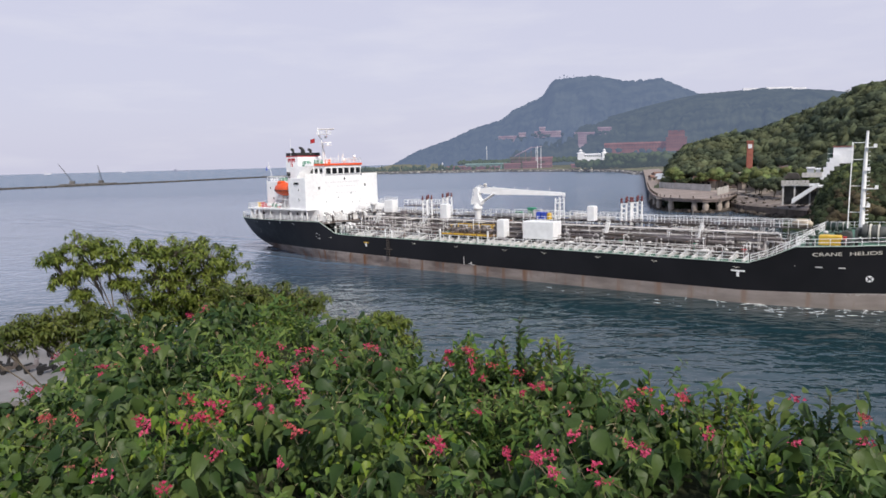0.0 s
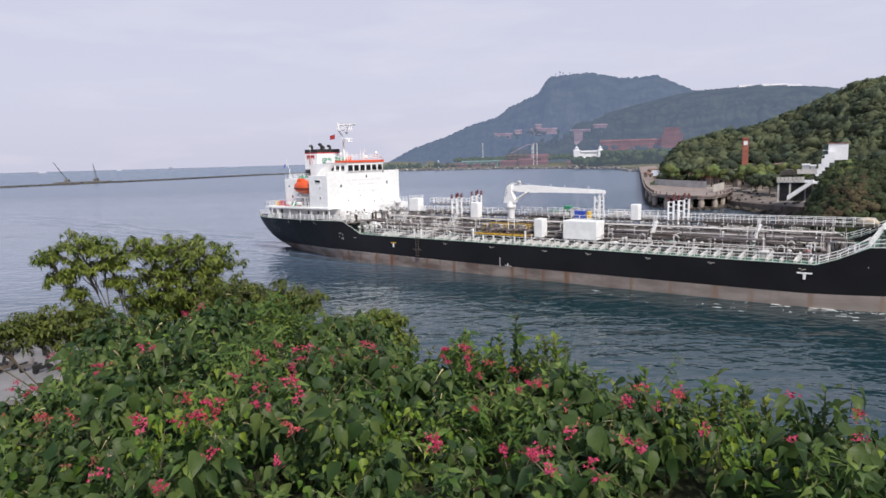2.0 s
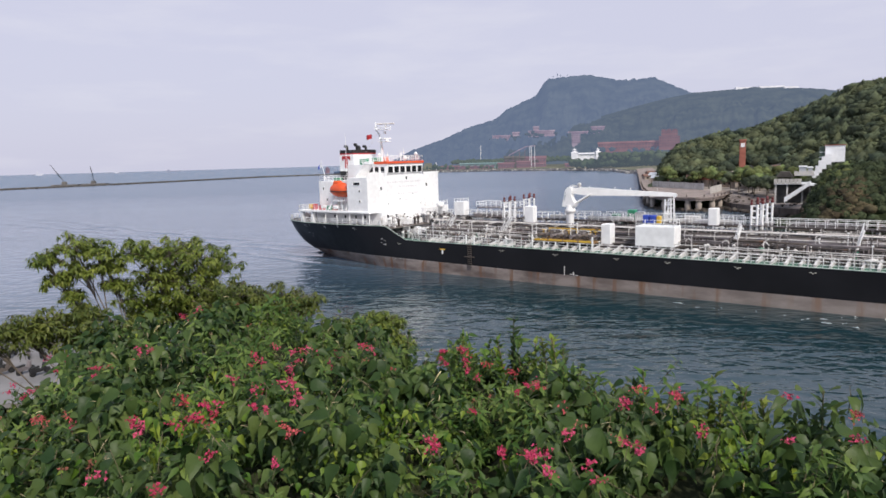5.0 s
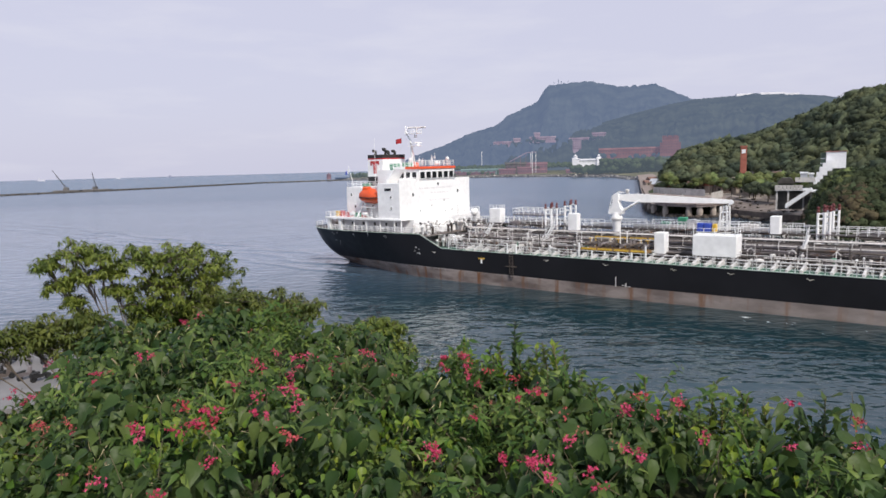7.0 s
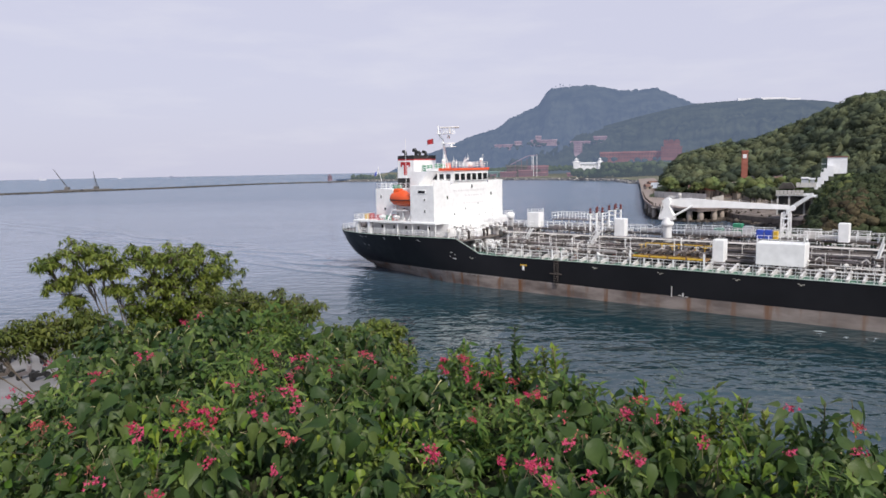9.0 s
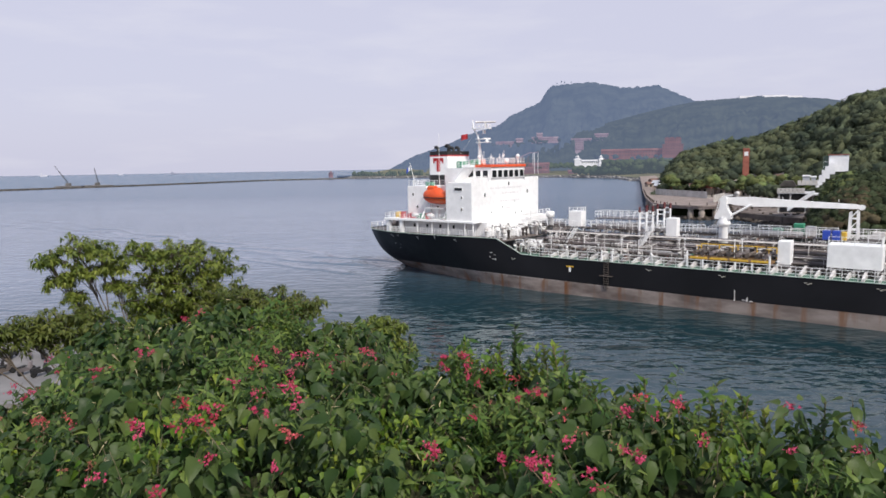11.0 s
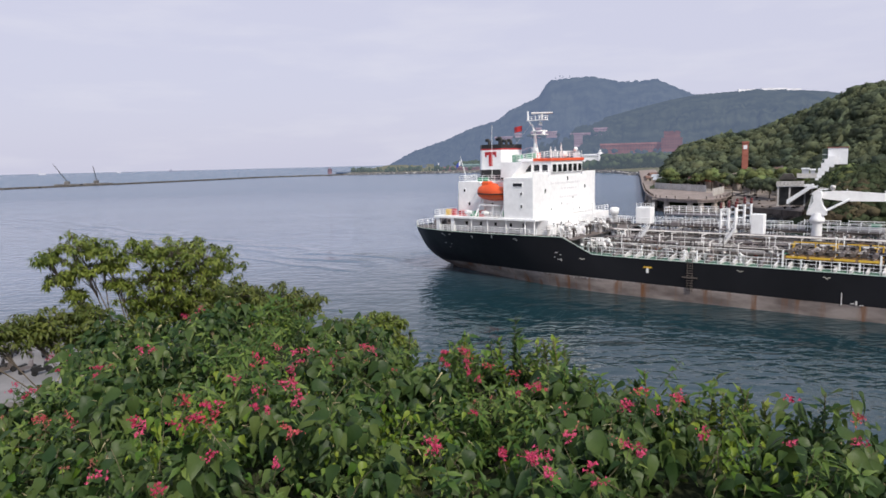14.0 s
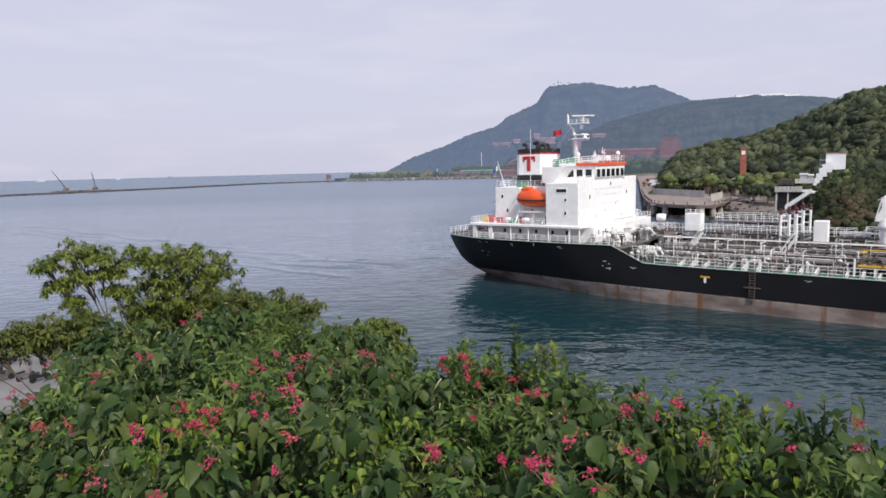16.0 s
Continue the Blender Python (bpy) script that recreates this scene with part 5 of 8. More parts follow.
def rail(ship, pts, h=1.05, step=1.5, bars=3, r=0.042, mat=None, name="railing", post=0.055):
    """A guard rail along a line of points, with posts."""
    g = Geo()
    pts = [Vector(p) for p in pts]
    for k in range(bars):
        g.tube([p + Vector((0, 0, h * (k + 1) / bars)) for p in pts], r, 5)
    for a, b in zip(pts, pts[1:]):
        n = max(1, round((b - a).length / step))
        for i in range(n + 1):
            p = a.lerp(b, i / n)
            g.tube([p, p + Vector((0, 0, h))], post, 5)
    return part(name, g, mat or WHITE, ship)


def side_rails(ship):
    for side in (-1, 1):
        z = lambda x: curve_at(TOP_Z, x)
        y = lambda x: side * (half_breadth(x, z(x)) - 0.18)
        xs = [-30 + 1.6 * i for i in range(48)]
        rail(ship, [(x, y(x), z(x) - 0.1) for x in xs], 1.3, 1.6, 3, 0.036, WHITE, post=0.052)
        xs = [-70.2 + 1.4 * i for i in range(25)]
        rail(ship, [(x, y(x), z(x)) for x in xs], 1.05, 1.4, 3, 0.035)
        xs = [51 + 1.6 * i for i in range(17)]
        rail(ship, [(x, y(x), z(x)) for x in xs if y(x) * side > 0.3], 0.9, 1.6, 2, 0.04)
        rail(ship, [(45.5, y(45.5), 5.4), (47.4, y(47.4), 6.1), (50.6, y(50.6), 7.7)], 1.05, 1.2, 3, 0.05)
    rail(ship, [(-70.3, -6.2, 7.5), (-70.45, 0, 7.5), (-70.3, 6.2, 7.5)], 1.05, 1.5)


def transverse_frames(ship):
    """White web frames across the deck with sloping ends by the rail."""
    for i in range(46):
        x = -28.5 + 1.62 * i
        h, w = (6.0, 0.16) if i % 2 else (6.2, 0.2)
        reach = 8.3 if i > 14 else 9.6
        g = Geo()
        g.box(x - w, x + w, -reach, reach, 5.32, h - 0.1)
        part("deck_frame", g, DARK_PIPE if i % 3 or i > 20 else GREYPIPE, ship)
        w *= 0.75
        for s in (-1, 1):
            g = Geo()
            g.mesh([(x - w, s * reach, 5.32), (x + w, s * reach, 5.32), (x + w, s * reach, h), (x - w, s * reach, h), (x - w, s * 12.2, 5.32), (x + w, s * 12.2, 5.32), (x + w, s * 12.2, 5.62), (x - w, s * 12.2, 5.62)],
                   [(2, 3, 7, 6), (0, 3, 7, 4), (1, 2, 6, 5), (4, 5, 6, 7)])
            part("frame_bracket", g, OFFWHITE if i % 4 or i > 14 else GREYPIPE, ship)


def window(parent, p, u, w, h, mat=GLASS):
    """A small window: dark pane in a raised frame; u is the way along the wall, outward is u turned right."""
    p, u = Vector(p), Vector(u)
    n = Vector((u.y, -u.x, 0))
    up = Vector((0, 0, 1))
    q = lambda a, b, d: p + u * a + up * b + n * d
    g = Geo()
    g.mesh([q(-w / 2, -h / 2, 0.03), q(w / 2, -h / 2, 0.03), q(w / 2, h / 2, 0.03), q(-w / 2, h / 2, 0.03)], [(0, 1, 2, 3)], False, 0)
    e = 0.07
    for a0, a1, b0, b1 in ((-w / 2 - e, w / 2 + e, h / 2, h / 2 + e), (-w / 2 - e, w / 2 + e, -h / 2 - e, -h / 2), (-w / 2 - e, -w / 2, -h / 2, h / 2), (w / 2, w / 2 + e, -h / 2, h / 2)):
        vs = [q(a, b, d) for d in (0, 0.07) for a, b in ((a0, b0), (a1, b0), (a1, b1), (a0, b1))]
        g.mesh(vs, [(4, 5, 6, 7), (0, 1, 5, 4), (1, 2, 6, 5), (2, 3, 7, 6), (3, 0, 4, 7)], False, 1)
    return part("window", g, [mat, WHITE], parent)


STB = (1, 0, 0)      # along the starboard wall, facing -y
FWD = (0, 1, 0)      # along a front wall, facing +x


def accommodation(ship):
    # lower house on the poop deck, set back under the boat deck
    g = Geo()
    g.box(-59.5, -41.0, -8.6, 8.6, 7.35, 9.75)
    lower = part("lower_house", g, WHITE, ship)
    for x in (-57, -54, -51, -48, -45.5):
        window(lower, (x, -8.6, 8.75), STB, 0.5, 0.6)
    for y in (-7, -4.5, -2):
        window(lower, (-41.0, y, 8.9), FWD, 0.5, 0.6)
    # boat deck slab and its posts
    g = Geo()
    g.box(-62.4, -42.0, -11.1, 11.1, 9.7, 10.05, 0.06)
    part("boat_deck", g, WHITE, ship)
    for x in (-61.6, -58.4):
        for y in (-10.6, 10.6):
            g = Geo()
            g.box(x - 0.35, x + 0.35, y - 0.3, y + 0.3, 7.4, 9.7)
            part("deck_support", g, WHITE, ship)
    for x in (-54.5, -51.2, -47.6, -44.0, -42.3):
        g = Geo()
        g.tube([(x, -10.8, 7.4), (x, -10.8, 9.7)], 0.11, 8)
        part("deck_support", g, WHITE, ship)
        g = Geo()
        g.tube([(x, 10.8, 7.4), (x, 10.8, 9.7)], 0.11, 8)
        part("deck_support", g, WHITE, ship)
    # main block under the bridge
    g = Geo()
    g.box(-48.0, -42.5, -10.8, 11.2, 10.05, 16.55, 0.05)
    block = part("accommodation_block", g, WHITE, ship, "white accommodation block under the bridge")
    for x, z, w, h in ((-45.3, 15.4, 1.7, 0.5), (-44.6, 12.0, 0.32, 0.5), (-44.6, 14.0, 0.32, 0.4)):
        window(block, (x, -10.8, z), STB, w, h)
    for y, z in ((-7.0, 14.3), (7.0, 14.5), (0.6, 16.1)):
        window(block, (-42.5, y, z), FWD, 0.45, 0.6)
    for y, z in ((2.8, 10.7), (5.0, 9.6 + 1.2), (-1.5, 12.0), (-5, 11.2), (2.5, 12.8)):
        window(block, (-42.5, y, z), FWD, 0.22, 0.3)
    # raised notice lettering on the block's front
    for z, a, b in ((15.25, -5.2, 5.2), (14.3, -1.6, 3.6), (12.9, -2.0, 3.8), (11.6, -1.0, 3.0)):
        y = a
        rng = random.Random(int(z * 10))
        while y < b:
            w = rng.uniform(0.25, 0.6)
            g = Geo()
            g.box(-42.49, -42.47, y, y + w, z, z + 0.28)
            part("notice_bar", g, NOTICE_GREY, ship)
            y += w + rng.uniform(0.12, 0.35)
    # forward lower part and stair house
    g = Geo()
    g.box(-42.5, -39.5, 1.5, 10.6, 5.35, 10.05, 0.05)
    part("store_house", g, WHITE, ship)
    g = Geo()
    g.box(-42.5, -37.5, -4.5, 1.5, 5.35, 8.4, 0.05)
    part("store_house", g, WHITE, ship)
    for k, (x0, y0, z0, x1, z1) in enumerate(((-36.2, -8.0, 5.4, -39.2, 7.4), (-38.2, 3.2, 5.4, -41.2, 8.5))):
        stairway(ship, (x0, y0, z0), (x1, y0, z1))
    # clutter on the poop front: pipes, posts and hand rails
    rng = random.Random(6)
    rail(ship, [(-36.4, -11.8, 7.4), (-36.4, -5.0, 7.4)], 1.05, 1.2)
    rail(ship, [(-38.8, -11.6, 7.4), (-38.8, 1.0, 7.4)], 1.05, 1.1)
    rail(ship, [(-33.0, -9.5, 5.35), (-33.0, 2.0, 5.35)], 1.6, 1.1)
    rail(ship, [(-39.6, 1.6, 10.05), (-39.6, 10.4, 10.05)], 1.0, 1.2)
    rail(ship, [(-37.6, -4.4, 8.4), (-37.6, 1.4, 8.4)], 1.0, 1.0)
    for i in range(112):
        x, y = rng.uniform(-41.5, -31.5), rng.uniform(-11, 5)
        z = 7.35 if x < -35.5 else 5.35
        g = Geo()
        h = rng.uniform(0.7, 2.4)
        if i % 2:
            g.tube([(x, y, z), (x, y, z + h), (x + rng.uniform(0.3, 1.4), y, z + h), (x + 1.4, y, z + h * 0.5)], rng.uniform(0.06, 0.12), 6)
        else:
            g.lathe((x, y, z), [(0.2, 0), (0.2, h * 0.6), (0.34, h * 0.62), (0.3, h * 0.8), (0.1, h * 0.85)], 9)
        part("vent_pipe", g, rng.choice([WHITE, OFFWHITE, WHITE, DARK_PIPE, OFFWHITE]), ship)
    # bridge front wings
    rail(ship, [(-42.6, -10.7, 16.5), (-42.6, -5.4, 16.5)], 1.0, 1.3)
    for y0, y1 in ((-10.8, -6.0), (6.2, 11.2)):
        g = Geo()
        g.box(-42.62, -42.5, y0, y1, 16.5, 17.15)
        part("wing_bulwark", g, WHITE, ship)
    # wheelhouse
    g = Geo()
    g.prism([(-48.2, 16.5), (-42.6, 16.5), (-42.3, 18.7), (-42.3, 19.05), (-48.2, 19.05)], -5.2, 5.8)
    house = part("wheelhouse", g, WHITE, ship)
    for i in range(6):
        window(house, (-42.36, -4.2 + i * 1.8, 17.9), FWD, 1.35, 1.25)
    for i in range(3):
        window(house, (-46.6 + i * 1.55, -5.2, 17.9), STB, 1.05, 1.15)
    g = Geo()
    g.box(-45.6, -42.1, -5.45, 6.0, 19.05, 19.5, 0.05)
    part("orange_band", g, BAND, ship, "bright orange band along the bridge roof edge")
    g = Geo()
    g.box(-48.5, -45.6, -5.45, 6.0, 19.05, 19.5, 0.05)
    part("bridge_roof", g, WHITE, ship)
    g = Geo()
    g.prism([(-50.0, 16.5), (-48.0, 16.5), (-45.8, 19.0), (-50.0, 19.0)], -8.4, -5.25)
    part("wing_house", g, WHITE, ship)
    rail(ship, [(-49.8, -8.2, 19.0), (-47.0, -8.2, 19.0), (-46.8, -5.4, 19.3), (-42.4, -5.4, 19.6), (-42.4, 5.8, 19.6), (-48.4, 5.8, 19.5)], 1.0, 1.1)
    # aft house with the funnel
    g = Geo()
    g.box(-59.4, -48.0, -7.7, 7.7, 10.05, 15.85, 0.05)
    aft = part("aft_house", g, WHITE, ship)
    for x, z in ((-58.0, 14.3), (-57.0, 12.0), (-52.2, 12.0), (-49.6, 12.0)):
        window(aft, (x, -7.7, z), STB, 0.4, 0.5)
    g = Geo()
    g.box(-60.4, -59.4, -6.5, 6.5, 10.05, 13.1, 0.05)
    part("aft_trunk", g, OFFWHITE, ship)
    rail(ship, [(-48.2, -7.5, 15.85), (-59.2, -7.5, 15.85), (-59.2, 7.5, 15.85)], 1.0, 1.2)
    rail(ship, [(-48.2, -10.9, 10.05), (-62.2, -10.9, 10.05), (-62.2, 10.9, 10.05)], 1.0, 1.2)
    rail(ship, [(-62, -10.6, 7.4), (-42, -10.6, 7.4)], 1.0, 1.3)
    # lockers, rafts and machines on the aft decks
    for x, y, z, w, d, h, mat, nm in ((-61.2, -9.2, 10.05, 0.9, 0.8, 1.0, YELLOW, "locker"), (-59.6, -9.6, 10.05, 0.8, 0.8, 1.1, RED, "locker"), (-58.2, -9.4, 10.05, 1.3, 1.0, 0.9, RED, "locker"), (-55.6, -9.6, 10.05, 1.8, 1.1, 0.9, GREEN, "winch_housing"), (-53.9, -9.4, 10.05, 0.8, 0.9, 1.0, RED, "locker"), (-49.6, -8.9, 10.05, 1.1, 0.9, 1.3, GREEN, "winch_housing"), (-50.2, -6.9, 15.85, 1.3, 0.8, 0.8, GREEN, "vent_box"), (-56.0, -6.6, 15.85, 1.6, 1.0, 0.7, GREEN, "vent_box"), (-48.8, -2.6, 19.05, 1.4, 1.6, 1.3, GREEN, "vent_box"), (-49.6, 1.4, 19.05, 1.0, 1.0, 1.4, BAND, "vent_box"), (-50.0, -5.0, 19.0, 1.6, 1.4, 1.2, GREEN, "vent_box")):
        g = Geo()
        g.box(x, x + w, y, y + d, z, z + h, 0.08)
        part(nm, g, mat, ship)
    for x in (-47, -52, -55.5):
        g = Geo()
        g.lathe((x, -10.2, 10.75), [(0.05, -0.65), (0.32, -0.6), (0.36, 0), (0.32, 0.6), (0.05, 0.65)], 10, axis="x")
        part("life_raft", g, WHITE, ship)
    # mooring gear on the poop
    for x, y in ((-66, -4.5), (-63.5, 3.5), (-68.5, 1)):
        winch(ship, x, y, 7.35, GREYPIPE)


def winch(ship, x, y, z, mat):
    g = Geo()
    g.box(x - 0.9, x + 0.9, y - 1.3, y + 1.3, z, z + 0.25)
    g.lathe((x, y, z + 0.95), [(0.75, -1.2), (0.75, -1.08), (0.42, -1.05), (0.42, 0.1), (0.75, 0.12), (0.75, 0.25), (0.3, 0.3), (0.3, 1.1), (0.42, 1.15)], 12, axis="y")
    g.box(x - 0.6, x + 0.6, y + 0.3, y + 0.9, z + 0.25, z + 1.5, 0.1)
    part("mooring_winch", g, mat, ship)


def stairway(ship, a, b, w=0.7):
    """Inclined ship's ladder with handrails."""
    a, b = Vector(a), Vector(b)
    d = (b - a)
    side = Vector((-d.y, d.x, 0)).normalized() if abs(d.x) + abs(d.y) > 0.05 else Vector((0, 1, 0))
    g = Geo()
    for s in (-w / 2, w / 2):
        g.tube([a + side * s, b + side * s], 0.13, 4)
        up = Vector((0, 0, 0.95))
        g.tube([a + side * s + up, b + side * s + up], 0.045, 5)
        for k in (0.05, 0.5, 0.95):
            g.tube([a.lerp(b, k) + side * s, a.lerp(b, k) + side * s + up], 0.035, 5)
    n = max(3, int(abs(d.z) / 0.28))
    for i in range(1, n):
        p = a.lerp(b, i / n)
        g.tube([p - side * w / 2, p + side * w / 2], 0.05, 4)
    part("stairway", g, WHITE, ship)


def funnel(ship):
    def ring(z, x0, x1, y):
        c = 1.0
        return [(x0 + c, -y, z), (x1 - c * 0.6, -y, z), (x1, -y + c, z), (x1, y - c, z), (x1 - c * 0.6, y, z), (x0 + c, y, z), (x0, y - c, z), (x0, -y + c, z)]

    def body(z0, z1, grow=0.0):
        g = Geo()
        k = lambda z: (z - 15.85) * 0.03
        vs = ring(z0, -58.4 + k(z0) - grow, -52.6 - grow * 0, 3.4 + grow) + ring(z1, -58.4 + k(z1) - grow, -52.6, 3.4 + grow)
        g.mesh(vs, [(i, (i + 1) % 8, 8 + (i + 1) % 8, 8 + i) for i in range(8)] + [tuple(range(8)), tuple(range(15, 7, -1))])
        return g
    base = part("funnel", body(15.85, 17.75), BLACK, ship, "black and white funnel with a red mark")
    part("white_zone", body(17.75, 21.15, 0.012), WHITE, base)
    part("red_line", body(21.15, 21.4, 0.012), RED, base)
    part("black_top", body(21.4, 22.1, 0.012), BLACK, base)
    for side in (-1, 1):
        g = Geo()
        y0, y1 = sorted((side * 3.42, side * 3.47))
        g.box(-56.55, -54.15, y0, y1, 20.3, 20.85)
        g.box(-55.75, -54.95, y0, y1, 18.35, 20.3)
        g.box(-56.55, -56.2, y0, y1, 19.95, 20.3)
        g.box(-54.5, -54.15, y0, y1, 19.95, 20.3)
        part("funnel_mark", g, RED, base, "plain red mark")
    for x, y, h in ((-56.9, -1.5, 0.9), (-56.2, 0.8, 1.1), (-54.9, -0.6, 1.2), (-54.2, 1.4, 0.8), (-53.5, -1.2, 0.7)):
        g = Geo()
        g.tube([(x, y, 22.0), (x, y, 22.0 + h * 0.8), (x - 0.2, y, 22.0 + h * 1.0), (x - 0.7, y, 22.0 + h * 1.05)], 0.3, 9)
        part("exhaust_pipe", g, BLACK, base)
    g = Geo()
    g.tube([(-54.6, -4.2, 15.9), (-54.5, -4.2, 25.4)], 0.05, 6, r1=0.03)
    part("whip_aerial", g, WHITE, ship)
    g = Geo()
    g.box(-52.7, -51.0, -2.8, 3.2, 15.85, 19.0, 0.1)
    part("funnel_casing", g, WHITE, ship)


def radar_mast(ship):
    m = new("radar_mast")
    m.parent = ship
    m.location = (-48.4, 0, 19.4)
    tagged(m, "white radar mast on the bridge roof")
    g = Geo()
    g.tube([(0, 0, 0), (0, 0, 4.2), (-0.4, 0, 5.6), (-1.3, 0, 6.6), (-1.4, 0, 8.2)], 0.28, 8, r1=0.12)
    g.tube([(0.6, 0.5, 0), (0.05, 0.1, 3.8)], 0.09, 6)
    g.tube([(0.6, -0.5, 0), (0.05, -0.1, 3.8)], 0.09, 6)
    part("pole", g, WHITE, m)
    for z, x1 in ((6.55, 2.2), (4.1, 2.2), (4.7, 1.2)):
        g = Geo()
        g.box(-1.2 if z > 5 else -0.3, x1, -0.7, 0.7, z, z + 0.12)
        part("platform", g, WHITE, m)
    rail(m, [(-1.1, -0.65, 6.67), (2.1, -0.65, 6.67), (2.1, 0.65, 6.67)], 0.6, 0.8, 2, 0.025)
    for z, x, w in ((4.75, 1.7, 1.1),):
        g = Geo()
        g.lathe((x, 0, z - 0.7), [(0.3, 0), (0.28, 0.4), (0.16, 0.6)], 10)
        g.box(x - 0.14, x + 0.14, -w, w, z - 0.1, z + 0.14, 0.04)
        part("radar_scanner", g, WHITE, m)
    g = Geo()
    g.beam((1.4 - 1.45, -1.1, 7.75), (1.4 + 1.45, 1.1, 7.75), 0.24)
    g.tube([(1.4, 0, 6.7), (1.4, 0, 7.7)], 0.16, 8)
    part("scanner_bar", g, OFFWHITE, m, "long pale radar scanner bar")
    g = Geo()
    g.box(0.9, 1.3, -0.3, 0.3, 5.7, 6.3, 0.05)
    part("lamp_box", g, WHITE, m)
    g = Geo()
    g.tube([(-0.9, 0, 5.9), (-4.2, -0.2, 2.2)], 0.015, 4)
    part("halyard", g, OFFWHITE, m)
    # ensign: a few stiff panels bent by the wind
    fl = new("flag")
    fl.parent = ship
    fl.location = (-48.4, 0, 19.4)
    tagged(fl, "small red flag in the wind")
    for i in range(5):
        g = Geo()
        z0, z1 = 5.0 - i * 0.05, 5.0 - (i + 1) * 0.05
        y0, y1 = 0.1 * math.sin(i * 1.4), 0.1 * math.sin((i + 1) * 1.4)
        vs = [(-2.6 - 0.32 * i, y0, z0 - 0.1), (-2.6 - 0.32 * (i + 1), y1, z1 - 0.1), (-2.6 - 0.32 * (i + 1), y1, z1 + 0.85), (-2.6 - 0.32 * i, y0, z0 + 0.85)]
        g.mesh(vs + [(x, y + 0.02, z) for x, y, z in vs], [(0, 1, 2, 3), (7, 6, 5, 4), (0, 1, 5, 4), (2, 3, 7, 6)])
        part("flag_panel", g, RED, fl)
    for x, y, z, r in ((-42.9, 4.4, 19.6, 0.38), (-43.6, 1.8, 19.6, 0.5), (-46.5, -2.8, 19.5, 0.35)):
        g = Geo()
        g.tube([(x, y, z), (x, y, z + (1.1 if r < 0.4 else 0.2))], 0.09, 6)
        g.lathe((x, y, z + (1.35 if r < 0.4 else 0.5)), [(0.05, -r), (r * 0.8, -r * 0.6), (r, 0), (r * 0.7, r * 0.75), (0.05, r * 1.05)], 12)
        part("radome", g, WHITE, ship)
    for x, y, h in ((-43, -4.2, 1.9), (-44.5, -1.4, 1.6), (-43.2, -0.2, 2.2), (-45, 3, 2.6), (-47, 4.6, 2.0)):
        g = Geo()
        g.tube([(x, y, 19.5), (x, y, 19.5 + h)], 0.04, 5)
        g.box(x - 0.12, x + 0.12, y - 0.12, y + 0.12, 19.5 + h * 0.6, 19.5 + h * 0.75)
        part("roof_lamp", g, WHITE, ship)


def stern_staff(ship):
    """Slanting staff on the aft house with a small white and blue flag."""
    st = new("flagstaff")
    st.parent = ship
    st.location = (-58.9, -6.9, 15.9)
    tagged(st, "thin slanting staff with a white and blue flag")
    g = Geo()
    g.tube([(0.9, 0, 0), (-0.5, 0, 4.2)], 0.06, 6, r1=0.035)
    part("staff", g, WHITE, st)
    for i, mat in enumerate((WHITE, WHITE, BLUE, BLUE)):
        g = Geo()
        x0, x1 = -0.35 - 0.26 * i, -0.35 - 0.26 * (i + 1)
        y0, y1 = 0.08 * math.sin(i * 1.5), 0.08 * math.sin((i + 1) * 1.5)
        vs = [(x0, y0, 3.0 - 0.22 * i), (x1, y1, 2.78 - 0.22 * i), (x1, y1, 3.55 - 0.26 * i), (x0, y0, 3.85 - 0.26 * i)]
        g.mesh(vs + [(x, y + 0.02, z) for x, y, z in vs], [(0, 1, 2, 3), (7, 6, 5, 4), (0, 1, 5, 4), (2, 3, 7, 6)])
        part("flag_panel", g, mat, st)


def hull_marks(ship):
    """Small painted marks and worn fairlead lips along the after hull."""
    for x, z, w, h in ((-60.8, 6.9, 0.5, 0.12), (-60.2, 6.6, 0.12, 0.3), (-59.0, 6.9, 0.4, 0.12), (-61.0, 5.2, 0.5, 0.1), (-59.4, 5.1, 0.3, 0.1), (-60.2, 4.4, 0.3, 0.1), (-53.8, 6.9, 0.5, 0.14), (-53.5, 6.6, 0.14, 0.35), (-49.3, 6.95, 0.16, 0.5), (-45.0, 7.0, 0.6, 0.12), (-44.6, 6.8, 0.4, 0.1), (-37.6, 5.3, 0.5, 0.14), (-36.8, 5.0, 0.3, 0.1), (-37.2, 4.3, 0.8, 0.12), (-36.6, 4.1, 0.14, 0.4), (-37.8, 4.6, 0.3, 0.12)):
        g = Geo()
        vs = [(xx, -half_breadth(xx, zz) - d, zz) for d in (0.012, 0.03) for xx, zz in ((x, z), (x + w, z), (x + w, z + h), (x, z + h))]
        g.mesh(vs, [(4, 5, 6, 7), (0, 1, 5, 4), (1, 2, 6, 5), (2, 3, 7, 6), (3, 0, 4, 7)])
        part("hull_mark", g, OFFWHITE, ship)


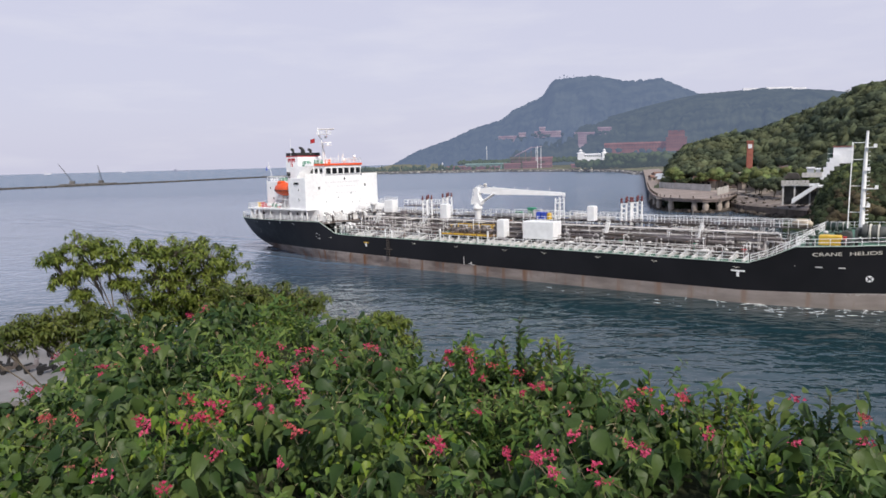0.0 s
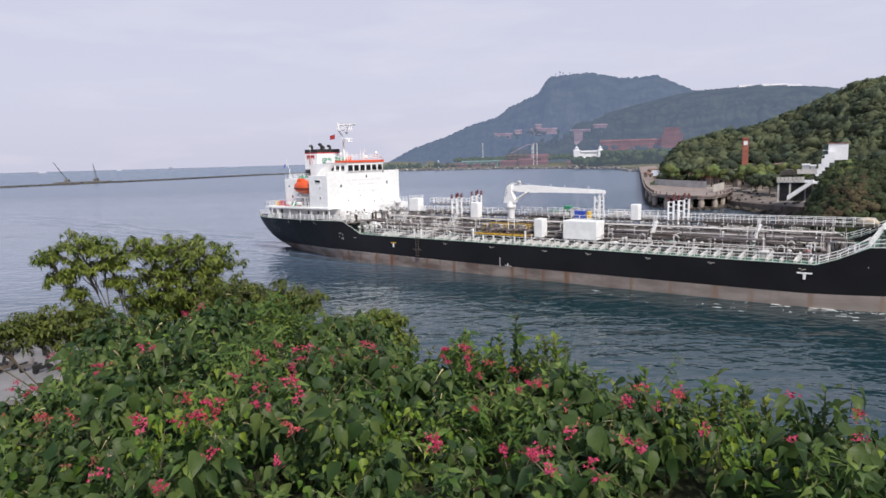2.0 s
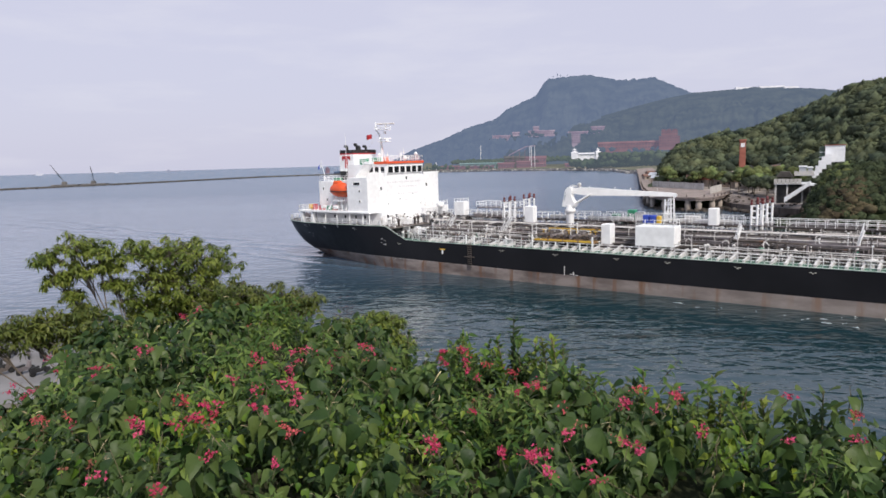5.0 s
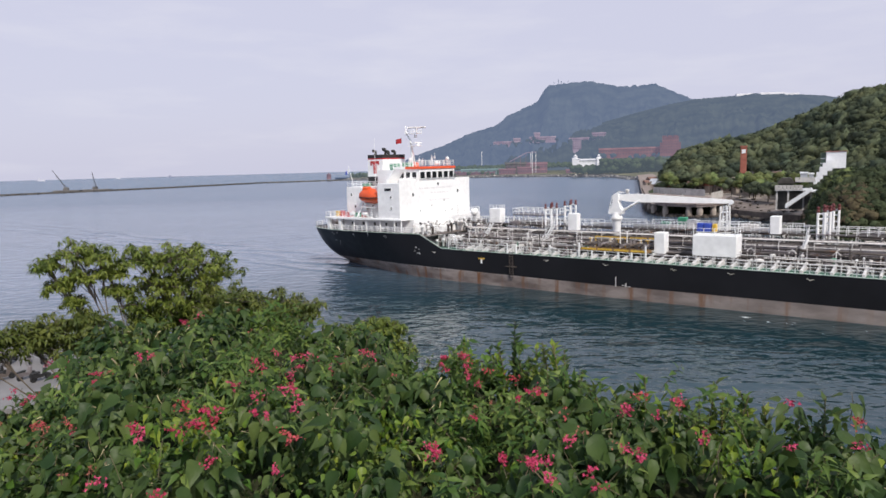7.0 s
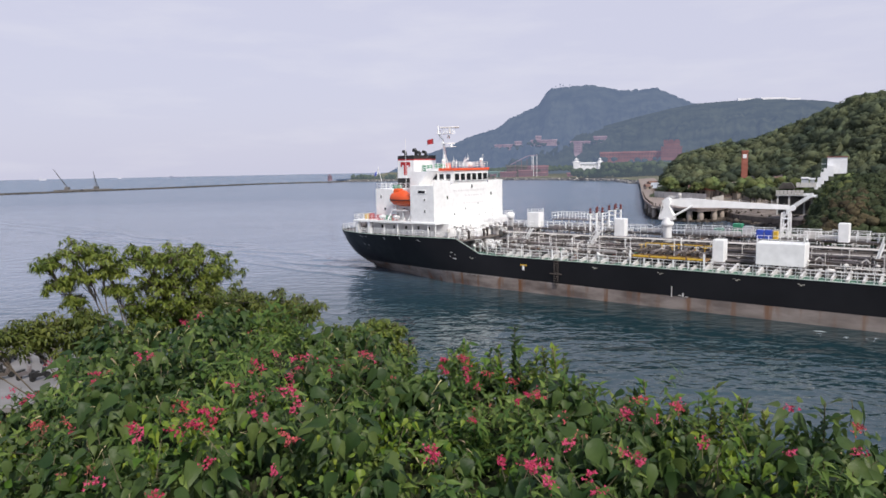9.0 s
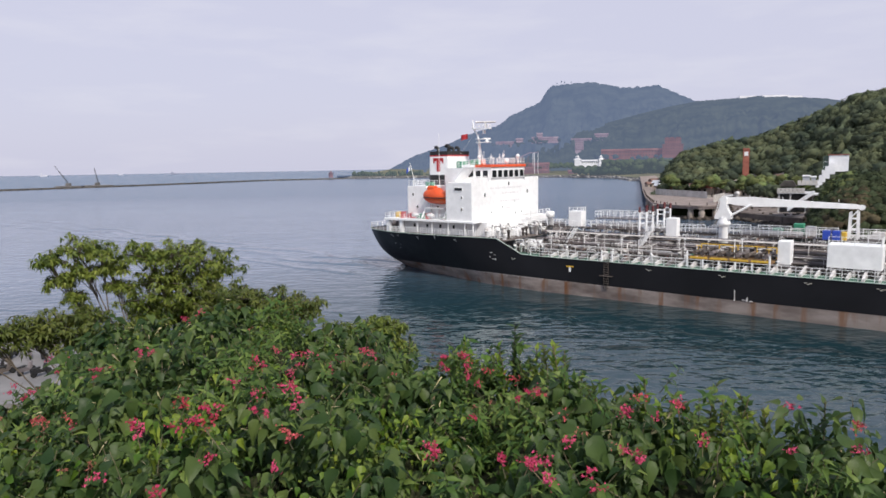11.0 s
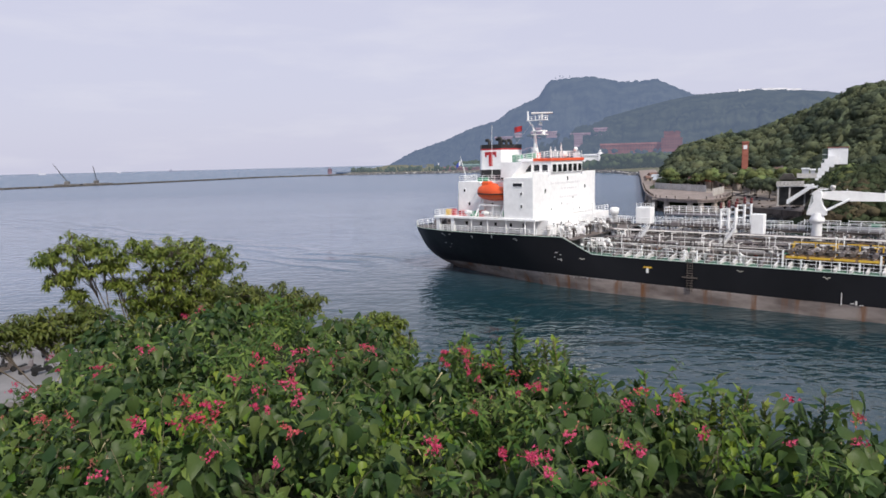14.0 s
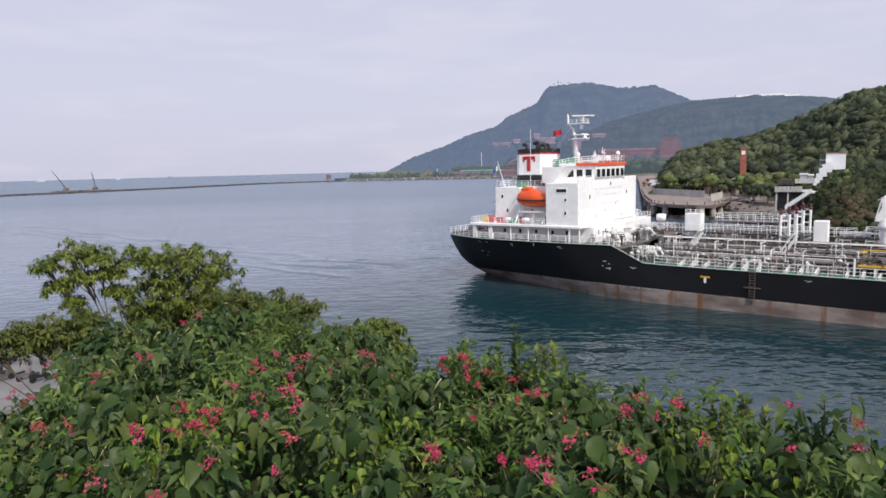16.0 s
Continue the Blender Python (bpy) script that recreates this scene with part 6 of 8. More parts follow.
def lifeboat(ship):
    b = new("lifeboat")
    b.parent = ship
    b.location = (-50.6, -9.2, 12.7)
    b.scale = (1.1, 1.1, 1.14)
    tagged(b, "orange enclosed lifeboat hanging in white davits")
    g = Geo()
    n = 14
    rows = []
    for i in range(15):
        x = -3.3 + 6.6 * i / 14
        k = (1 - abs(x / 3.3) ** 2.6) ** 0.5 if abs(x) < 3.3 else 0.02
        top = 2.55 if x < 0.2 else 2.05
        rows.append([(x, 1.25 * k * math.sin(a) * (1 if 0 < a % math.tau < math.pi else 1), (1.15 if math.cos(a) < 0 else top - 1.15) * k * math.cos(a) + 1.15 + 0.12 * (x / 3.3) ** 2) for a in (j * math.tau / n for j in range(n))])
    vs = [p for r in rows for p in r]
    g.mesh(vs, [(i * n + j, (i + 1) * n + j, (i + 1) * n + (j + 1) % n, i * n + (j + 1) % n) for i in range(14) for j in range(n)], True)
    part("shell", g, ORANGE, b)
    g = Geo()
    g.box(-2.2, -0.7, -0.6, 0.6, 2.2, 2.85, 0.2)
    part("conning_house", g, ORANGE, b)
    g = Geo()
    g.tube([(-3.3, 0, 1.2), (-2.4, -1.05, 1.05), (0, -1.27, 1.0), (2.4, -1.05, 1.05), (3.3, 0, 1.2)], 0.09, 6)
    part("fender", g, BLACK, b)
    for x in (-53.8, -48.9):
        g = Geo()
        g.tube([(x, -7.8, 10.05), (x, -7.9, 15.3), (x, -8.6, 15.7), (x, -9.3, 15.5)], 0.16, 6)
        g.tube([(x, -9.2, 15.5), (x, -9.2, 14.9)], 0.05, 5)
        g.tube([(x, -10.6, 10.05), (x, -8.0, 13.6)], 0.14, 6)
        part("davit", g, WHITE, ship)
    g = Geo()
    g.box(-53.6, -49.0, -10.0, -8.4, 11.9, 12.1)
    g.tube([(-51.2, -9.2, 10.05), (-51.2, -9.2, 12.0)], 0.2, 6)
    part("boat_cradle", g, WHITE, ship)


def deck_piping(ship):
    rng = random.Random(12)
    # longitudinal cargo lines on low portals
    tones = [GREYPIPE, DARK_PIPE, DARK_PIPE, GREYPIPE, DARK_PIPE, OFFWHITE, DARK_PIPE]
    ends = random.Random(31)
    for j, (y, z, r) in enumerate([(-6.6, 6.3, 0.16), (-6.0, 6.3, 0.14), (-5.3, 6.35, 0.18), (-4.5, 7.3, 0.16), (-4.0, 7.3, 0.14), (-3.3, 7.3, 0.18), (-2.6, 7.3, 0.15), (-1.9, 7.35, 0.2), (2.2, 7.3, 0.17), (2.9, 7.3, 0.15), (3.6, 7.3, 0.18), (4.6, 6.4, 0.15), (5.6, 6.4, 0.18), (7.0, 6.3, 0.16), (-8.4, 5.85, 0.12), (-9.2, 5.85, 0.10), (8.6, 5.85, 0.12), (-3.6, 8.35, 0.12), (-2.9, 8.35, 0.10), (-4.2, 8.35, 0.1), (3.0, 8.4, 0.12), (-5.7, 7.0, 0.1), (-7.4, 6.2, 0.1), (-6.9, 6.9, 0.09), (-6.9, 6.9, 0.09), (-4.8, 8.0, 0.09), (4.9, 7.3, 0.14), (6.2, 6.9, 0.1)]):
        mat, r = tones[j % 7], r * 1.3
        x0, x1 = ends.uniform(-33, -28), ends.uniform(40, 47) if j % 6 else ends.uniform(6, 30)
        g = Geo()
        pts, x = [(x0, y, 5.4), (x0, y, z)], x0
        # expansion loops on some lines
        loop = rng.uniform(-10, 25) if rng.random() < 0.5 else None
        if loop:
            pts += [(loop, y, z), (loop, y + 0.9, z), (loop + 1.2, y + 0.9, z), (loop + 1.2, y, z)]
        pts += [(x1, y, z), (x1, y, 5.4)]
        g.tube(pts, r, 7)
        for k in range(6):
            fx = x0 + (x1 - x0) * (k + 0.5) / 6
            g.tube([(fx - 0.05, y, z), (fx + 0.05, y, z)], r * 1.7, 8)
        part("deck_pipe", g, mat, ship)
    # portal frames
    for i in range(19):
        x = -31 + 4.2 * i
        g = Geo()
        for y in (-5.0, -1.3, 1.3, 4.3):
            g.beam((x, y, 5.35), (x, y, 8.5), 0.09)
        for z in (7.05, 8.15):
            g.beam((x, -5.0, z), (x, 4.3, z), 0.09)
        g.beam((x, -1.3, 8.75), (x, 1.3, 8.75), 0.1)
        g.beam((x, -1.3, 8.5), (x, -1.3, 8.8), 0.09)
        g.beam((x, 1.3, 8.5), (x, 1.3, 8.8), 0.09)
        part("pipe_portal", g, OFFWHITE, ship)
        for y in (-8.2, 7.6):
            g = Geo()
            for s in (-1.2, 0, 1.4):
                g.beam((x + 1.2, y + s, 5.35), (x + 1.2, y + s, 6.1), 0.08)
            g.beam((x + 1.2, y - 1.3, 5.75), (x + 1.2, y + 1.5, 5.75), 0.08)
            part("pipe_support", g, OFFWHITE, ship)
    # fore-and-aft catwalk
    g = Geo()
    g.box(-39.5, 50.4, -1.0, 1.0, 8.82, 8.92)
    part("catwalk", g, DARK_PIPE, ship)
    for y in (-1.0, 1.0):
        rail(ship, [(-39.5, y, 8.92), (-8, y, 8.92)], 1.05, 1.15, 2, 0.04, post=0.045)
        rail(ship, [(-7, y, 8.92), (14, y, 8.92)], 1.05, 1.15, 2, 0.04, post=0.045)
        rail(ship, [(15, y, 8.92), (50, y, 8.92)], 1.05, 1.15, 2, 0.04, post=0.045)
    for x0, x1 in ((-38, -31.5), (-26.5, -18), (-10, -6.5), (-3, 5), (12.5, 21), (28, 37), (38, 45)):
        g = Geo()
        g.box(x0, x1, 1.15, 1.55, 8.92, 9.5, 0.04)
        part("cable_tray", g, rng.choice([OFFWHITE, GREYPIPE]), ship)
    # side walk of low rails by the pipes
    rail(ship, [(-34, -10.4, 5.4), (-9, -10.4, 5.4)], 1.7, 2.0, 2, 0.07, OFFWHITE)
    rail(ship, [(15.5, -10.2, 5.4), (44, -10.2, 5.4)], 1.5, 2.4, 2, 0.06, OFFWHITE)
    rail(ship, [(-9, 11.0, 5.4), (44, 11.0, 5.4)], 1.4, 2.4, 2, 0.05, OFFWHITE)
    # short guard rails and gooseneck loops scattered among the pipes
    for i in range(46):
        x, y, z = rng.uniform(-31, 44), rng.uniform(-9.4, 3.0), rng.choice([5.35, 5.35, 6.4, 7.3])
        if (3 < x < 16 and y < -5) or (-8 < x < 4 and y < -4):
            continue
        rail(ship, [(x, y, z), (x + rng.uniform(1.2, 3.4), y, z)], rng.uniform(0.9, 1.5), 0.9, 2, 0.035, rng.choice([WHITE, OFFWHITE, OFFWHITE]), post=0.04)
    for i in range(60):
        x, y = rng.uniform(-31, 45), rng.uniform(-9.6, 3.0)
        if (3 < x < 16 and y < -5) or (-8 < x < 4 and y < -4):
            continue
        h, w = rng.uniform(0.9, 2.6), rng.uniform(0.3, 0.8)
        g = Geo()
        g.tube([(x, y, 5.35), (x, y, 5.35 + h), (x + w * 0.5, y, 5.6 + h), (x + w, y, 5.35 + h), (x + w, y, 5.35 + h * 0.55)], rng.uniform(0.05, 0.09), 6)
        part("gooseneck", g, rng.choice([WHITE, OFFWHITE, GREYPIPE, DARK_PIPE, DARK_PIPE]), ship)
    # stacked short lines that crowd both sides of the catwalk
    for i in range(120):
        port = i % 5 < 3
        x, y, z = rng.uniform(-32, 42), rng.uniform(1.6, 9.4) if port else rng.uniform(-8.8, -1.4), rng.uniform(6.2, 9.1) if port else rng.uniform(5.8, 7.6)
        ln, r = rng.uniform(2.5, 9), rng.uniform(0.06, 0.17)
        x1 = min(x + ln, 46)
        if not port and ((3 < x1 and x < 16 and y < -5) or (-9 < x1 and x < 4)):
            continue
        g = Geo()
        g.tube([(x, y, 5.35), (x, y, z), (x1, y, z), (x1, y + rng.choice([-0.6, 0.6]), z), (x1, y + 0.0, 5.35)] if i % 3 else [(x, y, 5.35), (x, y, z - 0.2), (x + 0.2, y, z), (x1, y, z), (x1, y, 5.35)], r, 6)
        part("deck_pipe", g, rng.choice([GREYPIPE, DARK_PIPE, DARK_PIPE, GREYPIPE, DECK_RED, OFFWHITE]), ship)
    # upright valves, vents and hatches
    # short cross lines and risers between the long pipes
    for i in range(95):
        x, y0 = rng.uniform(-32, 46), rng.uniform(-9.5, 4)
        if (3 < x < 16 and y0 < -5) or (-8 < x < -3 and -5 < y0 < 1):
            continue
        y1, z = y0 + rng.uniform(1.2, 4.5), rng.choice([6.0, 6.7, 7.6, 8.3])
        g = Geo()
        g.tube([(x, y0, 5.35), (x, y0, z), (x, y1, z), (x, y1, z - rng.uniform(0.3, 0.9))], rng.uniform(0.05, 0.12), 6)
        part("cross_pipe", g, rng.choice([OFFWHITE, GREYPIPE, DARK_PIPE, OFFWHITE]), ship)
    for i in range(150):
        x, y = rng.uniform(-32, 46), rng.uniform(-9.8, 8)
        if (3 < x < 16 and y < -5) or (-8 < x < -3 and -5 < y < 1):
            continue
        g = Geo()
        h = rng.uniform(0.9, 3.6)
        g.tube([(x, y, 5.35), (x, y, 5.35 + h)], rng.uniform(0.04, 0.08), 5)
        g.box(x - 0.12, x + 0.12, y - 0.12, y + 0.12, 5.3 + h, 5.5 + h)
        part("post", g, rng.choice([WHITE, OFFWHITE, WHITE, DARK_PIPE]), ship)
    for i in range(150):
        x, y = rng.uniform(-31, 46), rng.choice([-1, -1, 1]) * rng.uniform(2.4, 10.4)
        if (3 < x < 16 and y < -5) or (-8 < x < -3 and -5 < y < 1):
            continue
        h = rng.uniform(0.5, 1.5)
        g = Geo()
        if i % 3 == 0:
            g.lathe((x, y, 5.35), [(0.14, 0), (0.14, h), (0.28, h + 0.02), (0.3, h + 0.15), (0.1, h + 0.3)], 8)
            nm, mat = "deck_vent", OFFWHITE
        elif i % 3 == 1:
            g.tube([(x, y, 5.35), (x, y, 5.35 + h)], 0.06, 6)
            g.lathe((x, y, 5.35 + h), [(0.3, 0), (0.33, 0.03), (0.3, 0.07)], 10)
            nm, mat = "valve_wheel", rng.choice([RED, GREYPIPE, GREEN, GREYPIPE])
        else:
            g.lathe((x, y, 5.35), [(0.5, 0), (0.5, 0.7), (0.6, 0.72), (0.6, 0.84), (0.2, 0.95)], 12)
            nm, mat = "tank_hatch", rng.choice([OFFWHITE, GREYPIPE])
        part(nm, g, mat, ship)
    for x, y in [(-29 + 5.0 * i, s * 6.9) for i in range(15) for s in (-1, 1)]:
        if 3 < x < 16 and y < 0:
            continue
        g = Geo()
        g.tube([(x, y, 5.35), (x, y, 7.1), (x + 0.4, y, 7.45), (x + 0.8, y, 7.1), (x + 0.8, y, 6.3)], 0.1, 6)
        part("vent_bend", g, OFFWHITE, ship)


def deck_fittings(ship):
    """Valves, sounding pipes, thin lines and pipe loops between the big pipes and the rail."""
    rng = random.Random(41)
    paints = [WHITE, OFFWHITE, OFFWHITE, GREYPIPE, DARK_PIPE]
    for _ in range(150):
        x, y = rng.uniform(-31, 47), rng.uniform(-11.6, 8.5)
        z = 5.33
        h = rng.uniform(0.5, 1.7) if y < -4 else rng.uniform(0.9, 2.2)
        g = Geo()
        g.tube([(x, y, z), (x, y, z + h)], rng.uniform(0.04, 0.085), 6)
        if rng.random() < 0.5:
            g.lathe((x, y, z + h), [(0.05, -0.02), (0.24, -0.02), (0.24, 0.04), (0.05, 0.05)], 9)
        else:
            g.lathe((x, y, z + h), [(0.10, -0.15), (0.16, -0.1), (0.16, 0.08), (0.05, 0.14)], 8)
        part("valve_post", g, rng.choice(paints), ship)
    for _ in range(46):
        x, y = rng.uniform(-30, 46), rng.uniform(-9.5, 8)
        w, h = rng.uniform(1.2, 3.6), rng.uniform(0.8, 1.9)
        g = Geo()
        r = rng.uniform(0.05, 0.09)
        if rng.random() < 0.6:
            g.tube([(x, y, 5.33), (x, y, 5.2 + h), (x + 0.1, y, 5.33 + h), (x + w - 0.1, y, 5.33 + h), (x + w, y, 5.2 + h), (x + w, y, 5.33)], r, 6)
        else:
            g.tube([(x, y, 5.33), (x, y, 5.2 + h), (x, y + 0.1, 5.33 + h), (x, y + w * 0.7 - 0.1, 5.33 + h), (x, y + w * 0.7, 5.2 + h), (x, y + w * 0.7, 5.33)], r, 6)
        part("pipe_loop", g, rng.choice(paints), ship)
    for k in range(22):
        y, z = rng.uniform(-9.4, 8.5), rng.uniform(5.9, 7.1)
        x0 = rng.uniform(-31, 20)
        x1 = min(47, x0 + rng.uniform(12, 34))
        g = Geo()
        g.tube([(x0, y, 5.4), (x0, y, z), (x1, y, z), (x1, y, 5.4)], rng.uniform(0.05, 0.10), 6)
        n = int((x1 - x0) / 3.5)
        for i in range(1, n):
            x = x0 + (x1 - x0) * i / n
            g.tube([(x, y, 5.4), (x, y, z)], 0.035, 4)
        part("deck_line", g, rng.choice(paints[1:]), ship)


def vent_tower(ship, x, y, top, wide, back=0.9):
    """White pressure-vent risers with dark red heads, braced into a ladder-like frame."""
    t = new("vent_tower")
    t.parent = ship
    t.location = (x, y, 0)
    tagged(t, "white vent risers with dark red heads in a braced frame")
    for i, (px, py, lift) in enumerate(((0, 0, 0), (wide * 0.42, back, 0.25), (wide * 0.58, 0, 0.1), (wide, back * 0.6, 0.15))):
        g = Geo()
        g.tube([(px, py, 5.4), (px, py, top + lift)], 0.16, 8)
        part("riser", g, WHITE, t)
        g = Geo()
        g.lathe((px, py, top + lift), [(0.15, -0.1), (0.22, 0), (0.22, 0.22), (0.12, 0.3), (0.12, 0.4), (0.20, 0.5), (0.15, 0.7), (0.05, 0.75)], 9)
        part("vent_head", g, DARK_RED, t, "dark red vent head")
    for z in (6.6, 7.8, 9.0, 10.2, top - 0.9, top - 0.2):
        g = Geo()
        g.beam((0, 0, z), (wide * 0.58, 0, z), 0.16)
        part("crossbar", g, WHITE, t)
        g = Geo()
        g.beam((wide * 0.42, back, z + 0.3), (wide, back * 0.6, z + 0.3), 0.16)
        part("crossbar", g, WHITE, t)
    g = Geo()
    g.box(-0.2, wide + 0.2, -0.3, back + 0.2, 9.0, 9.1)
    part("step_grating", g, GREYPIPE, t)


def deck_crane(ship):
    c = new("hose_crane")
    c.parent = ship
    tagged(c, "white hose-handling crane with its jib in the rest")
    g = Geo()
    g.lathe((-4.6, -1.9, 5.35), [(0.80, 0), (0.66, 0.5), (0.62, 4.6), (0.76, 4.9), (0.90, 5.0), (0.90, 5.35), (0.76, 5.6), (0.72, 6.1)], 20)
    part("pedestal", g, WHITE, c)
    g = Geo()
    g.prism([(-5.75, 11.2), (-3.55, 11.2), (-3.55, 11.8), (-3.95, 12.4), (-4.25, 13.3), (-4.1, 13.9), (-4.3, 14.35), (-4.9, 14.4), (-5.15, 13.9), (-5.1, 13.0), (-5.6, 11.9)], -2.45, -1.35)
    part("slewing_house", g, WHITE, c)
    g = Geo()
    for y in (-2.42, -1.38):
        g.tube([(-5.8, y, 11.3), (-5.5, y, 12.6), (-5.2, y, 14.0), (-4.4, y, 14.55), (-3.6, y, 14.5)], 0.05, 6)
    for k in range(6):
        g.tube([(-5.75 + 0.11 * k, -2.4, 11.5 + 0.42 * k), (-5.75 + 0.11 * k, -1.4, 11.5 + 0.42 * k)], 0.04, 5)
    part("access_ladder", g, WHITE, c)
    g = Geo()
    a, b = Vector((-4.7, -1.75, 13.85)), Vector((11.6, 0.95, 13.15))
    u = (b - a).normalized()
    s = Vector((-u.y, u.x, 0)).normalized()
    rows = []
    for k, hh, ww in ((0, 0.38, 0.4), (0.1, 0.6, 0.42), (0.22, 0.68, 0.42), (0.45, 0.52, 0.38), (0.75, 0.40, 0.32), (0.97, 0.32, 0.28), (1.0, 0.2, 0.26)):
        p = a.lerp(b, k)
        rows.append([p + s * ww - Vector((0, 0, hh)), p + s * ww + Vector((0, 0, hh * 0.9)), p - s * ww + Vector((0, 0, hh * 0.9)), p - s * ww - Vector((0, 0, hh))])
    vs = [p for r in rows for p in r]
    e = len(rows)
    g.mesh(vs, [(i * 4 + j, (i + 1) * 4 + j, (i + 1) * 4 + (j + 1) % 4, i * 4 + (j + 1) % 4) for i in range(e - 1) for j in range(4)] + [(0, 1, 2, 3), tuple(range(4 * e - 1, 4 * e - 5, -1))])
    part("jib", g, WHITE, c)
    g = Geo()
    g.lathe((-3.0, -1.7, 14.3), [(0.12, 0), (0.12, 0.3), (0.3, 0.4), (0.34, 0.62), (0.2, 0.8)], 10)
    part("jib_lamp", g, OFFWHITE, c)
    g = Geo()
    for q in (-0.5, 0.5):
        g.tube([Vector((-3.9, -1.7, 11.6)) + s * q, a.lerp(b, 0.22) + s * q - Vector((0, 0, 0.4))], 0.15, 7)
    part("luffing_ram", g, WHITE, c)
    g = Geo()
    g.lathe(b + Vector((0.2, -0.2, -0.1)), [(0.34, -0.12), (0.38, 0), (0.34, 0.12)], 12, axis="y")
    part("jib_sheave", g, WHITE, c)
    for k in (0.1, 0.2, 0.45, 0.6, 0.85):
        p = a.lerp(b, k) + Vector((0, 0, 0.5))
        g = Geo()
        g.tube([p, p + Vector((0, 0, 0.35))], 0.06, 5)
        part("jib_eye", g, OFFWHITE, c)
    g = Geo()
    g.tube([a + Vector((-0.9, 0, 0)), a + Vector((0.3, 0, 0.9)), a.lerp(b, 0.12) + Vector((0, 0, 0.7))], 0.06, 5)
    part("jib_hose", g, OFFWHITE, c)
    # jib rest
    r = new("crane_rest")
    r.parent = ship
    for x in (10.4, 11.6):
        for y in (0.0, 1.5):
            g = Geo()
            g.beam((x, y, 5.4), (x - (x - 11) * 0.3, y, 12.5), 0.2)
            part("leg", g, WHITE, r)
    g = Geo()
    for z in (7.0, 8.6, 10.2, 11.6):
        for y in (0.0, 1.5):
            g.beam((10.5, y, z), (11.5, y, z), 0.1)
            g.beam((10.5, y, z), (11.5, y, z + 1.2), 0.07)
        g.beam((10.5, 0, z), (10.5, 1.5, z), 0.1)
    part("braces", g, WHITE, r)


def midship_gear(ship):
    def crate(name, x0, x1, y0, y1, z0, z1, mat, label=""):
        g = Geo()
        g.box(x0, x1, y0, y1, z0, z1, 0.09)
        return part(name, g, mat, ship, label)
    bx = crate("hose_box", 9.5, 15.2, -9.4, -6.6, 6.35, 9.2, WHITE, "large white steel deck box")
    for x in (10, 12.4, 14.8):
        for y in (-9.2, -6.8):
            g = Geo()
            g.box(x - 0.12, x + 0.12, y - 0.12, y + 0.12, 5.35, 6.36)
            part("leg", g, OFFWHITE, bx)
    rail(ship, [(9.6, -9.3, 9.2), (15.0, -9.3, 9.2), (15.0, -6.7, 9.2)], 0.9, 1.4, 2, 0.03)
    sb = crate("control_box", 3.85, 5.4, -8.6, -6.9, 6.2, 9.2, WHITE, "white upright control box")
    g = Geo()
    g.box(4.0, 5.2, -8.4, -7.1, 5.35, 6.2)
    part("plinth", g, OFFWHITE, sb)
    crate("deck_cabin", -30.3, -27.9, 0.2, 2.0, 8.95, 11.5, WHITE)
    rail(ship, [(-30.2, 0.3, 11.5), (-28.0, 0.3, 11.5), (-28.0, 1.9, 11.5)], 0.6, 0.8, 2, 0.03)
    crate("deck_cabin", -12.4, -10.7, -3.5, -2.2, 8.0, 11.2, WHITE)
    crate("foam_tank", 17.7, 19.0, -2.4, -1.1, 8.95, 11.4, WHITE)
    g = Geo()
    g.lathe((-34.2, 1.0, 8.9), [(0.45, -3.5), (0.45, 1.3), (0.72, 1.4), (0.72, 2.3), (0.5, 2.4)], 12)
    part("ventilator", g, WHITE, ship)
    g = Geo()
    g.tube([(-38.2, 1.2, 8.9), (-38.2, 1.2, 12.0)], 0.09, 6)
    g.tube([(-38.6, 1.2, 12.0), (-37.6, 1.2, 11.7), (-38.2, 1.2, 11.0)], 0.07, 6)
    part("small_davit", g, WHITE, ship)
    # raised platform abaft the manifold
    g = Geo()
    g.box(-26.4, -17.4, 2.2, 5.6, 10.2, 10.35)
    plat = part("cargo_platform", g, GREYPIPE, ship, "raised steel platform with rails")
    for x in (-26.2, -23.2, -20.4, -17.6):
        for y in (2.3, 5.5):
            g = Geo()
            g.beam((x, y, 5.35), (x, y, 10.2), 0.12)
            part("platform_leg", g, OFFWHITE, plat)
    rail(ship, [(-26.4, 2.2, 10.35), (-17.4, 2.2, 10.35), (-17.4, 5.6, 10.35), (-26.4, 5.6, 10.35), (-26.4, 2.2, 10.35)], 1.05, 1.15, 2, 0.04, post=0.045)
    vent_tower(ship, -16.2, -4.0, 12.0, 1.8)
    vent_tower(ship, -15.5, 1.5, 12.2, 1.8)
    vent_tower(ship, 23.4, -1.7, 12.0, 1.35)
    vent_tower(ship, 24.0, 1.4, 12.0, 1.35)
    # cargo manifold: tray, cross pipes, yellow beams
    g = Geo()
    g.box(-7.0, 3.6, -10.6, -7.2, 6.35, 6.55)
    tray = part("drip_tray", g, TRAY_BROWN, ship, "ochre-brown drip tray")
    for i in range(4):
        g = Geo()
        x = -6.4 + i * 2.55
        g.box(x, x + 2.2, -10.75, -10.6, 6.5, 6.75)
        part("yellow_kerb", g, YELLOW, tray)
    for i in range(6):
        g = Geo()
        x = -6.8 + i * 2.05
        g.beam((x, -10.7, 5.3), (x, -10.7, 7.4 if i in (0, 5) else 6.4), 0.2)
        part("tray_post", g, WHITE, tray)
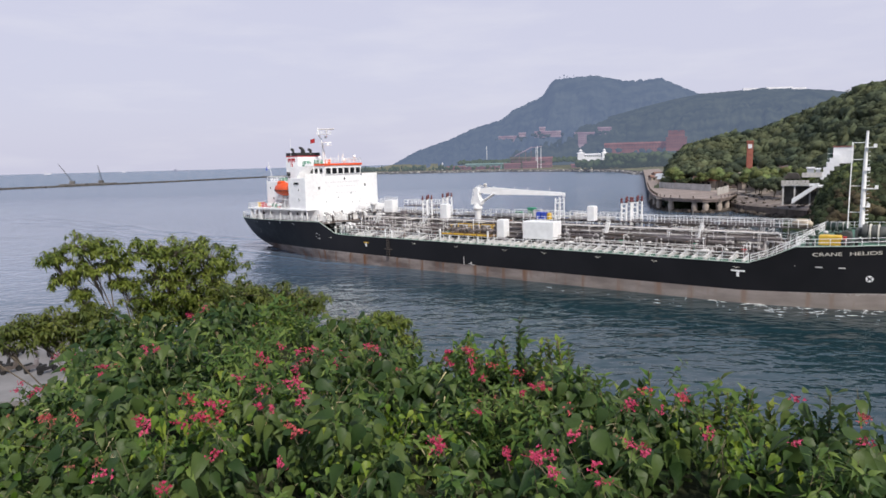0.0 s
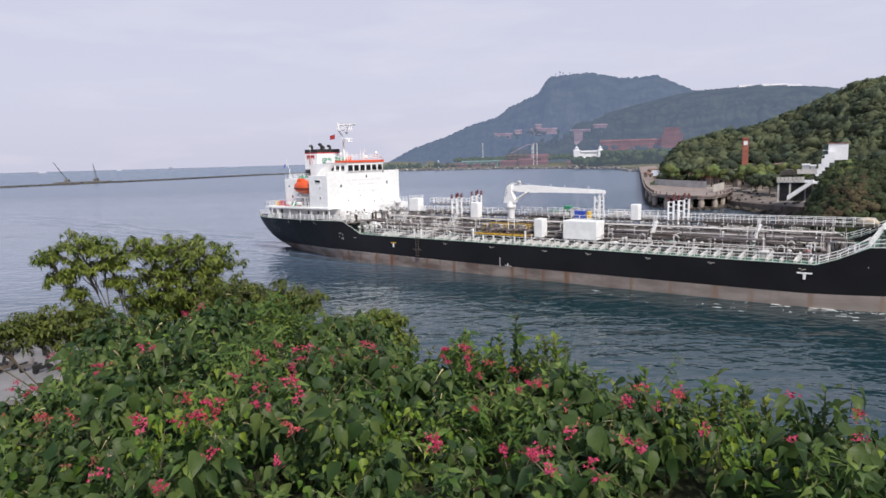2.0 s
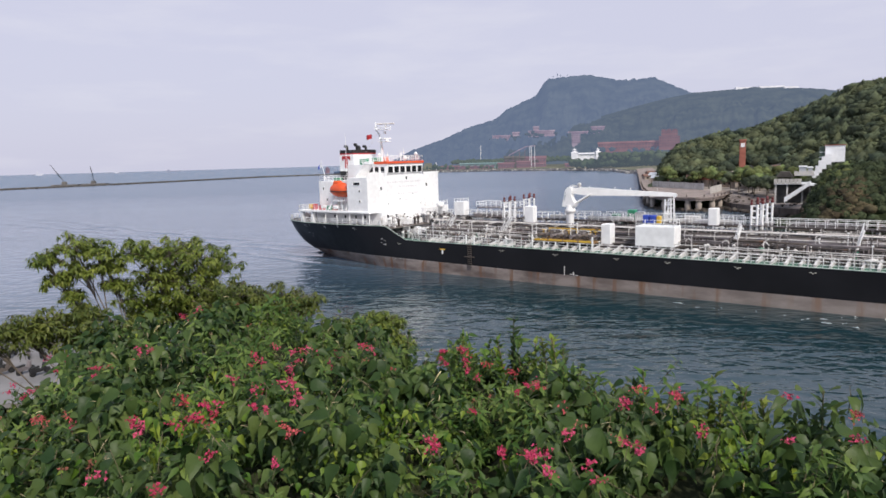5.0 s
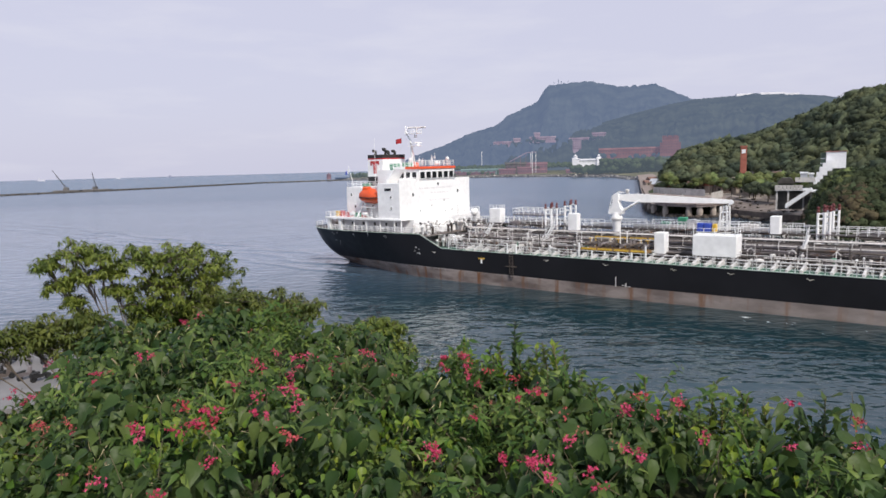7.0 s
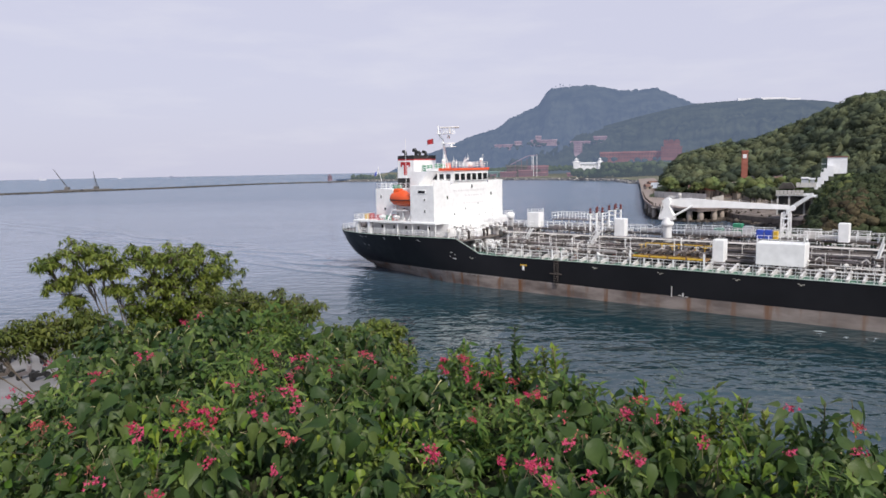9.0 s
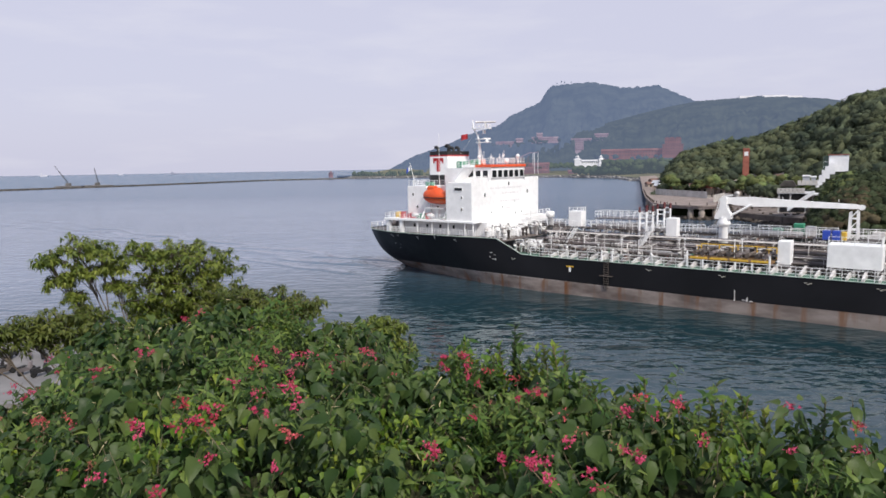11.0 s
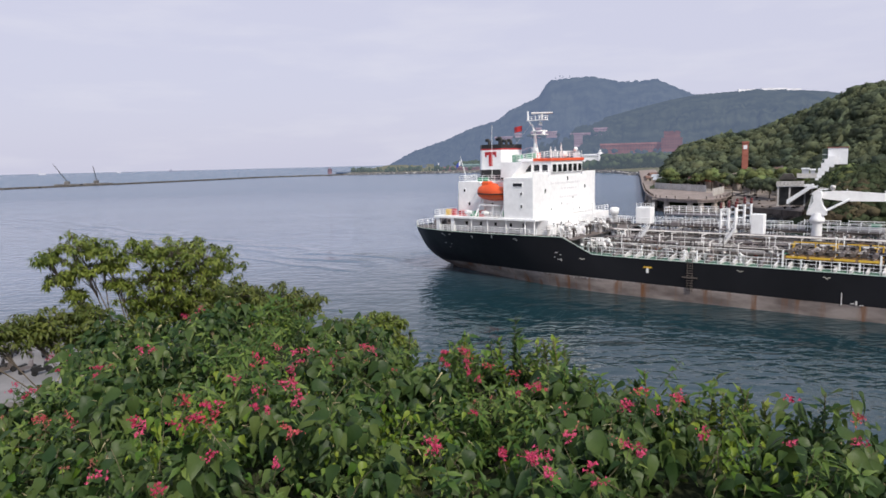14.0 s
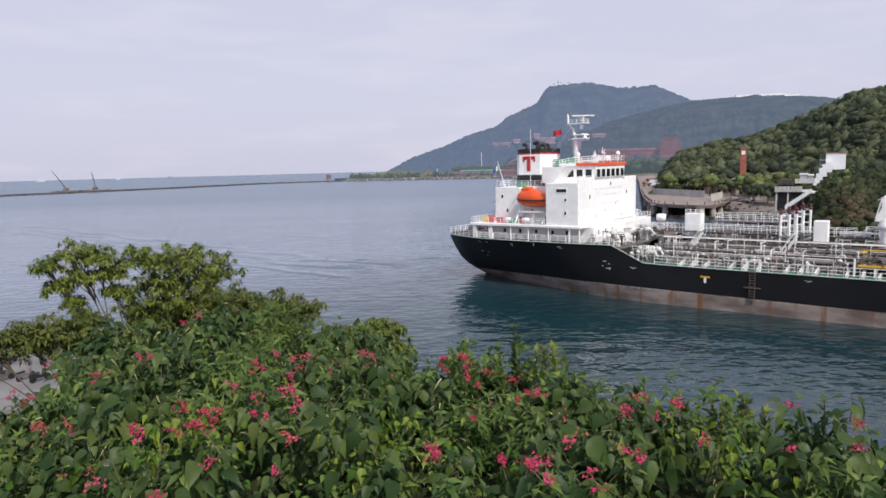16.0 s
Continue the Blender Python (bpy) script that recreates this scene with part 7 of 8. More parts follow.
    for i in range(9):
        x = -6.2 + i * 1.12
        g = Geo()
        g.tube([(x, -9.6, 7.15), (x, -3.6, 7.15), (x, -3.0, 7.6), (x, 9.6, 7.6)], 0.2, 8)
        g.tube([(x, -9.7, 7.15), (x, -9.55, 7.15)], 0.29, 10)
        g.tube([(x, -8.2, 7.15), (x, -8.05, 7.15)], 0.28, 10)
        part("manifold_pipe", g, (DECK_RED, DARK_PIPE, GREYPIPE)[i % 3], ship)
        g = Geo()
        g.tube([(x, -8.1, 7.15), (x, -8.1, 7.9)], 0.07, 6)
        g.lathe((x, -8.1, 7.9), [(0.33, -0.03), (0.36, 0), (0.33, 0.03)], 10)
        part("manifold_valve", g, (YELLOW, DARK_PIPE, DARK_PIPE, OFFWHITE)[i % 4], ship)
    for x0, x1, y in ((-6.5, 3.2, -5.6), (-6.0, 2.5, -4.6)):
        g = Geo()
        g.tube([(x0, y, 7.9), (x1, y, 7.9)], 0.08, 6)
        for k in range(5):
            xx = x0 + (x1 - x0) * k / 4
            g.tube([(xx, y, 5.4), (xx, y, 7.9)], 0.1, 6)
        part("hose_beam", g, YELLOW if y < -5 else DECK_RED, ship)
    for x, y, w, d, h, mat in ((1.0, 2.0, 1.2, 1.2, 0.9, GREEN), (3.6, 2.2, 1.3, 1.2, 1.6, GREEN), (5.2, 1.6, 1.2, 1.4, 1.3, OFFWHITE), (7.8, -2.0, 0.9, 0.9, 1.2, BLUE), (8.9, -2.1, 0.9, 0.9, 1.2, BLUE), (9.95, -2.0, 0.6, 0.8, 1.1, YELLOW), (13.0, 1.8, 2.2, 1.2, 0.9, OFFWHITE), (-24, -2.0, 1.2, 0.8, 0.6, GREYPIPE), (43.5, 2.2, 1.6, 1.0, 0.6, GREYPIPE)):
        crate("deck_machine" if mat in (GREEN, OFFWHITE) else "drum_rack" if mat is BLUE else "locker", x, x + w, y, y + d, 8.92, 8.92 + h, mat)
        for px in (x + 0.1, x + w - 0.1):
            for py in (y + 0.1, y + d - 0.1):
                g = Geo()
                g.beam((px, py, 5.35), (px, py, 8.92), 0.08)
                part("frame_leg", g, OFFWHITE, ship)
    for x, y in ((-7.5, 6.5), (-2, 6.8), (4, 6.5), (10, 6.8), (16, 6.5)):
        g = Geo()
        for z in (6.6, 7.7, 8.8, 9.7):
            g.tube([(x, y, z), (x + 4.6, y, z)], 0.05, 5)
        for k in range(4):
            g.tube([(x + 1.5 * k, y, 5.4), (x + 1.5 * k, y, 9.8)], 0.06, 5)
        part("pipe_rack", g, WHITE, ship)
    for x0, run in ((-28.3, 2.4), (-16.3, 2.4), (22.0, 1.0), (36.4, 0.9)):
        stairway(ship, (x0, -5.6, 5.4), (x0 + run, -5.6, 9.3), 0.9)
    # pilot ladder
    g = Geo()
    for s in (-0.32, 0.32):
        g.tube([(-17.4 + s, -13.1, 5.9), (-17.4 + s, -13.1, 1.5)], 0.03, 5)
    for i in range(13):
        g.box(-17.8, -17.0, -13.16, -13.05, 1.6 + i * 0.33, 1.66 + i * 0.33)
    g.box(-18.4, -16.4, -13.2, -13.05, 3.3, 3.42)
    part("pilot_ladder", g, DECK_RED, ship, "rope pilot ladder hung over the side")
    for x in (-18.2, -16.6):
        g = Geo()
        g.box(x - 0.09, x + 0.09, -12.95, -12.75, 5.3, 7.0, 0.02)
        part("ladder_post", g, WHITE, ship)
    # marks on the side
    def mark(name, x0, x1, z0, z1, mat, dy=0.0):
        g = Geo()
        g.box(x0, x1, -13.035 + dy, -12.98 + dy, z0, z1)
        part(name, g, mat, ship)
    for x, m1 in ((-23.15, YELLOW), (44.05, WHITE)):
        mark("side_mark", x - (0.6 if m1 is YELLOW else 0.85), x + (0.6 if m1 is YELLOW else 0.85), 4.17, 4.38, m1)
        mark("side_mark", x - 0.16, x + 0.16, 3.5, 4.15, WHITE)
    mark("draught_mark", -0.06, 0.06, 1.7, 3.1, OFFWHITE)
    mark("draught_mark", 0.9, 1.3, 1.9, 2.0, OFFWHITE)
    mark("draught_mark", 1.4, 1.6, 1.8, 2.3, OFFWHITE)
    mark("draught_mark", 1.8, 2.2, 1.8, 1.9, OFFWHITE)
    for x in (-33, -11.2, -1.6, 8.2, 15.5, 24.5, 33, 43.8):
        mark("side_mark", x - 0.42, x - 0.12, 4.77, 4.84, CREAM)
        mark("side_mark", x + 0.10, x + 0.42, 4.72, 4.79, CREAM)
        mark("side_mark", x - 0.12, x + 0.10, 4.60, 4.70, CREAM)


def forecastle(ship):
    m = new("foremast")
    m.parent = ship
    m.location = (56.2, 0, 7.7)
    tagged(m, "white foremast with ladder and crossbars")
    g = Geo()
    g.tube([(0, 0, 0), (0, 0, 9), (0.1, 0, 14.2)], 0.34, 12, r1=0.16)
    part("pole", g, WHITE, m)
    g = Geo()
    for k in range(22):
        z = 1.0 + k * 0.55
        g.tube([(0.38 - 0.012 * k, -0.1, z), (0.72 - 0.012 * k, -0.1, z + 0.05), (0.72 - 0.012 * k, 0.2, z + 0.05), (0.38 - 0.012 * k, 0.2, z)], 0.035, 4)
    part("climbing_rungs", g, WHITE, m)
    g = Geo()
    for s in (-0.25, 0.25):
        g.tube([(-1.6, s, 0), (-1.5, s, 12.8)], 0.05, 5)
    for i in range(26):
        g.tube([(-1.57, -0.25, 0.5 + i * 0.48), (-1.57, 0.25, 0.5 + i * 0.48)], 0.04, 4)
    for z in (3.5, 7, 10.5, 12.7):
        g.tube([(-1.55, 0, z), (0, 0, z)], 0.05, 5)
    part("ladder", g, WHITE, m)
    for z, w in ((12.0, 1.2), (6.6, 1.6), (4.2, 0.8), (9.0, 0.6)):
        g = Geo()
        g.box(-0.1, w, -0.4, 0.4, z, z + 0.12)
        g.box(w - 0.35, w, -0.2, 0.2, z + 0.12, z + 0.5)
        part("mast_bracket", g, WHITE, m)
    for x, y, mat in ((52.4, 2.5, DULL_GREEN), (53.9, 2.3, DULL_GREEN)):
        g = Geo()
        g.lathe((x, y, 9.0), [(0.2, -0.75), (0.66, -0.72), (0.66, -0.55), (0.56, -0.5), (0.56, 0.5), (0.66, 0.55), (0.66, 0.72), (0.2, 0.75)], 16, axis="x")
        drum = part("winch_drum", g, mat, ship, "dull green winch drum with cream bands")
        for q in (-0.64, 0.0, 0.64):
            g = Geo()
            g.lathe((x + q, y, 9.0), [(0.50, -0.05), (0.685, -0.05), (0.685, 0.05), (0.50, 0.05)], 16, axis="x")
            part("drum_band", g, CREAM, drum)
        g = Geo()
        for q in (-0.6, 0.6):
            g.box(x + q - 0.1, x + q + 0.1, y - 0.5, y + 0.5, 7.7, 8.6)
        part("bearer", g, ROPE_GREY, drum)
    # the windlass: rope-wound drums of falling size with pale bands
    for x, y, r, w, mat in ((57.0, -3.6, 1.0, 0.34, ROPE_GREY), (57.55, -3.6, 1.12, 0.12, CREAM), (57.95, -3.6, 0.98, 0.34, ROPE_GREY), (58.45, -3.6, 1.05, 0.1, CREAM), (58.9, -3.6, 0.8, 0.4, ROPE_GREY), (59.5, -3.6, 0.95, 0.1, CREAM), (56.4, -3.6, 0.62, 0.3, ROPE_GREY)):
        g = Geo()
        g.lathe((x, y, 8.95), [(0.15, -w), (r * 0.96, -w), (r, -w * 0.8), (r, w * 0.8), (r * 0.96, w), (0.15, w)], 18, axis="x")
        part("windlass_drum", g, mat, ship)
    g = Geo()
    for x in (56.1, 60.0):
        g.prism([(x - 0.15, 7.7), (x + 0.15, 7.7), (x + 0.15, 9.3), (x - 0.15, 9.3)], -4.6, -2.6)
    g.box(56.0, 60.2, -4.7, -2.5, 7.7, 7.95)
    part("windlass_bed", g, ROPE_GREY, ship)
    winch(ship, 61.8, -1.0, 7.7, DULL_GREEN)
    winch(ship, 58.5, 3.6, 7.7, DULL_GREEN)
    winch(ship, 55.2, -6.4, 7.7, ROPE_GREY)
    # chocks, bitts and pipes round the forecastle edge
    for x, y in ((52.0, -11.2), (56.4, -10.2), (60.2, -8.4), (63.5, -6.6), (66.5, -4.8), (55.6, -9.4), (51.8, 6.0), (57.5, 8.5), (62, 6.5)):
        g = Geo()
        for q in (-0.35, 0.35):
            g.lathe((x + q, y, 7.7), [(0.2, 0), (0.2, 0.65), (0.26, 0.68), (0.26, 0.78), (0.1, 0.82)], 10)
        g.box(x - 0.65, x + 0.65, y - 0.25, y + 0.25, 7.7, 7.82)
        part("bitts", g, ROPE_GREY, ship)
    for x, y, h in ((51.4, -7.4, 1.0), (51.8, -5.6, 0.8), (52.6, -4.0, 1.3), (55.0, -1.6, 1.5), (54.6, -8.0, 0.8), (61.0, -5.2, 0.9), (64, -3, 1.1), (51.4, -2.6, 1.2), (53.4, -0.6, 0.9)):
        g = Geo()
        g.lathe((x, y, 7.7), [(0.16, 0), (0.16, h * 0.7), (0.3, h * 0.72), (0.3, h * 0.95), (0.12, h)], 10)
        part("deck_vent", g, random.Random(int(x * 10)).choice([OFFWHITE, DULL_GREEN, GREEN]), ship)
    g = Geo()
    g.box(52.6, 55.0, -9.6, -8.0, 7.75, 8.95, 0.08)
    part("yellow_locker", g, YELLOW, ship)
    g = Geo()
    g.box(55.2, 55.6, -9.4, -9.0, 7.7, 8.9, 0.04)
    part("fire_box", g, RED, ship)
    g = Geo()
    brng = random.Random(8)
    crown(g, (49.2, 0.0, 9.45), 1.25, 0.9, 0.68, 3, 0.35, brng)
    part("canvas_cover", g, TAN_COVER, ship, "rounded bundle under a tan cover")
    rail(ship, [(50.6, -12.0, 7.7), (50.6, 12.0, 7.7)], 1.05, 1.4, 3, 0.045)
    stairway(ship, (47.2, -9.6, 5.4), (50.4, -9.6, 7.7))
    # ship's name in raised white letters, following the bow flare
    for word, x0, x1 in (("CRANE", 52.42, 55.5), ("HELIOS", 56.28, 59.45)):
        curve = bpy.data.curves.new("name_letters", "FONT")
        curve.body, curve.size, curve.extrude, curve.offset = word, 0.85, 0.02, 0.012
        tmp = bpy.data.objects.new("tmp_letters", curve)
        scene.collection.objects.link(tmp)
        me = bpy.data.meshes.new_from_object(tmp.evaluated_get(bpy.context.evaluated_depsgraph_get()))
        bpy.data.objects.remove(tmp)
        lo, hi = min(v.co.x for v in me.vertices), max(v.co.x for v in me.vertices)
        for v in me.vertices:
            x = x0 + (v.co.x - lo) / (hi - lo) * (x1 - x0)
            z = 6.62 + 0.066 * (x - 52.42) + v.co.y * 0.72
            v.co = Vector((x, -half_breadth(x, z) - 0.03 + v.co.z, z))
        me.materials.clear()
        me.materials.append(CREAM)
        part("name_letters", me, CREAM, ship, "dull cream raised name letters")
    x, z = 58.3, 4.0

    def on_bow(a, h, out):
        return (a, -half_breadth(a, h) - out, h)
    g = Geo()
    ring = [on_bow(x + 0.4 * math.cos(k * math.tau / 20), z + 0.4 * math.sin(k * math.tau / 20), 0.04) for k in range(20)]
    g.mesh(ring + [on_bow(x, z, 0.04)], [(k, (k + 1) % 20, 20) for k in range(20)])
    part("bow_thruster_mark", g, WHITE, ship, "round white mark with a dark cross")
    g = Geo()
    for q in (45, 135):
        u, v = math.cos(radians(q)), math.sin(radians(q))
        g.mesh([on_bow(x + a * u - s * v, z + a * v + s * u, 0.055) for a, s in ((-0.33, -0.07), (0.33, -0.07), (0.33, 0.07), (-0.33, 0.07))], [(0, 1, 2, 3)])
    part("mark_cross", g, HULL_BLACK, ship)
    for x in (53.0, 55.4):
        g = Geo()
        z = 5.2
        y = -half_breadth(x, z)
        g.box(x - 0.5, x + 0.5, y - 0.06, y + 0.05, z, z + 0.16)
        part("hawse_lip", g, OFFWHITE, ship)


def tanker():
    ship = thing("tanker_ship", "black-hulled chemical tanker with white bridge and piped deck", "ship", pose(10.69, 122.18, 0, 0, 0, -37.5))
    base = ship.matrix_world.copy()
    ship.matrix_world = Matrix.Identity(4)
    hull(ship)
    side_rails(ship)
    transverse_frames(ship)
    accommodation(ship)
    funnel(ship)
    radar_mast(ship)
    lifeboat(ship)
    stern_staff(ship)
    hull_marks(ship)
    deck_piping(ship)
    deck_fittings(ship)
    deck_crane(ship)
    midship_gear(ship)
    forecastle(ship)
    ship.matrix_world = base
    return ship


TANKER = tanker()


# ---- foreground bank, bushes and tree ----
def bank_height(x, y):
    """The hillside below the camera, down to the quay and the water."""
    z = 17.7 - max(0, y - 0.8) * 0.62 - 0.05 * max(0, abs(x) - 6)
    quay = 2.8 if x < -16 else -1.5
    return max(quay, z) if y < 78 else quay


def near_ground():
    def f(x, y):
        z = bank_height(x, y)
        edge = 63.3 - 0.33 * (x + 36.6) if x < -31 else 40
        return (x, y, z if y < edge else -2)
    xs = [-130, -100, -80, -60, -50, -40, -30, -25, -20, -18, -15, -12, -9, -7, -5, -3, -1, 1, 3, 5, 7, 9, 12, 15, 20, 26, 34, 46]
    ys = [-12, -8, -5, -2, 0, 0.8, 1.5, 2.2, 3, 4, 5, 6, 8, 10, 13, 16, 20, 24, 28, 33, 39.9, 40, 46, 52, 58, 61, 64, 67, 71, 76, 82, 91]
    solid("ground_bank_near", sheet(f, xs, ys), SOIL, "brown soil bank under the bushes", "ground", kind="structure")
    g = Geo()
    g.mesh([(x, y, z) for z in (2.55, 2.9) for x, y in ((-120, 46), (-24, 46), (-32, 61.5), (-120, 90.5))], [(4, 5, 6, 7), (0, 1, 5, 4), (1, 2, 6, 5), (2, 3, 7, 6), (3, 0, 4, 7)])
    solid("pavement_quay", g, ASPHALT, "grey paved quay below the bank", "pavement", kind="structure")


def leaf_shape(g, p, axis, up, length, width, droop=0.25, fold=0.25, mat=0, wide=0.35):
    """A pointed leaf: two halves folded along the midrib, tip bending down. axis: along the leaf; up: its face."""
    side = axis.cross(up)
    if side.length < 1e-6:
        return
    side.normalize()
    up = side.cross(axis).normalized()
    prof = ((0.0, 0.08), (0.06, 0.64), (wide * 0.72, 1.0), (0.50, 0.72), (0.76, 0.29), (1.0, 0.0))
    mid, lef, rig = [], [], []
    for t, w in prof:
        c = p + axis * (length * t) - up * (droop * length * t * t)
        mid.append(c)
        lef.append(c + side * (width * 0.5 * w) + up * (fold * width * 0.5 * w))
        rig.append(c - side * (width * 0.5 * w) + up * (fold * width * 0.5 * w))
    n = len(prof)
    vs = mid + lef[1:-1] + rig[1:-1]
    L, R = lambda i: n + i - 1, lambda i: n + (n - 2) + i - 1
    fs = [(0, L(1), 1), (0, 1, R(1))]
    for i in range(1, n - 2):
        fs += [(i, L(i), L(i + 1), i + 1), (i, i + 1, R(i + 1), R(i))]
    fs += [(n - 2, L(n - 2), n - 1), (n - 2, n - 1, R(n - 2))]
    g.mesh(vs, fs, True, mat)


def flower_spray(g, p, rng, r=0.06, n=16):
    """A loose arching raceme of small blossoms, the lower ones wider open."""
    d = Vector((rng.gauss(0, 0.7), rng.gauss(-0.2, 0.6), rng.uniform(0.1, 0.9))).normalized()
    for i in range(n):
        k = i / n
        c = p + d * (r * 2.6 * k) + Vector((0, 0, -r * 1.1 * k * k)) + Vector((rng.gauss(0, r * 0.42), rng.gauss(0, r * 0.42), rng.gauss(0, r * 0.36)))
        big = rng.uniform(0.7, 1.2) * (1.1 - 0.5 * k)
        face = Vector((rng.gauss(0, 0.6), rng.gauss(-0.6, 0.5), rng.gauss(0.5, 0.5))).normalized()
        for q in range(3):
            out = Matrix.Rotation(q * 2.09 + rng.random(), 3, face) @ face.orthogonal().normalized()
            leaf_shape(g, c, (out + face * 0.5).normalized(), face, 0.0108 * big, 0.0080 * big, 0.1, 0.3, 0, 0.6)


# far rim of the bush mass by bearing: distance and height of its top
RIM = [(-48, 5.2, 17.55), (-36, 5.6, 17.62), (-34, 5.8, 17.66), (-32, 6.2, 17.72), (-30, 6.5, 17.84), (-27.5, 6.8, 18.05), (-20, 7.0, 18.02), (-14, 6.6, 18.0), (-10, 6.0, 17.95), (-5, 5.6, 17.93), (-2.4, 5.2, 17.95), (-1, 4.8, 17.95), (2, 4.9, 17.98), (6, 4.7, 17.90), (11, 4.6, 17.92), (16, 4.2, 17.93), (24, 4.0, 18.05), (30, 3.9, 18.05), (36, 3.7, 18.05), (50, 3.6, 18.05)]


def rim(az):
    return float(np.interp(az, [r[0] for r in RIM], [r[1] for r in RIM])), float(np.interp(az, [r[0] for r in RIM], [r[2] for r in RIM]))


def canopy(az, D):
    """Height of the bush tops at a bearing and distance."""
    R, z = rim(az)
    x, y = D * math.sin(radians(az)), D * math.cos(radians(az))
    lump = 0.18 * noise.noise(Vector((x * 1.1, y * 1.1, 0.5))) + 0.25 * noise.noise(Vector((x * 2.3, y * 2.3, 4.0)))
    lump *= 1 - 0.55 * min(1, max(0, (az - 8) / 6))
    near = 18.2 - 0.16 * max(0, 2.2 - D)
    k = min(1, max(0, (D - 2.0) / (R - 2.0)))
    base = near + (z - near) * k
    if D > R:
        base -= (D - R) * 1.6
    return base + lump - 0.10 * (D > R - 0.3)


# the thickest flower clusters: bearing, height angle, how many sprays
SPRAYS = [(-16.9, -17.4, 2), (-14.1, -17.9, 5), (-13.4, -19.3, 4), (-14.7, -16.4, 3), (-10.6, -16.6, 5), (-6.8, -16.0, 3), (-20.6, -20.9, 5), (-26.2, -19.7, 1), (-23.6, -20.1, 2), (-21.2, -11.9, 2), (-30.7, -12.9, 3), (-31.7, -19.0, 3), (-34.0, -15.7, 4), (1.6, -17.5, 5), (-0.6, -17.7, 2), (2.4, -19.4, 2), (-14.3, -21.2, 3), (1.5, -23.3, 2), (7.7, -19.6, 4), (8.4, -26.0, 6), (18.2, -21.3, 6), (16.2, -24.0, 2), (-0.6, -24.8, 2), (-26.0, -24.9, 2), (31.6, -20.6, 2), (13.4, -26.3, 2), (-18, -24, 2), (22, -22.5, 1), (-29, -16, 2), (-24.5, -15, 2), (29, -22, 1), (33.5, -21, 1)]


# shaded hollows in the bushes: bearing, height angle, radius in degrees
HOLLOWS = [(21.8, -24.8, 3.3), (24.6, -26.4, 3.0), (18.4, -26.8, 2.0), (-14.0, -26.0, 1.7), (-11.0, -24.6, 1.2), (-30.5, -26.0, 1.6), (13.5, -24.3, 1.0), (-28.8, -22.8, 1.6), (21.6, -22.6, 2.0), (18.7, -23.6, 1.5), (-25.2, -16.9, 0.9), (26.5, -24.5, 1.8), (12.0, -22.5, 1.1), (-9.5, -19.8, 0.8), (-2.5, -23.0, 1.2), (29.8, -22.8, 1.2)]


def at(az, el, D):
    """A point at a bearing and a height angle from the eye."""
    return (D * math.sin(radians(az)), D * math.cos(radians(az)), 19.4 + D * math.tan(radians(el)))


def spray(g, stalk, ob, tone):
    """A flower cluster as one part: petals on a green-brown stalk."""
    mat, label = ((FLOWER, "bright pink flower cluster"), (FLOWER_CORAL, "coral-red flower cluster"), (FLOWER_FADED, "faded brownish flower cluster"))[tone]
    pt = part("flower_spray", g, [mat, STEM], ob, label)
    for i in range(stalk):
        pt.data.polygons[i].material_index = 1
    tagged(pt, kind="stuff")


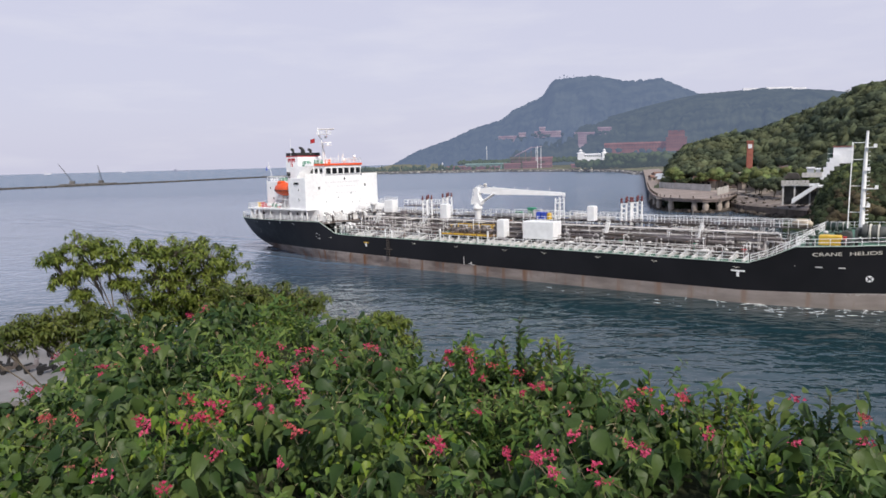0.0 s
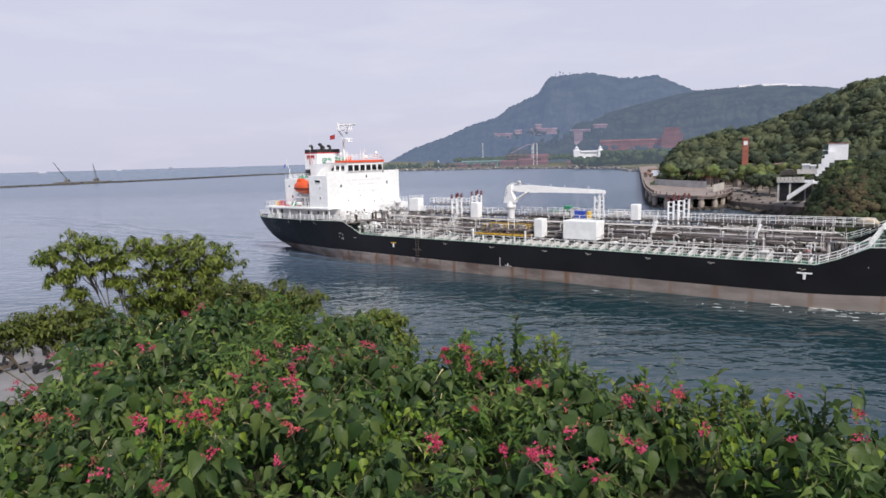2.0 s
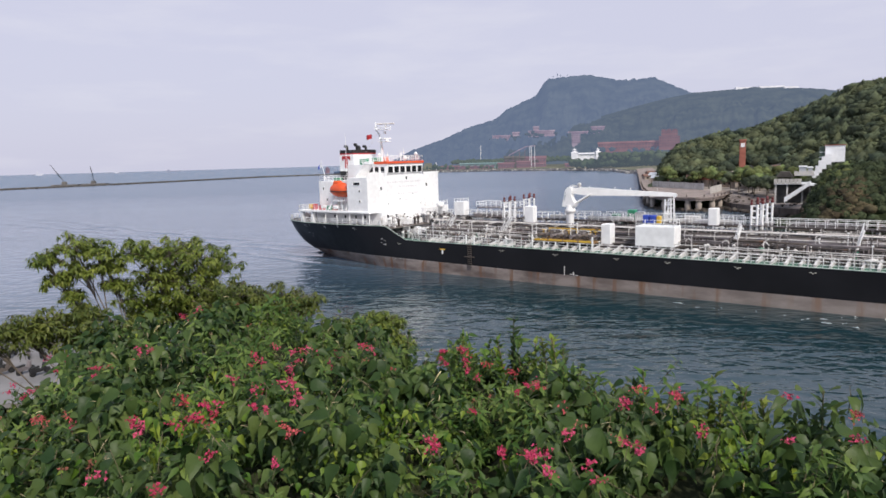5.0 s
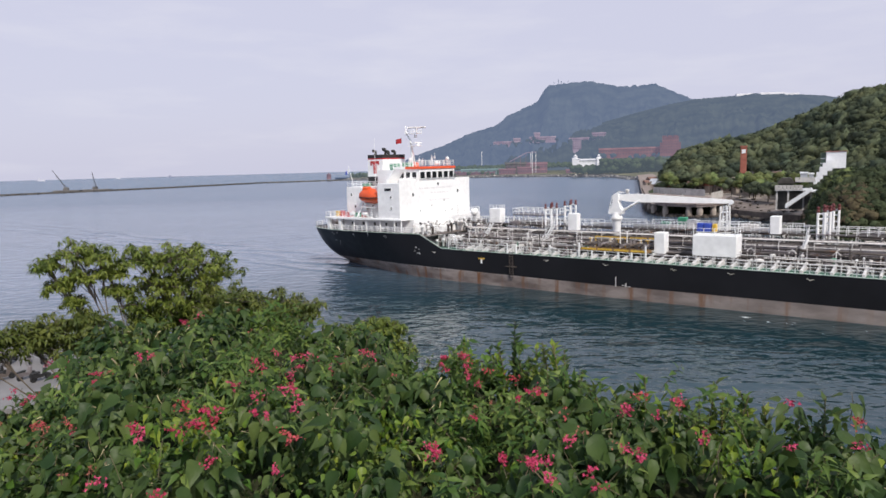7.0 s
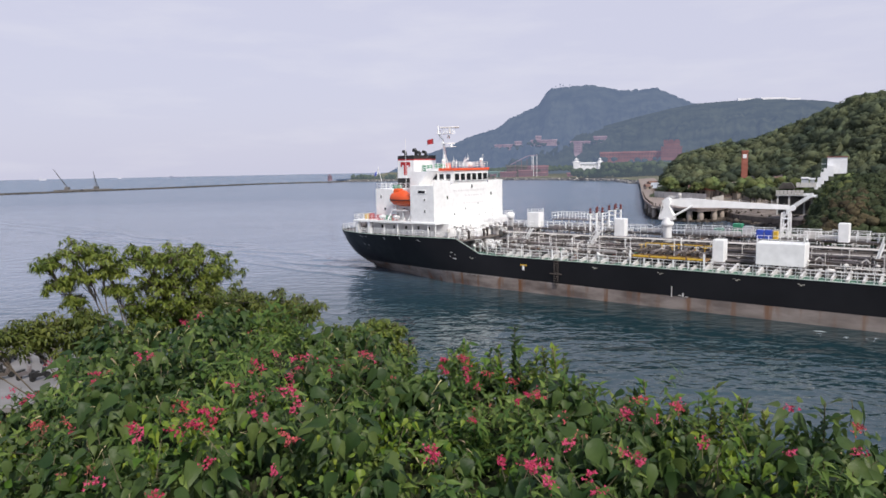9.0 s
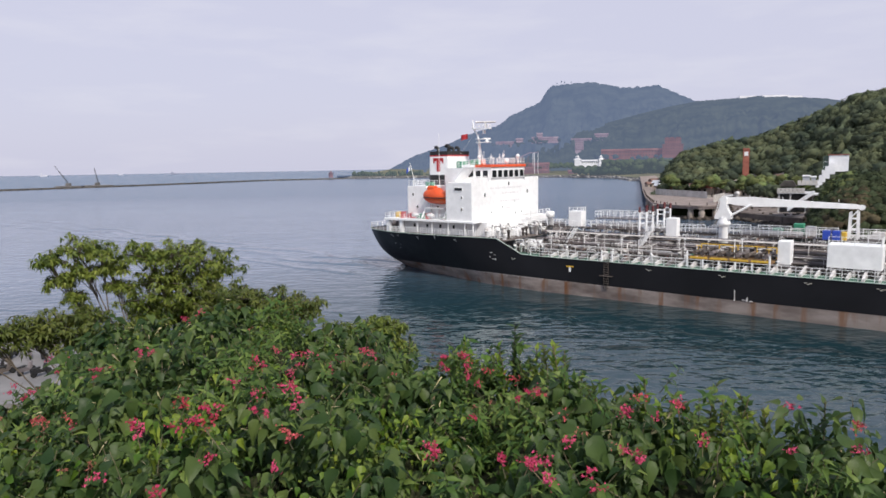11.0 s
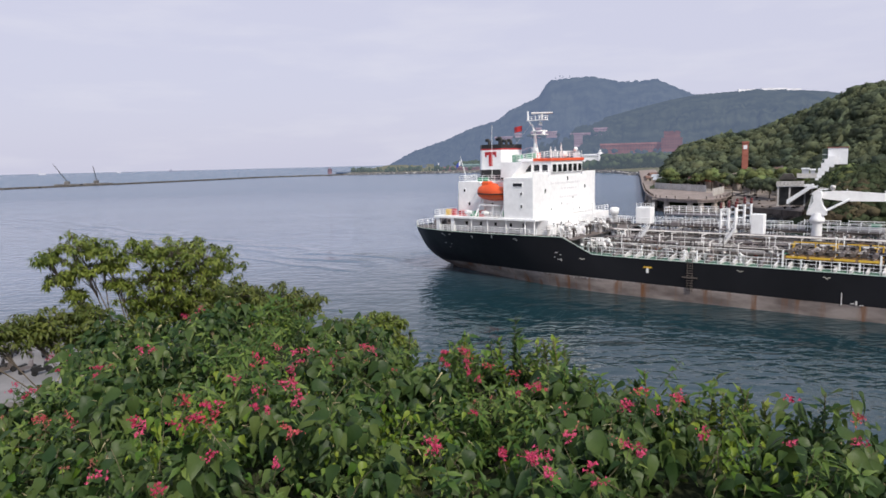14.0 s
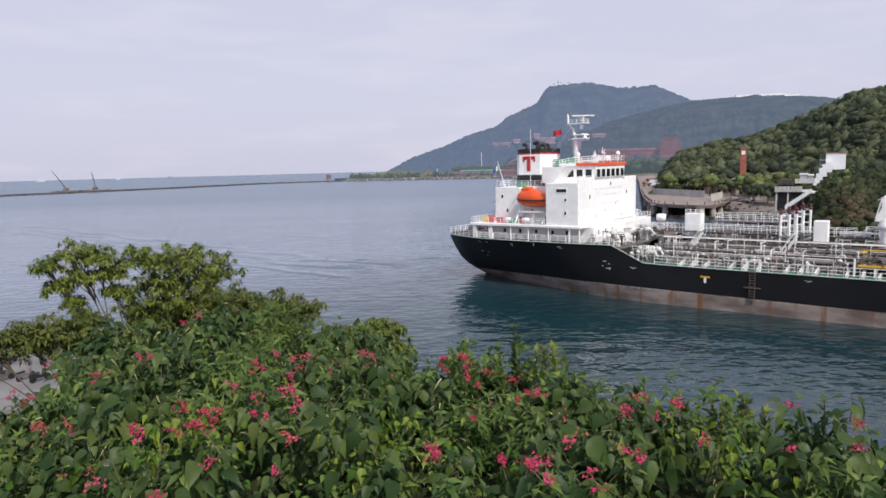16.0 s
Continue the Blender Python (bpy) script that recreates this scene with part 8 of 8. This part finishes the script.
def bushes():
    rng = random.Random(77)
    spans = [(-50, -33), (-33, -24), (-24, -15), (-15, -7), (-7, 1), (1, 9), (9, 17), (17, 26), (26, 36), (36, 50)]
    leaf_mesh = []
    for i in range(6):
        g = Geo()
        leaf_shape(g, Vector((0, 0, 0)), Vector((1, 0, 0)), Vector((0, 0, 1)), 0.138 + 0.012 * (i % 3), 0.096 + 0.012 * (i % 2), 0.35 + 0.14 * (i % 4), 0.15 + 0.12 * (i % 3), 0, 0.32)
        leaf_mesh.append(g.data("leaf", LEAF_LIGHT if i == 5 else LEAF))
    for a0, a1 in spans:
        ob = thing("bush", "leafy green bush with sprays of small pink flowers on the bank", "bush", None, "bushes along the bank")
        leaves, stems, light, narrow, dry = Geo(), Geo(), Geo(), Geo(), Geo()
        Rm = rim((a0 + a1) / 2)[0]
        area = 0.5 * radians(a1 - a0) * ((Rm + 0.9) ** 2 - 1.6 ** 2)
        count = 0
        for _ in range(int(area * 104)):
            az = rng.uniform(a0, a1)
            D = math.sqrt(rng.uniform(1.6 ** 2, (rim(az)[0] + 0.9) ** 2))
            top = canopy(az, D)
            el = math.degrees(math.atan2(top - 19.4, D))
            hollow = any((az - a) ** 2 + ((el - h) * 1.2) ** 2 < r * r * rng.uniform(0.5, 1.3) for a, h, r in HOLLOWS)
            edge = D > rim(az)[0] - 1.1
            for layer in (0, 1, 2, 3, 4) if edge else (0, 1, 2):
                if hollow and (layer < 2 or rng.random() < 0.5):
                    continue
                z = top - layer * (0.21 if hollow else 0.12 if edge else 0.15) + rng.gauss(0, 0.06)
                p = Vector((D * math.sin(radians(az)), D * math.cos(radians(az)), z))
                # pockets where the outer leaves are missing
                if noise.noise(Vector((p.x * 3.1, p.y * 3.1, 6.0))) < (0.02 if D < 3.2 else -0.12) - 0.14 * layer and layer < 2 and not edge:
                    continue
                young = noise.noise(p * 1.6 + Vector((9, 2, 5))) > 0.33 or rng.random() < 0.02
                fine = not young and (noise.noise(p * 1.2 + Vector((2, 8, 3))) > 0.16 or rng.random() < (0.42 if edge and -4 < az < 9 else 0.12))
                lean = Vector((rng.gauss(0, 0.35), rng.gauss(-0.3, 0.4), 1)).normalized()
                spin = rng.random() * 6.28
                near = min(1.0, 0.66 + 0.10 * D)
                if fine:
                    # a slender side shoot set with narrow leaves
                    tilt = (lean + Vector((rng.gauss(0, 0.5), rng.gauss(-0.2, 0.4), 0))).normalized()
                    foot, tip = p - tilt * 0.12, p + tilt * rng.uniform(0.02, 0.08) * (layer == 0)
                    if layer == 0:
                        stems.tube([foot, tip], 0.002, 4, r1=0.0012)
                    for k in range(rng.randint(7, 10)):
                        out = Matrix.Rotation(spin + k * 2.4, 3, tilt) @ tilt.orthogonal().normalized()
                        axis = (out + tilt * rng.uniform(0.0, 0.9) + Vector((0, -0.1, -0.25))).normalized()
                        L = rng.uniform(0.042, 0.085) * near
                        leaf_shape(narrow, foot.lerp(tip, 0.2 + 0.8 * k / 10), axis, (tilt + out * 0.3).normalized(), L, L * rng.uniform(0.28, 0.46), rng.uniform(0.1, 0.7), rng.uniform(0.1, 0.5), 0, 0.5)
                    continue
                # a whorl of leaves about a shoot tip
                size = rng.uniform(0.55, 1.2) * (0.55 if young else 1.0) * (1.0 + 0.45 * noise.noise(p * 1.1 + Vector((4, 1, 8)))) * near
                if layer == 0 and rng.random() < 0.3:
                    bow = Vector((rng.gauss(0, 0.05), rng.gauss(-0.02, 0.05), 0))
                    stems.tube([p - lean * 0.16 + bow, p - lean * 0.07 + bow * 0.6, p - lean * 0.01], 0.0022, 4, r1=0.0014)
                for k in range(rng.randint(4, 7)):
                    out = Matrix.Rotation(spin + k * 2.4, 3, lean) @ lean.orthogonal().normalized()
                    axis = (out + lean * rng.uniform(-0.6, 0.35) + Vector((0, -0.2, -0.45))).normalized()
                    L = 0.100 * size * rng.uniform(0.5, 1.3)
                    W = L * rng.uniform(0.45, 0.74)
                    q = p + axis * 0.035 - lean * (0.02 * k)
                    if layer == 0 and D < 3.4 and count < 290 and rng.random() < 0.3:
                        side = lean.cross(axis).normalized()
                        upp = axis.cross(side)
                        lf = new("leaf", leaf_mesh[5 if young else rng.randrange(5)])
                        s = L / 0.14
                        lf.matrix_world = Matrix(((axis.x * s, side.x * s, upp.x * s, q.x), (axis.y * s, side.y * s, upp.y * s, q.y), (axis.z * s, side.z * s, upp.z * s, q.z), (0, 0, 0, 1)))
                        lf.parent = ob
                        count += 1
                    elif rng.random() < 0.07:
                        # dry leaves; the thinnest pale strips stand for edges catching the light
                        leaf_shape(dry, q, axis, lean, L * 0.7, W * rng.choice((0.1, 0.14, 0.3)), rng.uniform(0.3, 1.2), rng.uniform(0.4, 0.9))
                    else:
                        leaf_shape(light if young else leaves, q, axis, lean, L, W, rng.uniform(0.1, 0.7), rng.uniform(0.1, 0.6), 0, rng.uniform(0.28, 0.46))
        tagged(part("leaves", leaves, LEAF, ob), kind="stuff")
        for name, geo, mat, label in (("young_leaves", light, LEAF_LIGHT, "yellow-green young leaves"), ("narrow_leaves", narrow, LEAF_NARROW, "slender olive-green leaves"), ("dry_leaves", dry, DRY_AND_SUNLIT_LEAF, "curled dry straw-coloured leaves and pale strips for sunlit leaf edges")):
            if geo.f:
                tagged(part(name, geo, mat, ob, label), kind="stuff")
        tagged(part("twig", stems, STEM, ob), kind="stuff")
        # dark sheet below the leaves; its colour is the bush's inner shade
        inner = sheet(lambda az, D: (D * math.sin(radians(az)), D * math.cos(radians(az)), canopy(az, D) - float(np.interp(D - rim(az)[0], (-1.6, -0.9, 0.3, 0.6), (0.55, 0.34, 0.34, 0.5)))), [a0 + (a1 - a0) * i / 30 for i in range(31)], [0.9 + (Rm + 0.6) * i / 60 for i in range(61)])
        part("undergrowth", inner, BUSH_INSIDE, ob, "dark sheet for the shade inside the bush")
        for _ in range(int(area * 1.8)):
            az = rng.uniform(a0, a1)
            D = math.sqrt(rng.uniform(2.0 ** 2, (rim(az)[0] - 0.35) ** 2))
            p = Vector((D * math.sin(radians(az)), D * math.cos(radians(az)), canopy(az, D) + rng.uniform(0.0, 0.06)))
            if noise.noise(p * 0.9 + Vector((3, 7, 1))) < 0.02:
                continue
            g = Geo()
            g.tube([p - Vector((rng.gauss(0, 0.02), rng.gauss(0, 0.02), 0.05)), p], 0.002, 4, r1=0.0015)
            stalk = len(g.f)
            flower_spray(g, p, rng, rng.uniform(0.014, 0.028), rng.randint(5, 11))
            spray(g, stalk, ob, rng.choice((1, 2, 2, 2, 2)))
        for az, el, big in SPRAYS:
            if a0 <= az < a1:
                # where the sight line meets the bush tops
                D = 1.6
                while D < 8 and 19.4 + D * math.tan(radians(el)) > canopy(az, D) + 0.05:
                    D += 0.03
                D = min(D, rim(az)[0] - 0.1)
                p = Vector((*at(az, el, D)[:2], canopy(az, D) + 0.05))
                for k in range(big + (big > 2)):
                    g = Geo()
                    q = p + Vector((rng.gauss(0, 0.075), rng.gauss(0, 0.08), rng.gauss(0.02, 0.045))) * (big > 1)
                    g.tube([q - Vector((rng.gauss(0, 0.02), rng.gauss(0, 0.02), 0.05)), q], 0.002, 4, r1=0.0015)
                    stalk = len(g.f)
                    flower_spray(g, q, rng, rng.uniform(0.018, 0.032), rng.randint(18, 28))
                    spray(g, stalk, ob, rng.choice((0, 0, 0, 1)))


def upright_shoots():
    """Young upright shoots with small oval leaves that stand above the bushes against the water."""
    rng = random.Random(15)
    for az, D, h in ((1.6, 4.7, 0.16), (3.4, 4.8, 0.20), (6.0, 4.6, 0.36), (5.4, 4.5, 0.2), (8.2, 4.5, 0.26), (9.9, 4.5, 0.3), (10.5, 4.4, 0.3), (11.7, 4.4, 0.2), (13.0, 4.2, 0.14), (17.6, 4.0, 0.24), (17.0, 4.1, 0.16), (19.0, 4.0, 0.14), (22.3, 3.9, 0.24), (23.4, 3.9, 0.14), (-3.4, 5.3, 0.3), (30.8, 3.6, 0.2), (14.8, 4.2, 0.14), (8.9, 4.6, 0.22), (2.4, 4.9, 0.18), (24.6, 3.9, 0.14), (27.0, 3.8, 0.12), (4.2, 4.7, 0.16), (7.0, 4.5, 0.16), (9.3, 4.4, 0.34), (10.1, 4.3, 0.26), (11.1, 4.5, 0.26), (12.3, 4.3, 0.18), (16.2, 4.1, 0.14), (20.4, 4.0, 0.1), (26.0, 3.9, 0.16), (7.6, 4.7, 0.2), (5.0, 4.8, 0.14)):
        ob = thing("shoot", "upright young shoot with small green leaves", "shoot", None, "upright shoots on the bushes")
        x, y = D * math.sin(radians(az)), D * math.cos(radians(az))
        z = canopy(az, D) - 0.25
        bend = Vector((rng.gauss(0, 0.04), rng.gauss(0, 0.04), 0))
        pts = [Vector((x, y, z)) + bend * (k / 4) ** 2 + Vector((0, 0, (h + 0.25) * k / 4)) for k in range(5)]
        g = Geo()
        g.tube(pts, 0.006, 5, r1=0.003)
        part("stem", g, STEM, ob)
        g = Geo()
        for q in range(5):
            # side shoots round the main one
            sx = Vector((rng.gauss(0, 0.09), rng.gauss(0, 0.07), 0)) * (q > 0)
            hh = 1.0 if q == 0 else rng.uniform(0.45, 0.8)
            n = int((h * 44 + 9) * hh)
            for i in range(n):
                k = (0.25 + 0.75 * i / n) * hh
                p = pts[0].lerp(pts[-1], k) + sx * k
                a = i * 2.4 + rng.uniform(-0.8, 0.8)
                axis = Vector((math.cos(a), math.sin(a), rng.uniform(0.1, 1.6))).normalized()
                leaf_shape(g, p, axis, Vector((0, 0, 1)) - axis * 0.5 + Vector((0, -0.3, 0)), rng.uniform(0.05, 0.095), rng.uniform(0.022, 0.042), rng.uniform(-0.1, 0.4), 0.3, 0, 0.5)
        part("leaves", g, LEAF_LIGHT if rng.random() < 0.15 else TREE_LEAF if rng.random() < 0.5 else LEAF, ob)


def whorl(g, p, d, rng, n, L, W):
    """An umbrella of hanging narrow leaves round a twig's end."""
    for k in range(n):
        a = k * 2.4 + rng.uniform(-0.5, 0.5)
        out = Matrix.Rotation(a, 3, d) @ d.orthogonal().normalized()
        tilt = rng.uniform(-0.75, 0.55)
        axis = (out + d * tilt).normalized()
        q = p + out * rng.uniform(0.0, 0.03) - d * rng.uniform(0, 0.05)
        leaf_shape(g, q, axis, (d + out * 0.4).normalized(), L * rng.uniform(0.65, 1.2), W * rng.uniform(0.8, 1.25), rng.uniform(0.35, 0.9), 0.2, 0, 0.5)


def round_tree(base, limbs, label, seed, dens=1.0, leaf=TREE_LEAF):
    """A small spreading tree: trunk, forked limbs, rosettes of drooping leaves. limbs: tip bearings as (x, y, z, spread)."""
    rng = random.Random(seed)
    ob = thing("tree", label, "tree")
    b = Vector(base)
    g, lv = Geo(), Geo()
    fork = b + Vector((0.05, 0.0, (limbs[0][2] - b.z) * 0.45))
    g.tube([b, b.lerp(fork, 0.5) + Vector((0.04, 0.02, 0)), fork], 0.025, 8, r1=0.016)
    for x, y, z, s in limbs:
        tip = Vector((x, y, z - s * 0.55))
        mid = fork.lerp(tip, 0.55) + Vector((rng.gauss(0, 0.06), rng.gauss(0, 0.06), -0.05))
        g.tube([fork, mid, tip], 0.011, 6, r1=0.005)
        for _ in range(int(56 * dens)):
            d = Vector((rng.gauss(0, 1), rng.gauss(0, 1), abs(rng.gauss(0, 0.9)) - 0.15)).normalized()
            e = tip + Vector((d.x * s * 1.15, d.y * s, (d.z - 0.25) * s * 0.8)) * rng.uniform(0.35, 1.1)
            if rng.random() < 0.45:
                g.tube([mid.lerp(tip, rng.uniform(0.5, 1)), tip.lerp(e, 0.5) + Vector((0, 0, -0.02)), e], 0.005, 4, r1=0.0025)
            whorl(lv, e, (d * 0.45 + Vector((0, 0, 1.0))).normalized(), rng, rng.randint(13, 18), 0.064, 0.021)
    part("trunk", g, BARK, ob)
    tagged(part("leaves", lv, leaf, ob), kind="stuff")
    return ob


def trees():
    D = 8.2
    g = lambda az, el, s: (*at(az, el, D), s)
    round_tree((-3.55, 7.4, 15.0), [g(-29.2, -4.6, 0.25), g(-31.2, -5.7, 0.19), g(-27.6, -5.1, 0.22), g(-28.8, -6.4, 0.25), g(-30.4, -7.3, 0.18), g(-27.0, -6.6, 0.18), g(-29.6, -8.7, 0.15), g(-26.6, -8.2, 0.15)], "small tree with open crown of drooping green leaves", 3, 0.75)
    round_tree((-2.75, 7.6, 15.0), [g(-24.6, -5.3, 0.30), g(-22.6, -5.3, 0.34), g(-20.6, -5.3, 0.36), g(-19.3, -6.6, 0.36), g(-23.6, -7.2, 0.36), g(-21.4, -7.4, 0.40), g(-24.4, -8.6, 0.34), g(-22.4, -9.0, 0.42), g(-20.0, -8.8, 0.40), g(-24.6, -10.2, 0.3), g(-22.6, -10.5, 0.34), g(-20.6, -10.4, 0.34), g(-18.8, -9.6, 0.34)], "small tree with a round crown of drooping yellow-green leaves", 4, 1.15)
    g = lambda az, el, s: (*at(az, el, 7.6), s)
    round_tree((-3.2, 6.6, 15.0), [g(-35.4, -10.6, 0.26), g(-33.2, -10.1, 0.27), g(-30.8, -9.9, 0.28), g(-28.8, -9.8, 0.28), g(-37.0, -10.8, 0.28), g(-32.0, -11.0, 0.28), g(-29.6, -11.2, 0.32), g(-27.6, -11.4, 0.34), g(-26.0, -11.6, 0.32)], "low spreading tree with olive-green drooping leaves", 5, 1.0, TREE_LEAF_DARK)
    round_tree((-1.7, 7.0, 15.0), [g(-18.0, -8.9, 0.36), g(-16.0, -9.4, 0.36), g(-13.8, -9.9, 0.32), g(-12.2, -10.6, 0.26), g(-18.8, -10.2, 0.36), g(-14.8, -11.2, 0.4), g(-17, -10.8, 0.36)], "low tree with olive-green drooping leaves", 6, 1.1, TREE_LEAF_DARK)
    round_tree((-0.7, 6.2, 15.0), [g(-9.4, -13.0, 0.24), g(-7.8, -13.0, 0.24), g(-6.2, -12.7, 0.24), g(-5.0, -12.9, 0.22), g(-6.8, -14.6, 0.24), g(-8.6, -14.6, 0.24), g(-4.2, -14.6, 0.2)], "low shrub with narrow yellow-green leaves", 7, 1.0)


def motorcycle(m, paint, tone):
    ob = thing("motorcycle", f"parked {tone} motor scooter on the quay", "motorcycle", m, "parked scooters")
    for x in (-0.62, 0.62):
        g = Geo()
        g.lathe((x, 0, 0.27), [(0.16, -0.06), (0.27, -0.05), (0.27, 0.05), (0.16, 0.06)], 14, axis="y")
        part("wheel", g, TYRE, ob)
    g = Geo()
    g.prism([(-0.8, 0.35), (-0.2, 0.3), (0.2, 0.3), (0.45, 0.5), (0.5, 0.95), (0.36, 0.95), (0.2, 0.45), (-0.1, 0.62), (-0.85, 0.7)], -0.15, 0.15)
    part("body", g, paint, ob)
    g = Geo()
    g.box(-0.8, -0.05, -0.14, 0.14, 0.68, 0.8, 0.04)
    part("seat", g, TYRE, ob)
    g = Geo()
    g.tube([(0.42, -0.34, 1.02), (0.42, 0.34, 1.02)], 0.025, 6)
    g.tube([(0.42, 0, 0.9), (0.62, 0, 0.3)], 0.04, 6)
    part("handlebar", g, GREYPIPE, ob)
    return ob


def quay_things():
    rng = random.Random(2)
    x0, y0 = -33.2, 52.6
    protos = [motorcycle(pose(x0, y0, 2.9, 0, 0, 65), BLACK, "dark"), motorcycle(pose(x0 - 1.5, y0 + 0.5, 2.9, 0, 0, 75), GREYPIPE, "grey"), motorcycle(pose(x0 - 3.2, y0 + 0.3, 2.9, 0, 0, 60), DECK_RED, "brown")]
    for i in range(1, 9):
        copy_thing(protos[(0, 0, 1, 0, 2, 0)[i % 6]], pose(x0 - 3.2 - 1.45 * i + rng.uniform(-0.3, 0.3), y0 + 0.7 * i + rng.uniform(-0.5, 0.5), 2.9, 0, 0, 65 + rng.uniform(-25, 25)))
    for i in range(6):
        copy_thing(protos[i % 2], pose(x0 - 2.4 - 1.7 * i, y0 + 4.5 + 0.6 * i + rng.uniform(-0.4, 0.4), 2.9, 0, 0, 120 + rng.uniform(-20, 20)))


near_ground()
bushes()
upright_shoots()
trees()
quay_things()


# ---- what moves ----
def foam_patch(name, x0, x1, y, seed, label, w=0.35, n=14, big=1.0):
    """A broken line of foam flakes lying on the water."""
    rng = random.Random(seed)
    g = Geo()
    for _ in range(n):
        cx, cy, r = x0 + (x1 - x0) * rng.random() ** 0.7, y + rng.gauss(0, w), big * (0.05 + 0.28 * rng.random() ** 3)
        k = 9
        pts = [(cx + r * rng.uniform(0.6, 1.3) * 2.2 * math.cos(a * math.tau / k), cy + r * rng.uniform(0.5, 1.2) * 0.5 * math.sin(a * math.tau / k)) for a in range(k)]
        g.mesh([(x, yy, 0.005) for x, yy in pts] + [(cx, cy, 0.03)], [(i, (i + 1) % k, k) for i in range(k)], True)
    return solid(name, g, FOAM, label, "foam")


BOW_FOAM = foam_patch("bow_wave_foam", 36, 72, 0, 3, "white foam of the bow wave along the hull", 0.9, 130, 0.95)
tagged(BOW_FOAM, kind="stuff")
for v in BOW_FOAM.data.vertices:
    v.co.y -= half_breadth(v.co.x, 0.0) + 0.7 + 0.9 * max(0, (v.co.x - 52) / 20)


BOW_WASH = foam_patch("bow_wash_foam", 16, 74, 0, 9, "broken foam streaks spreading from the bow", 1.3, 75, 0.9)
tagged(BOW_WASH, kind="stuff")
for v in BOW_WASH.data.vertices:
    v.co.y -= half_breadth(v.co.x, 0.0) + 2.6 + 0.05 * max(0, 60 - v.co.x)


def motions():
    rows = [
        (0, pose(10.69, 122.18, 0, 0, 0, -37.500)), (2, pose(17.03, 116.73, 0, 0, 0, -37.629)),
        (4, pose(23.28, 111.27, 0, 0, 0, -37.758)), (6, pose(29.48, 105.86, 0, 0, 0, -37.887)),
        (8, pose(35.64, 100.53, 0, 0, 0, -38.017)), (10, pose(41.79, 95.34, 0, 0, 0, -38.146)),
        (12, pose(47.97, 90.32, 0, 0, 0, -38.275)), (14, pose(54.19, 85.52, 0, 0, 0, -38.404)),
        (16, pose(60.49, 80.98, 0, 0, 0, -38.534)),
    ]
    walk(TANKER, rows)
    walk(BOW_FOAM, rows)
    walk(BOW_WASH, rows)
    # the ripples drift slowly in towards the bank
    walk(SEA, [(0, pose(0, 0, 0)), (8, pose(-2.4, -1.6, 0)), (16, pose(-4.8, -3.2, 0))])


motions()
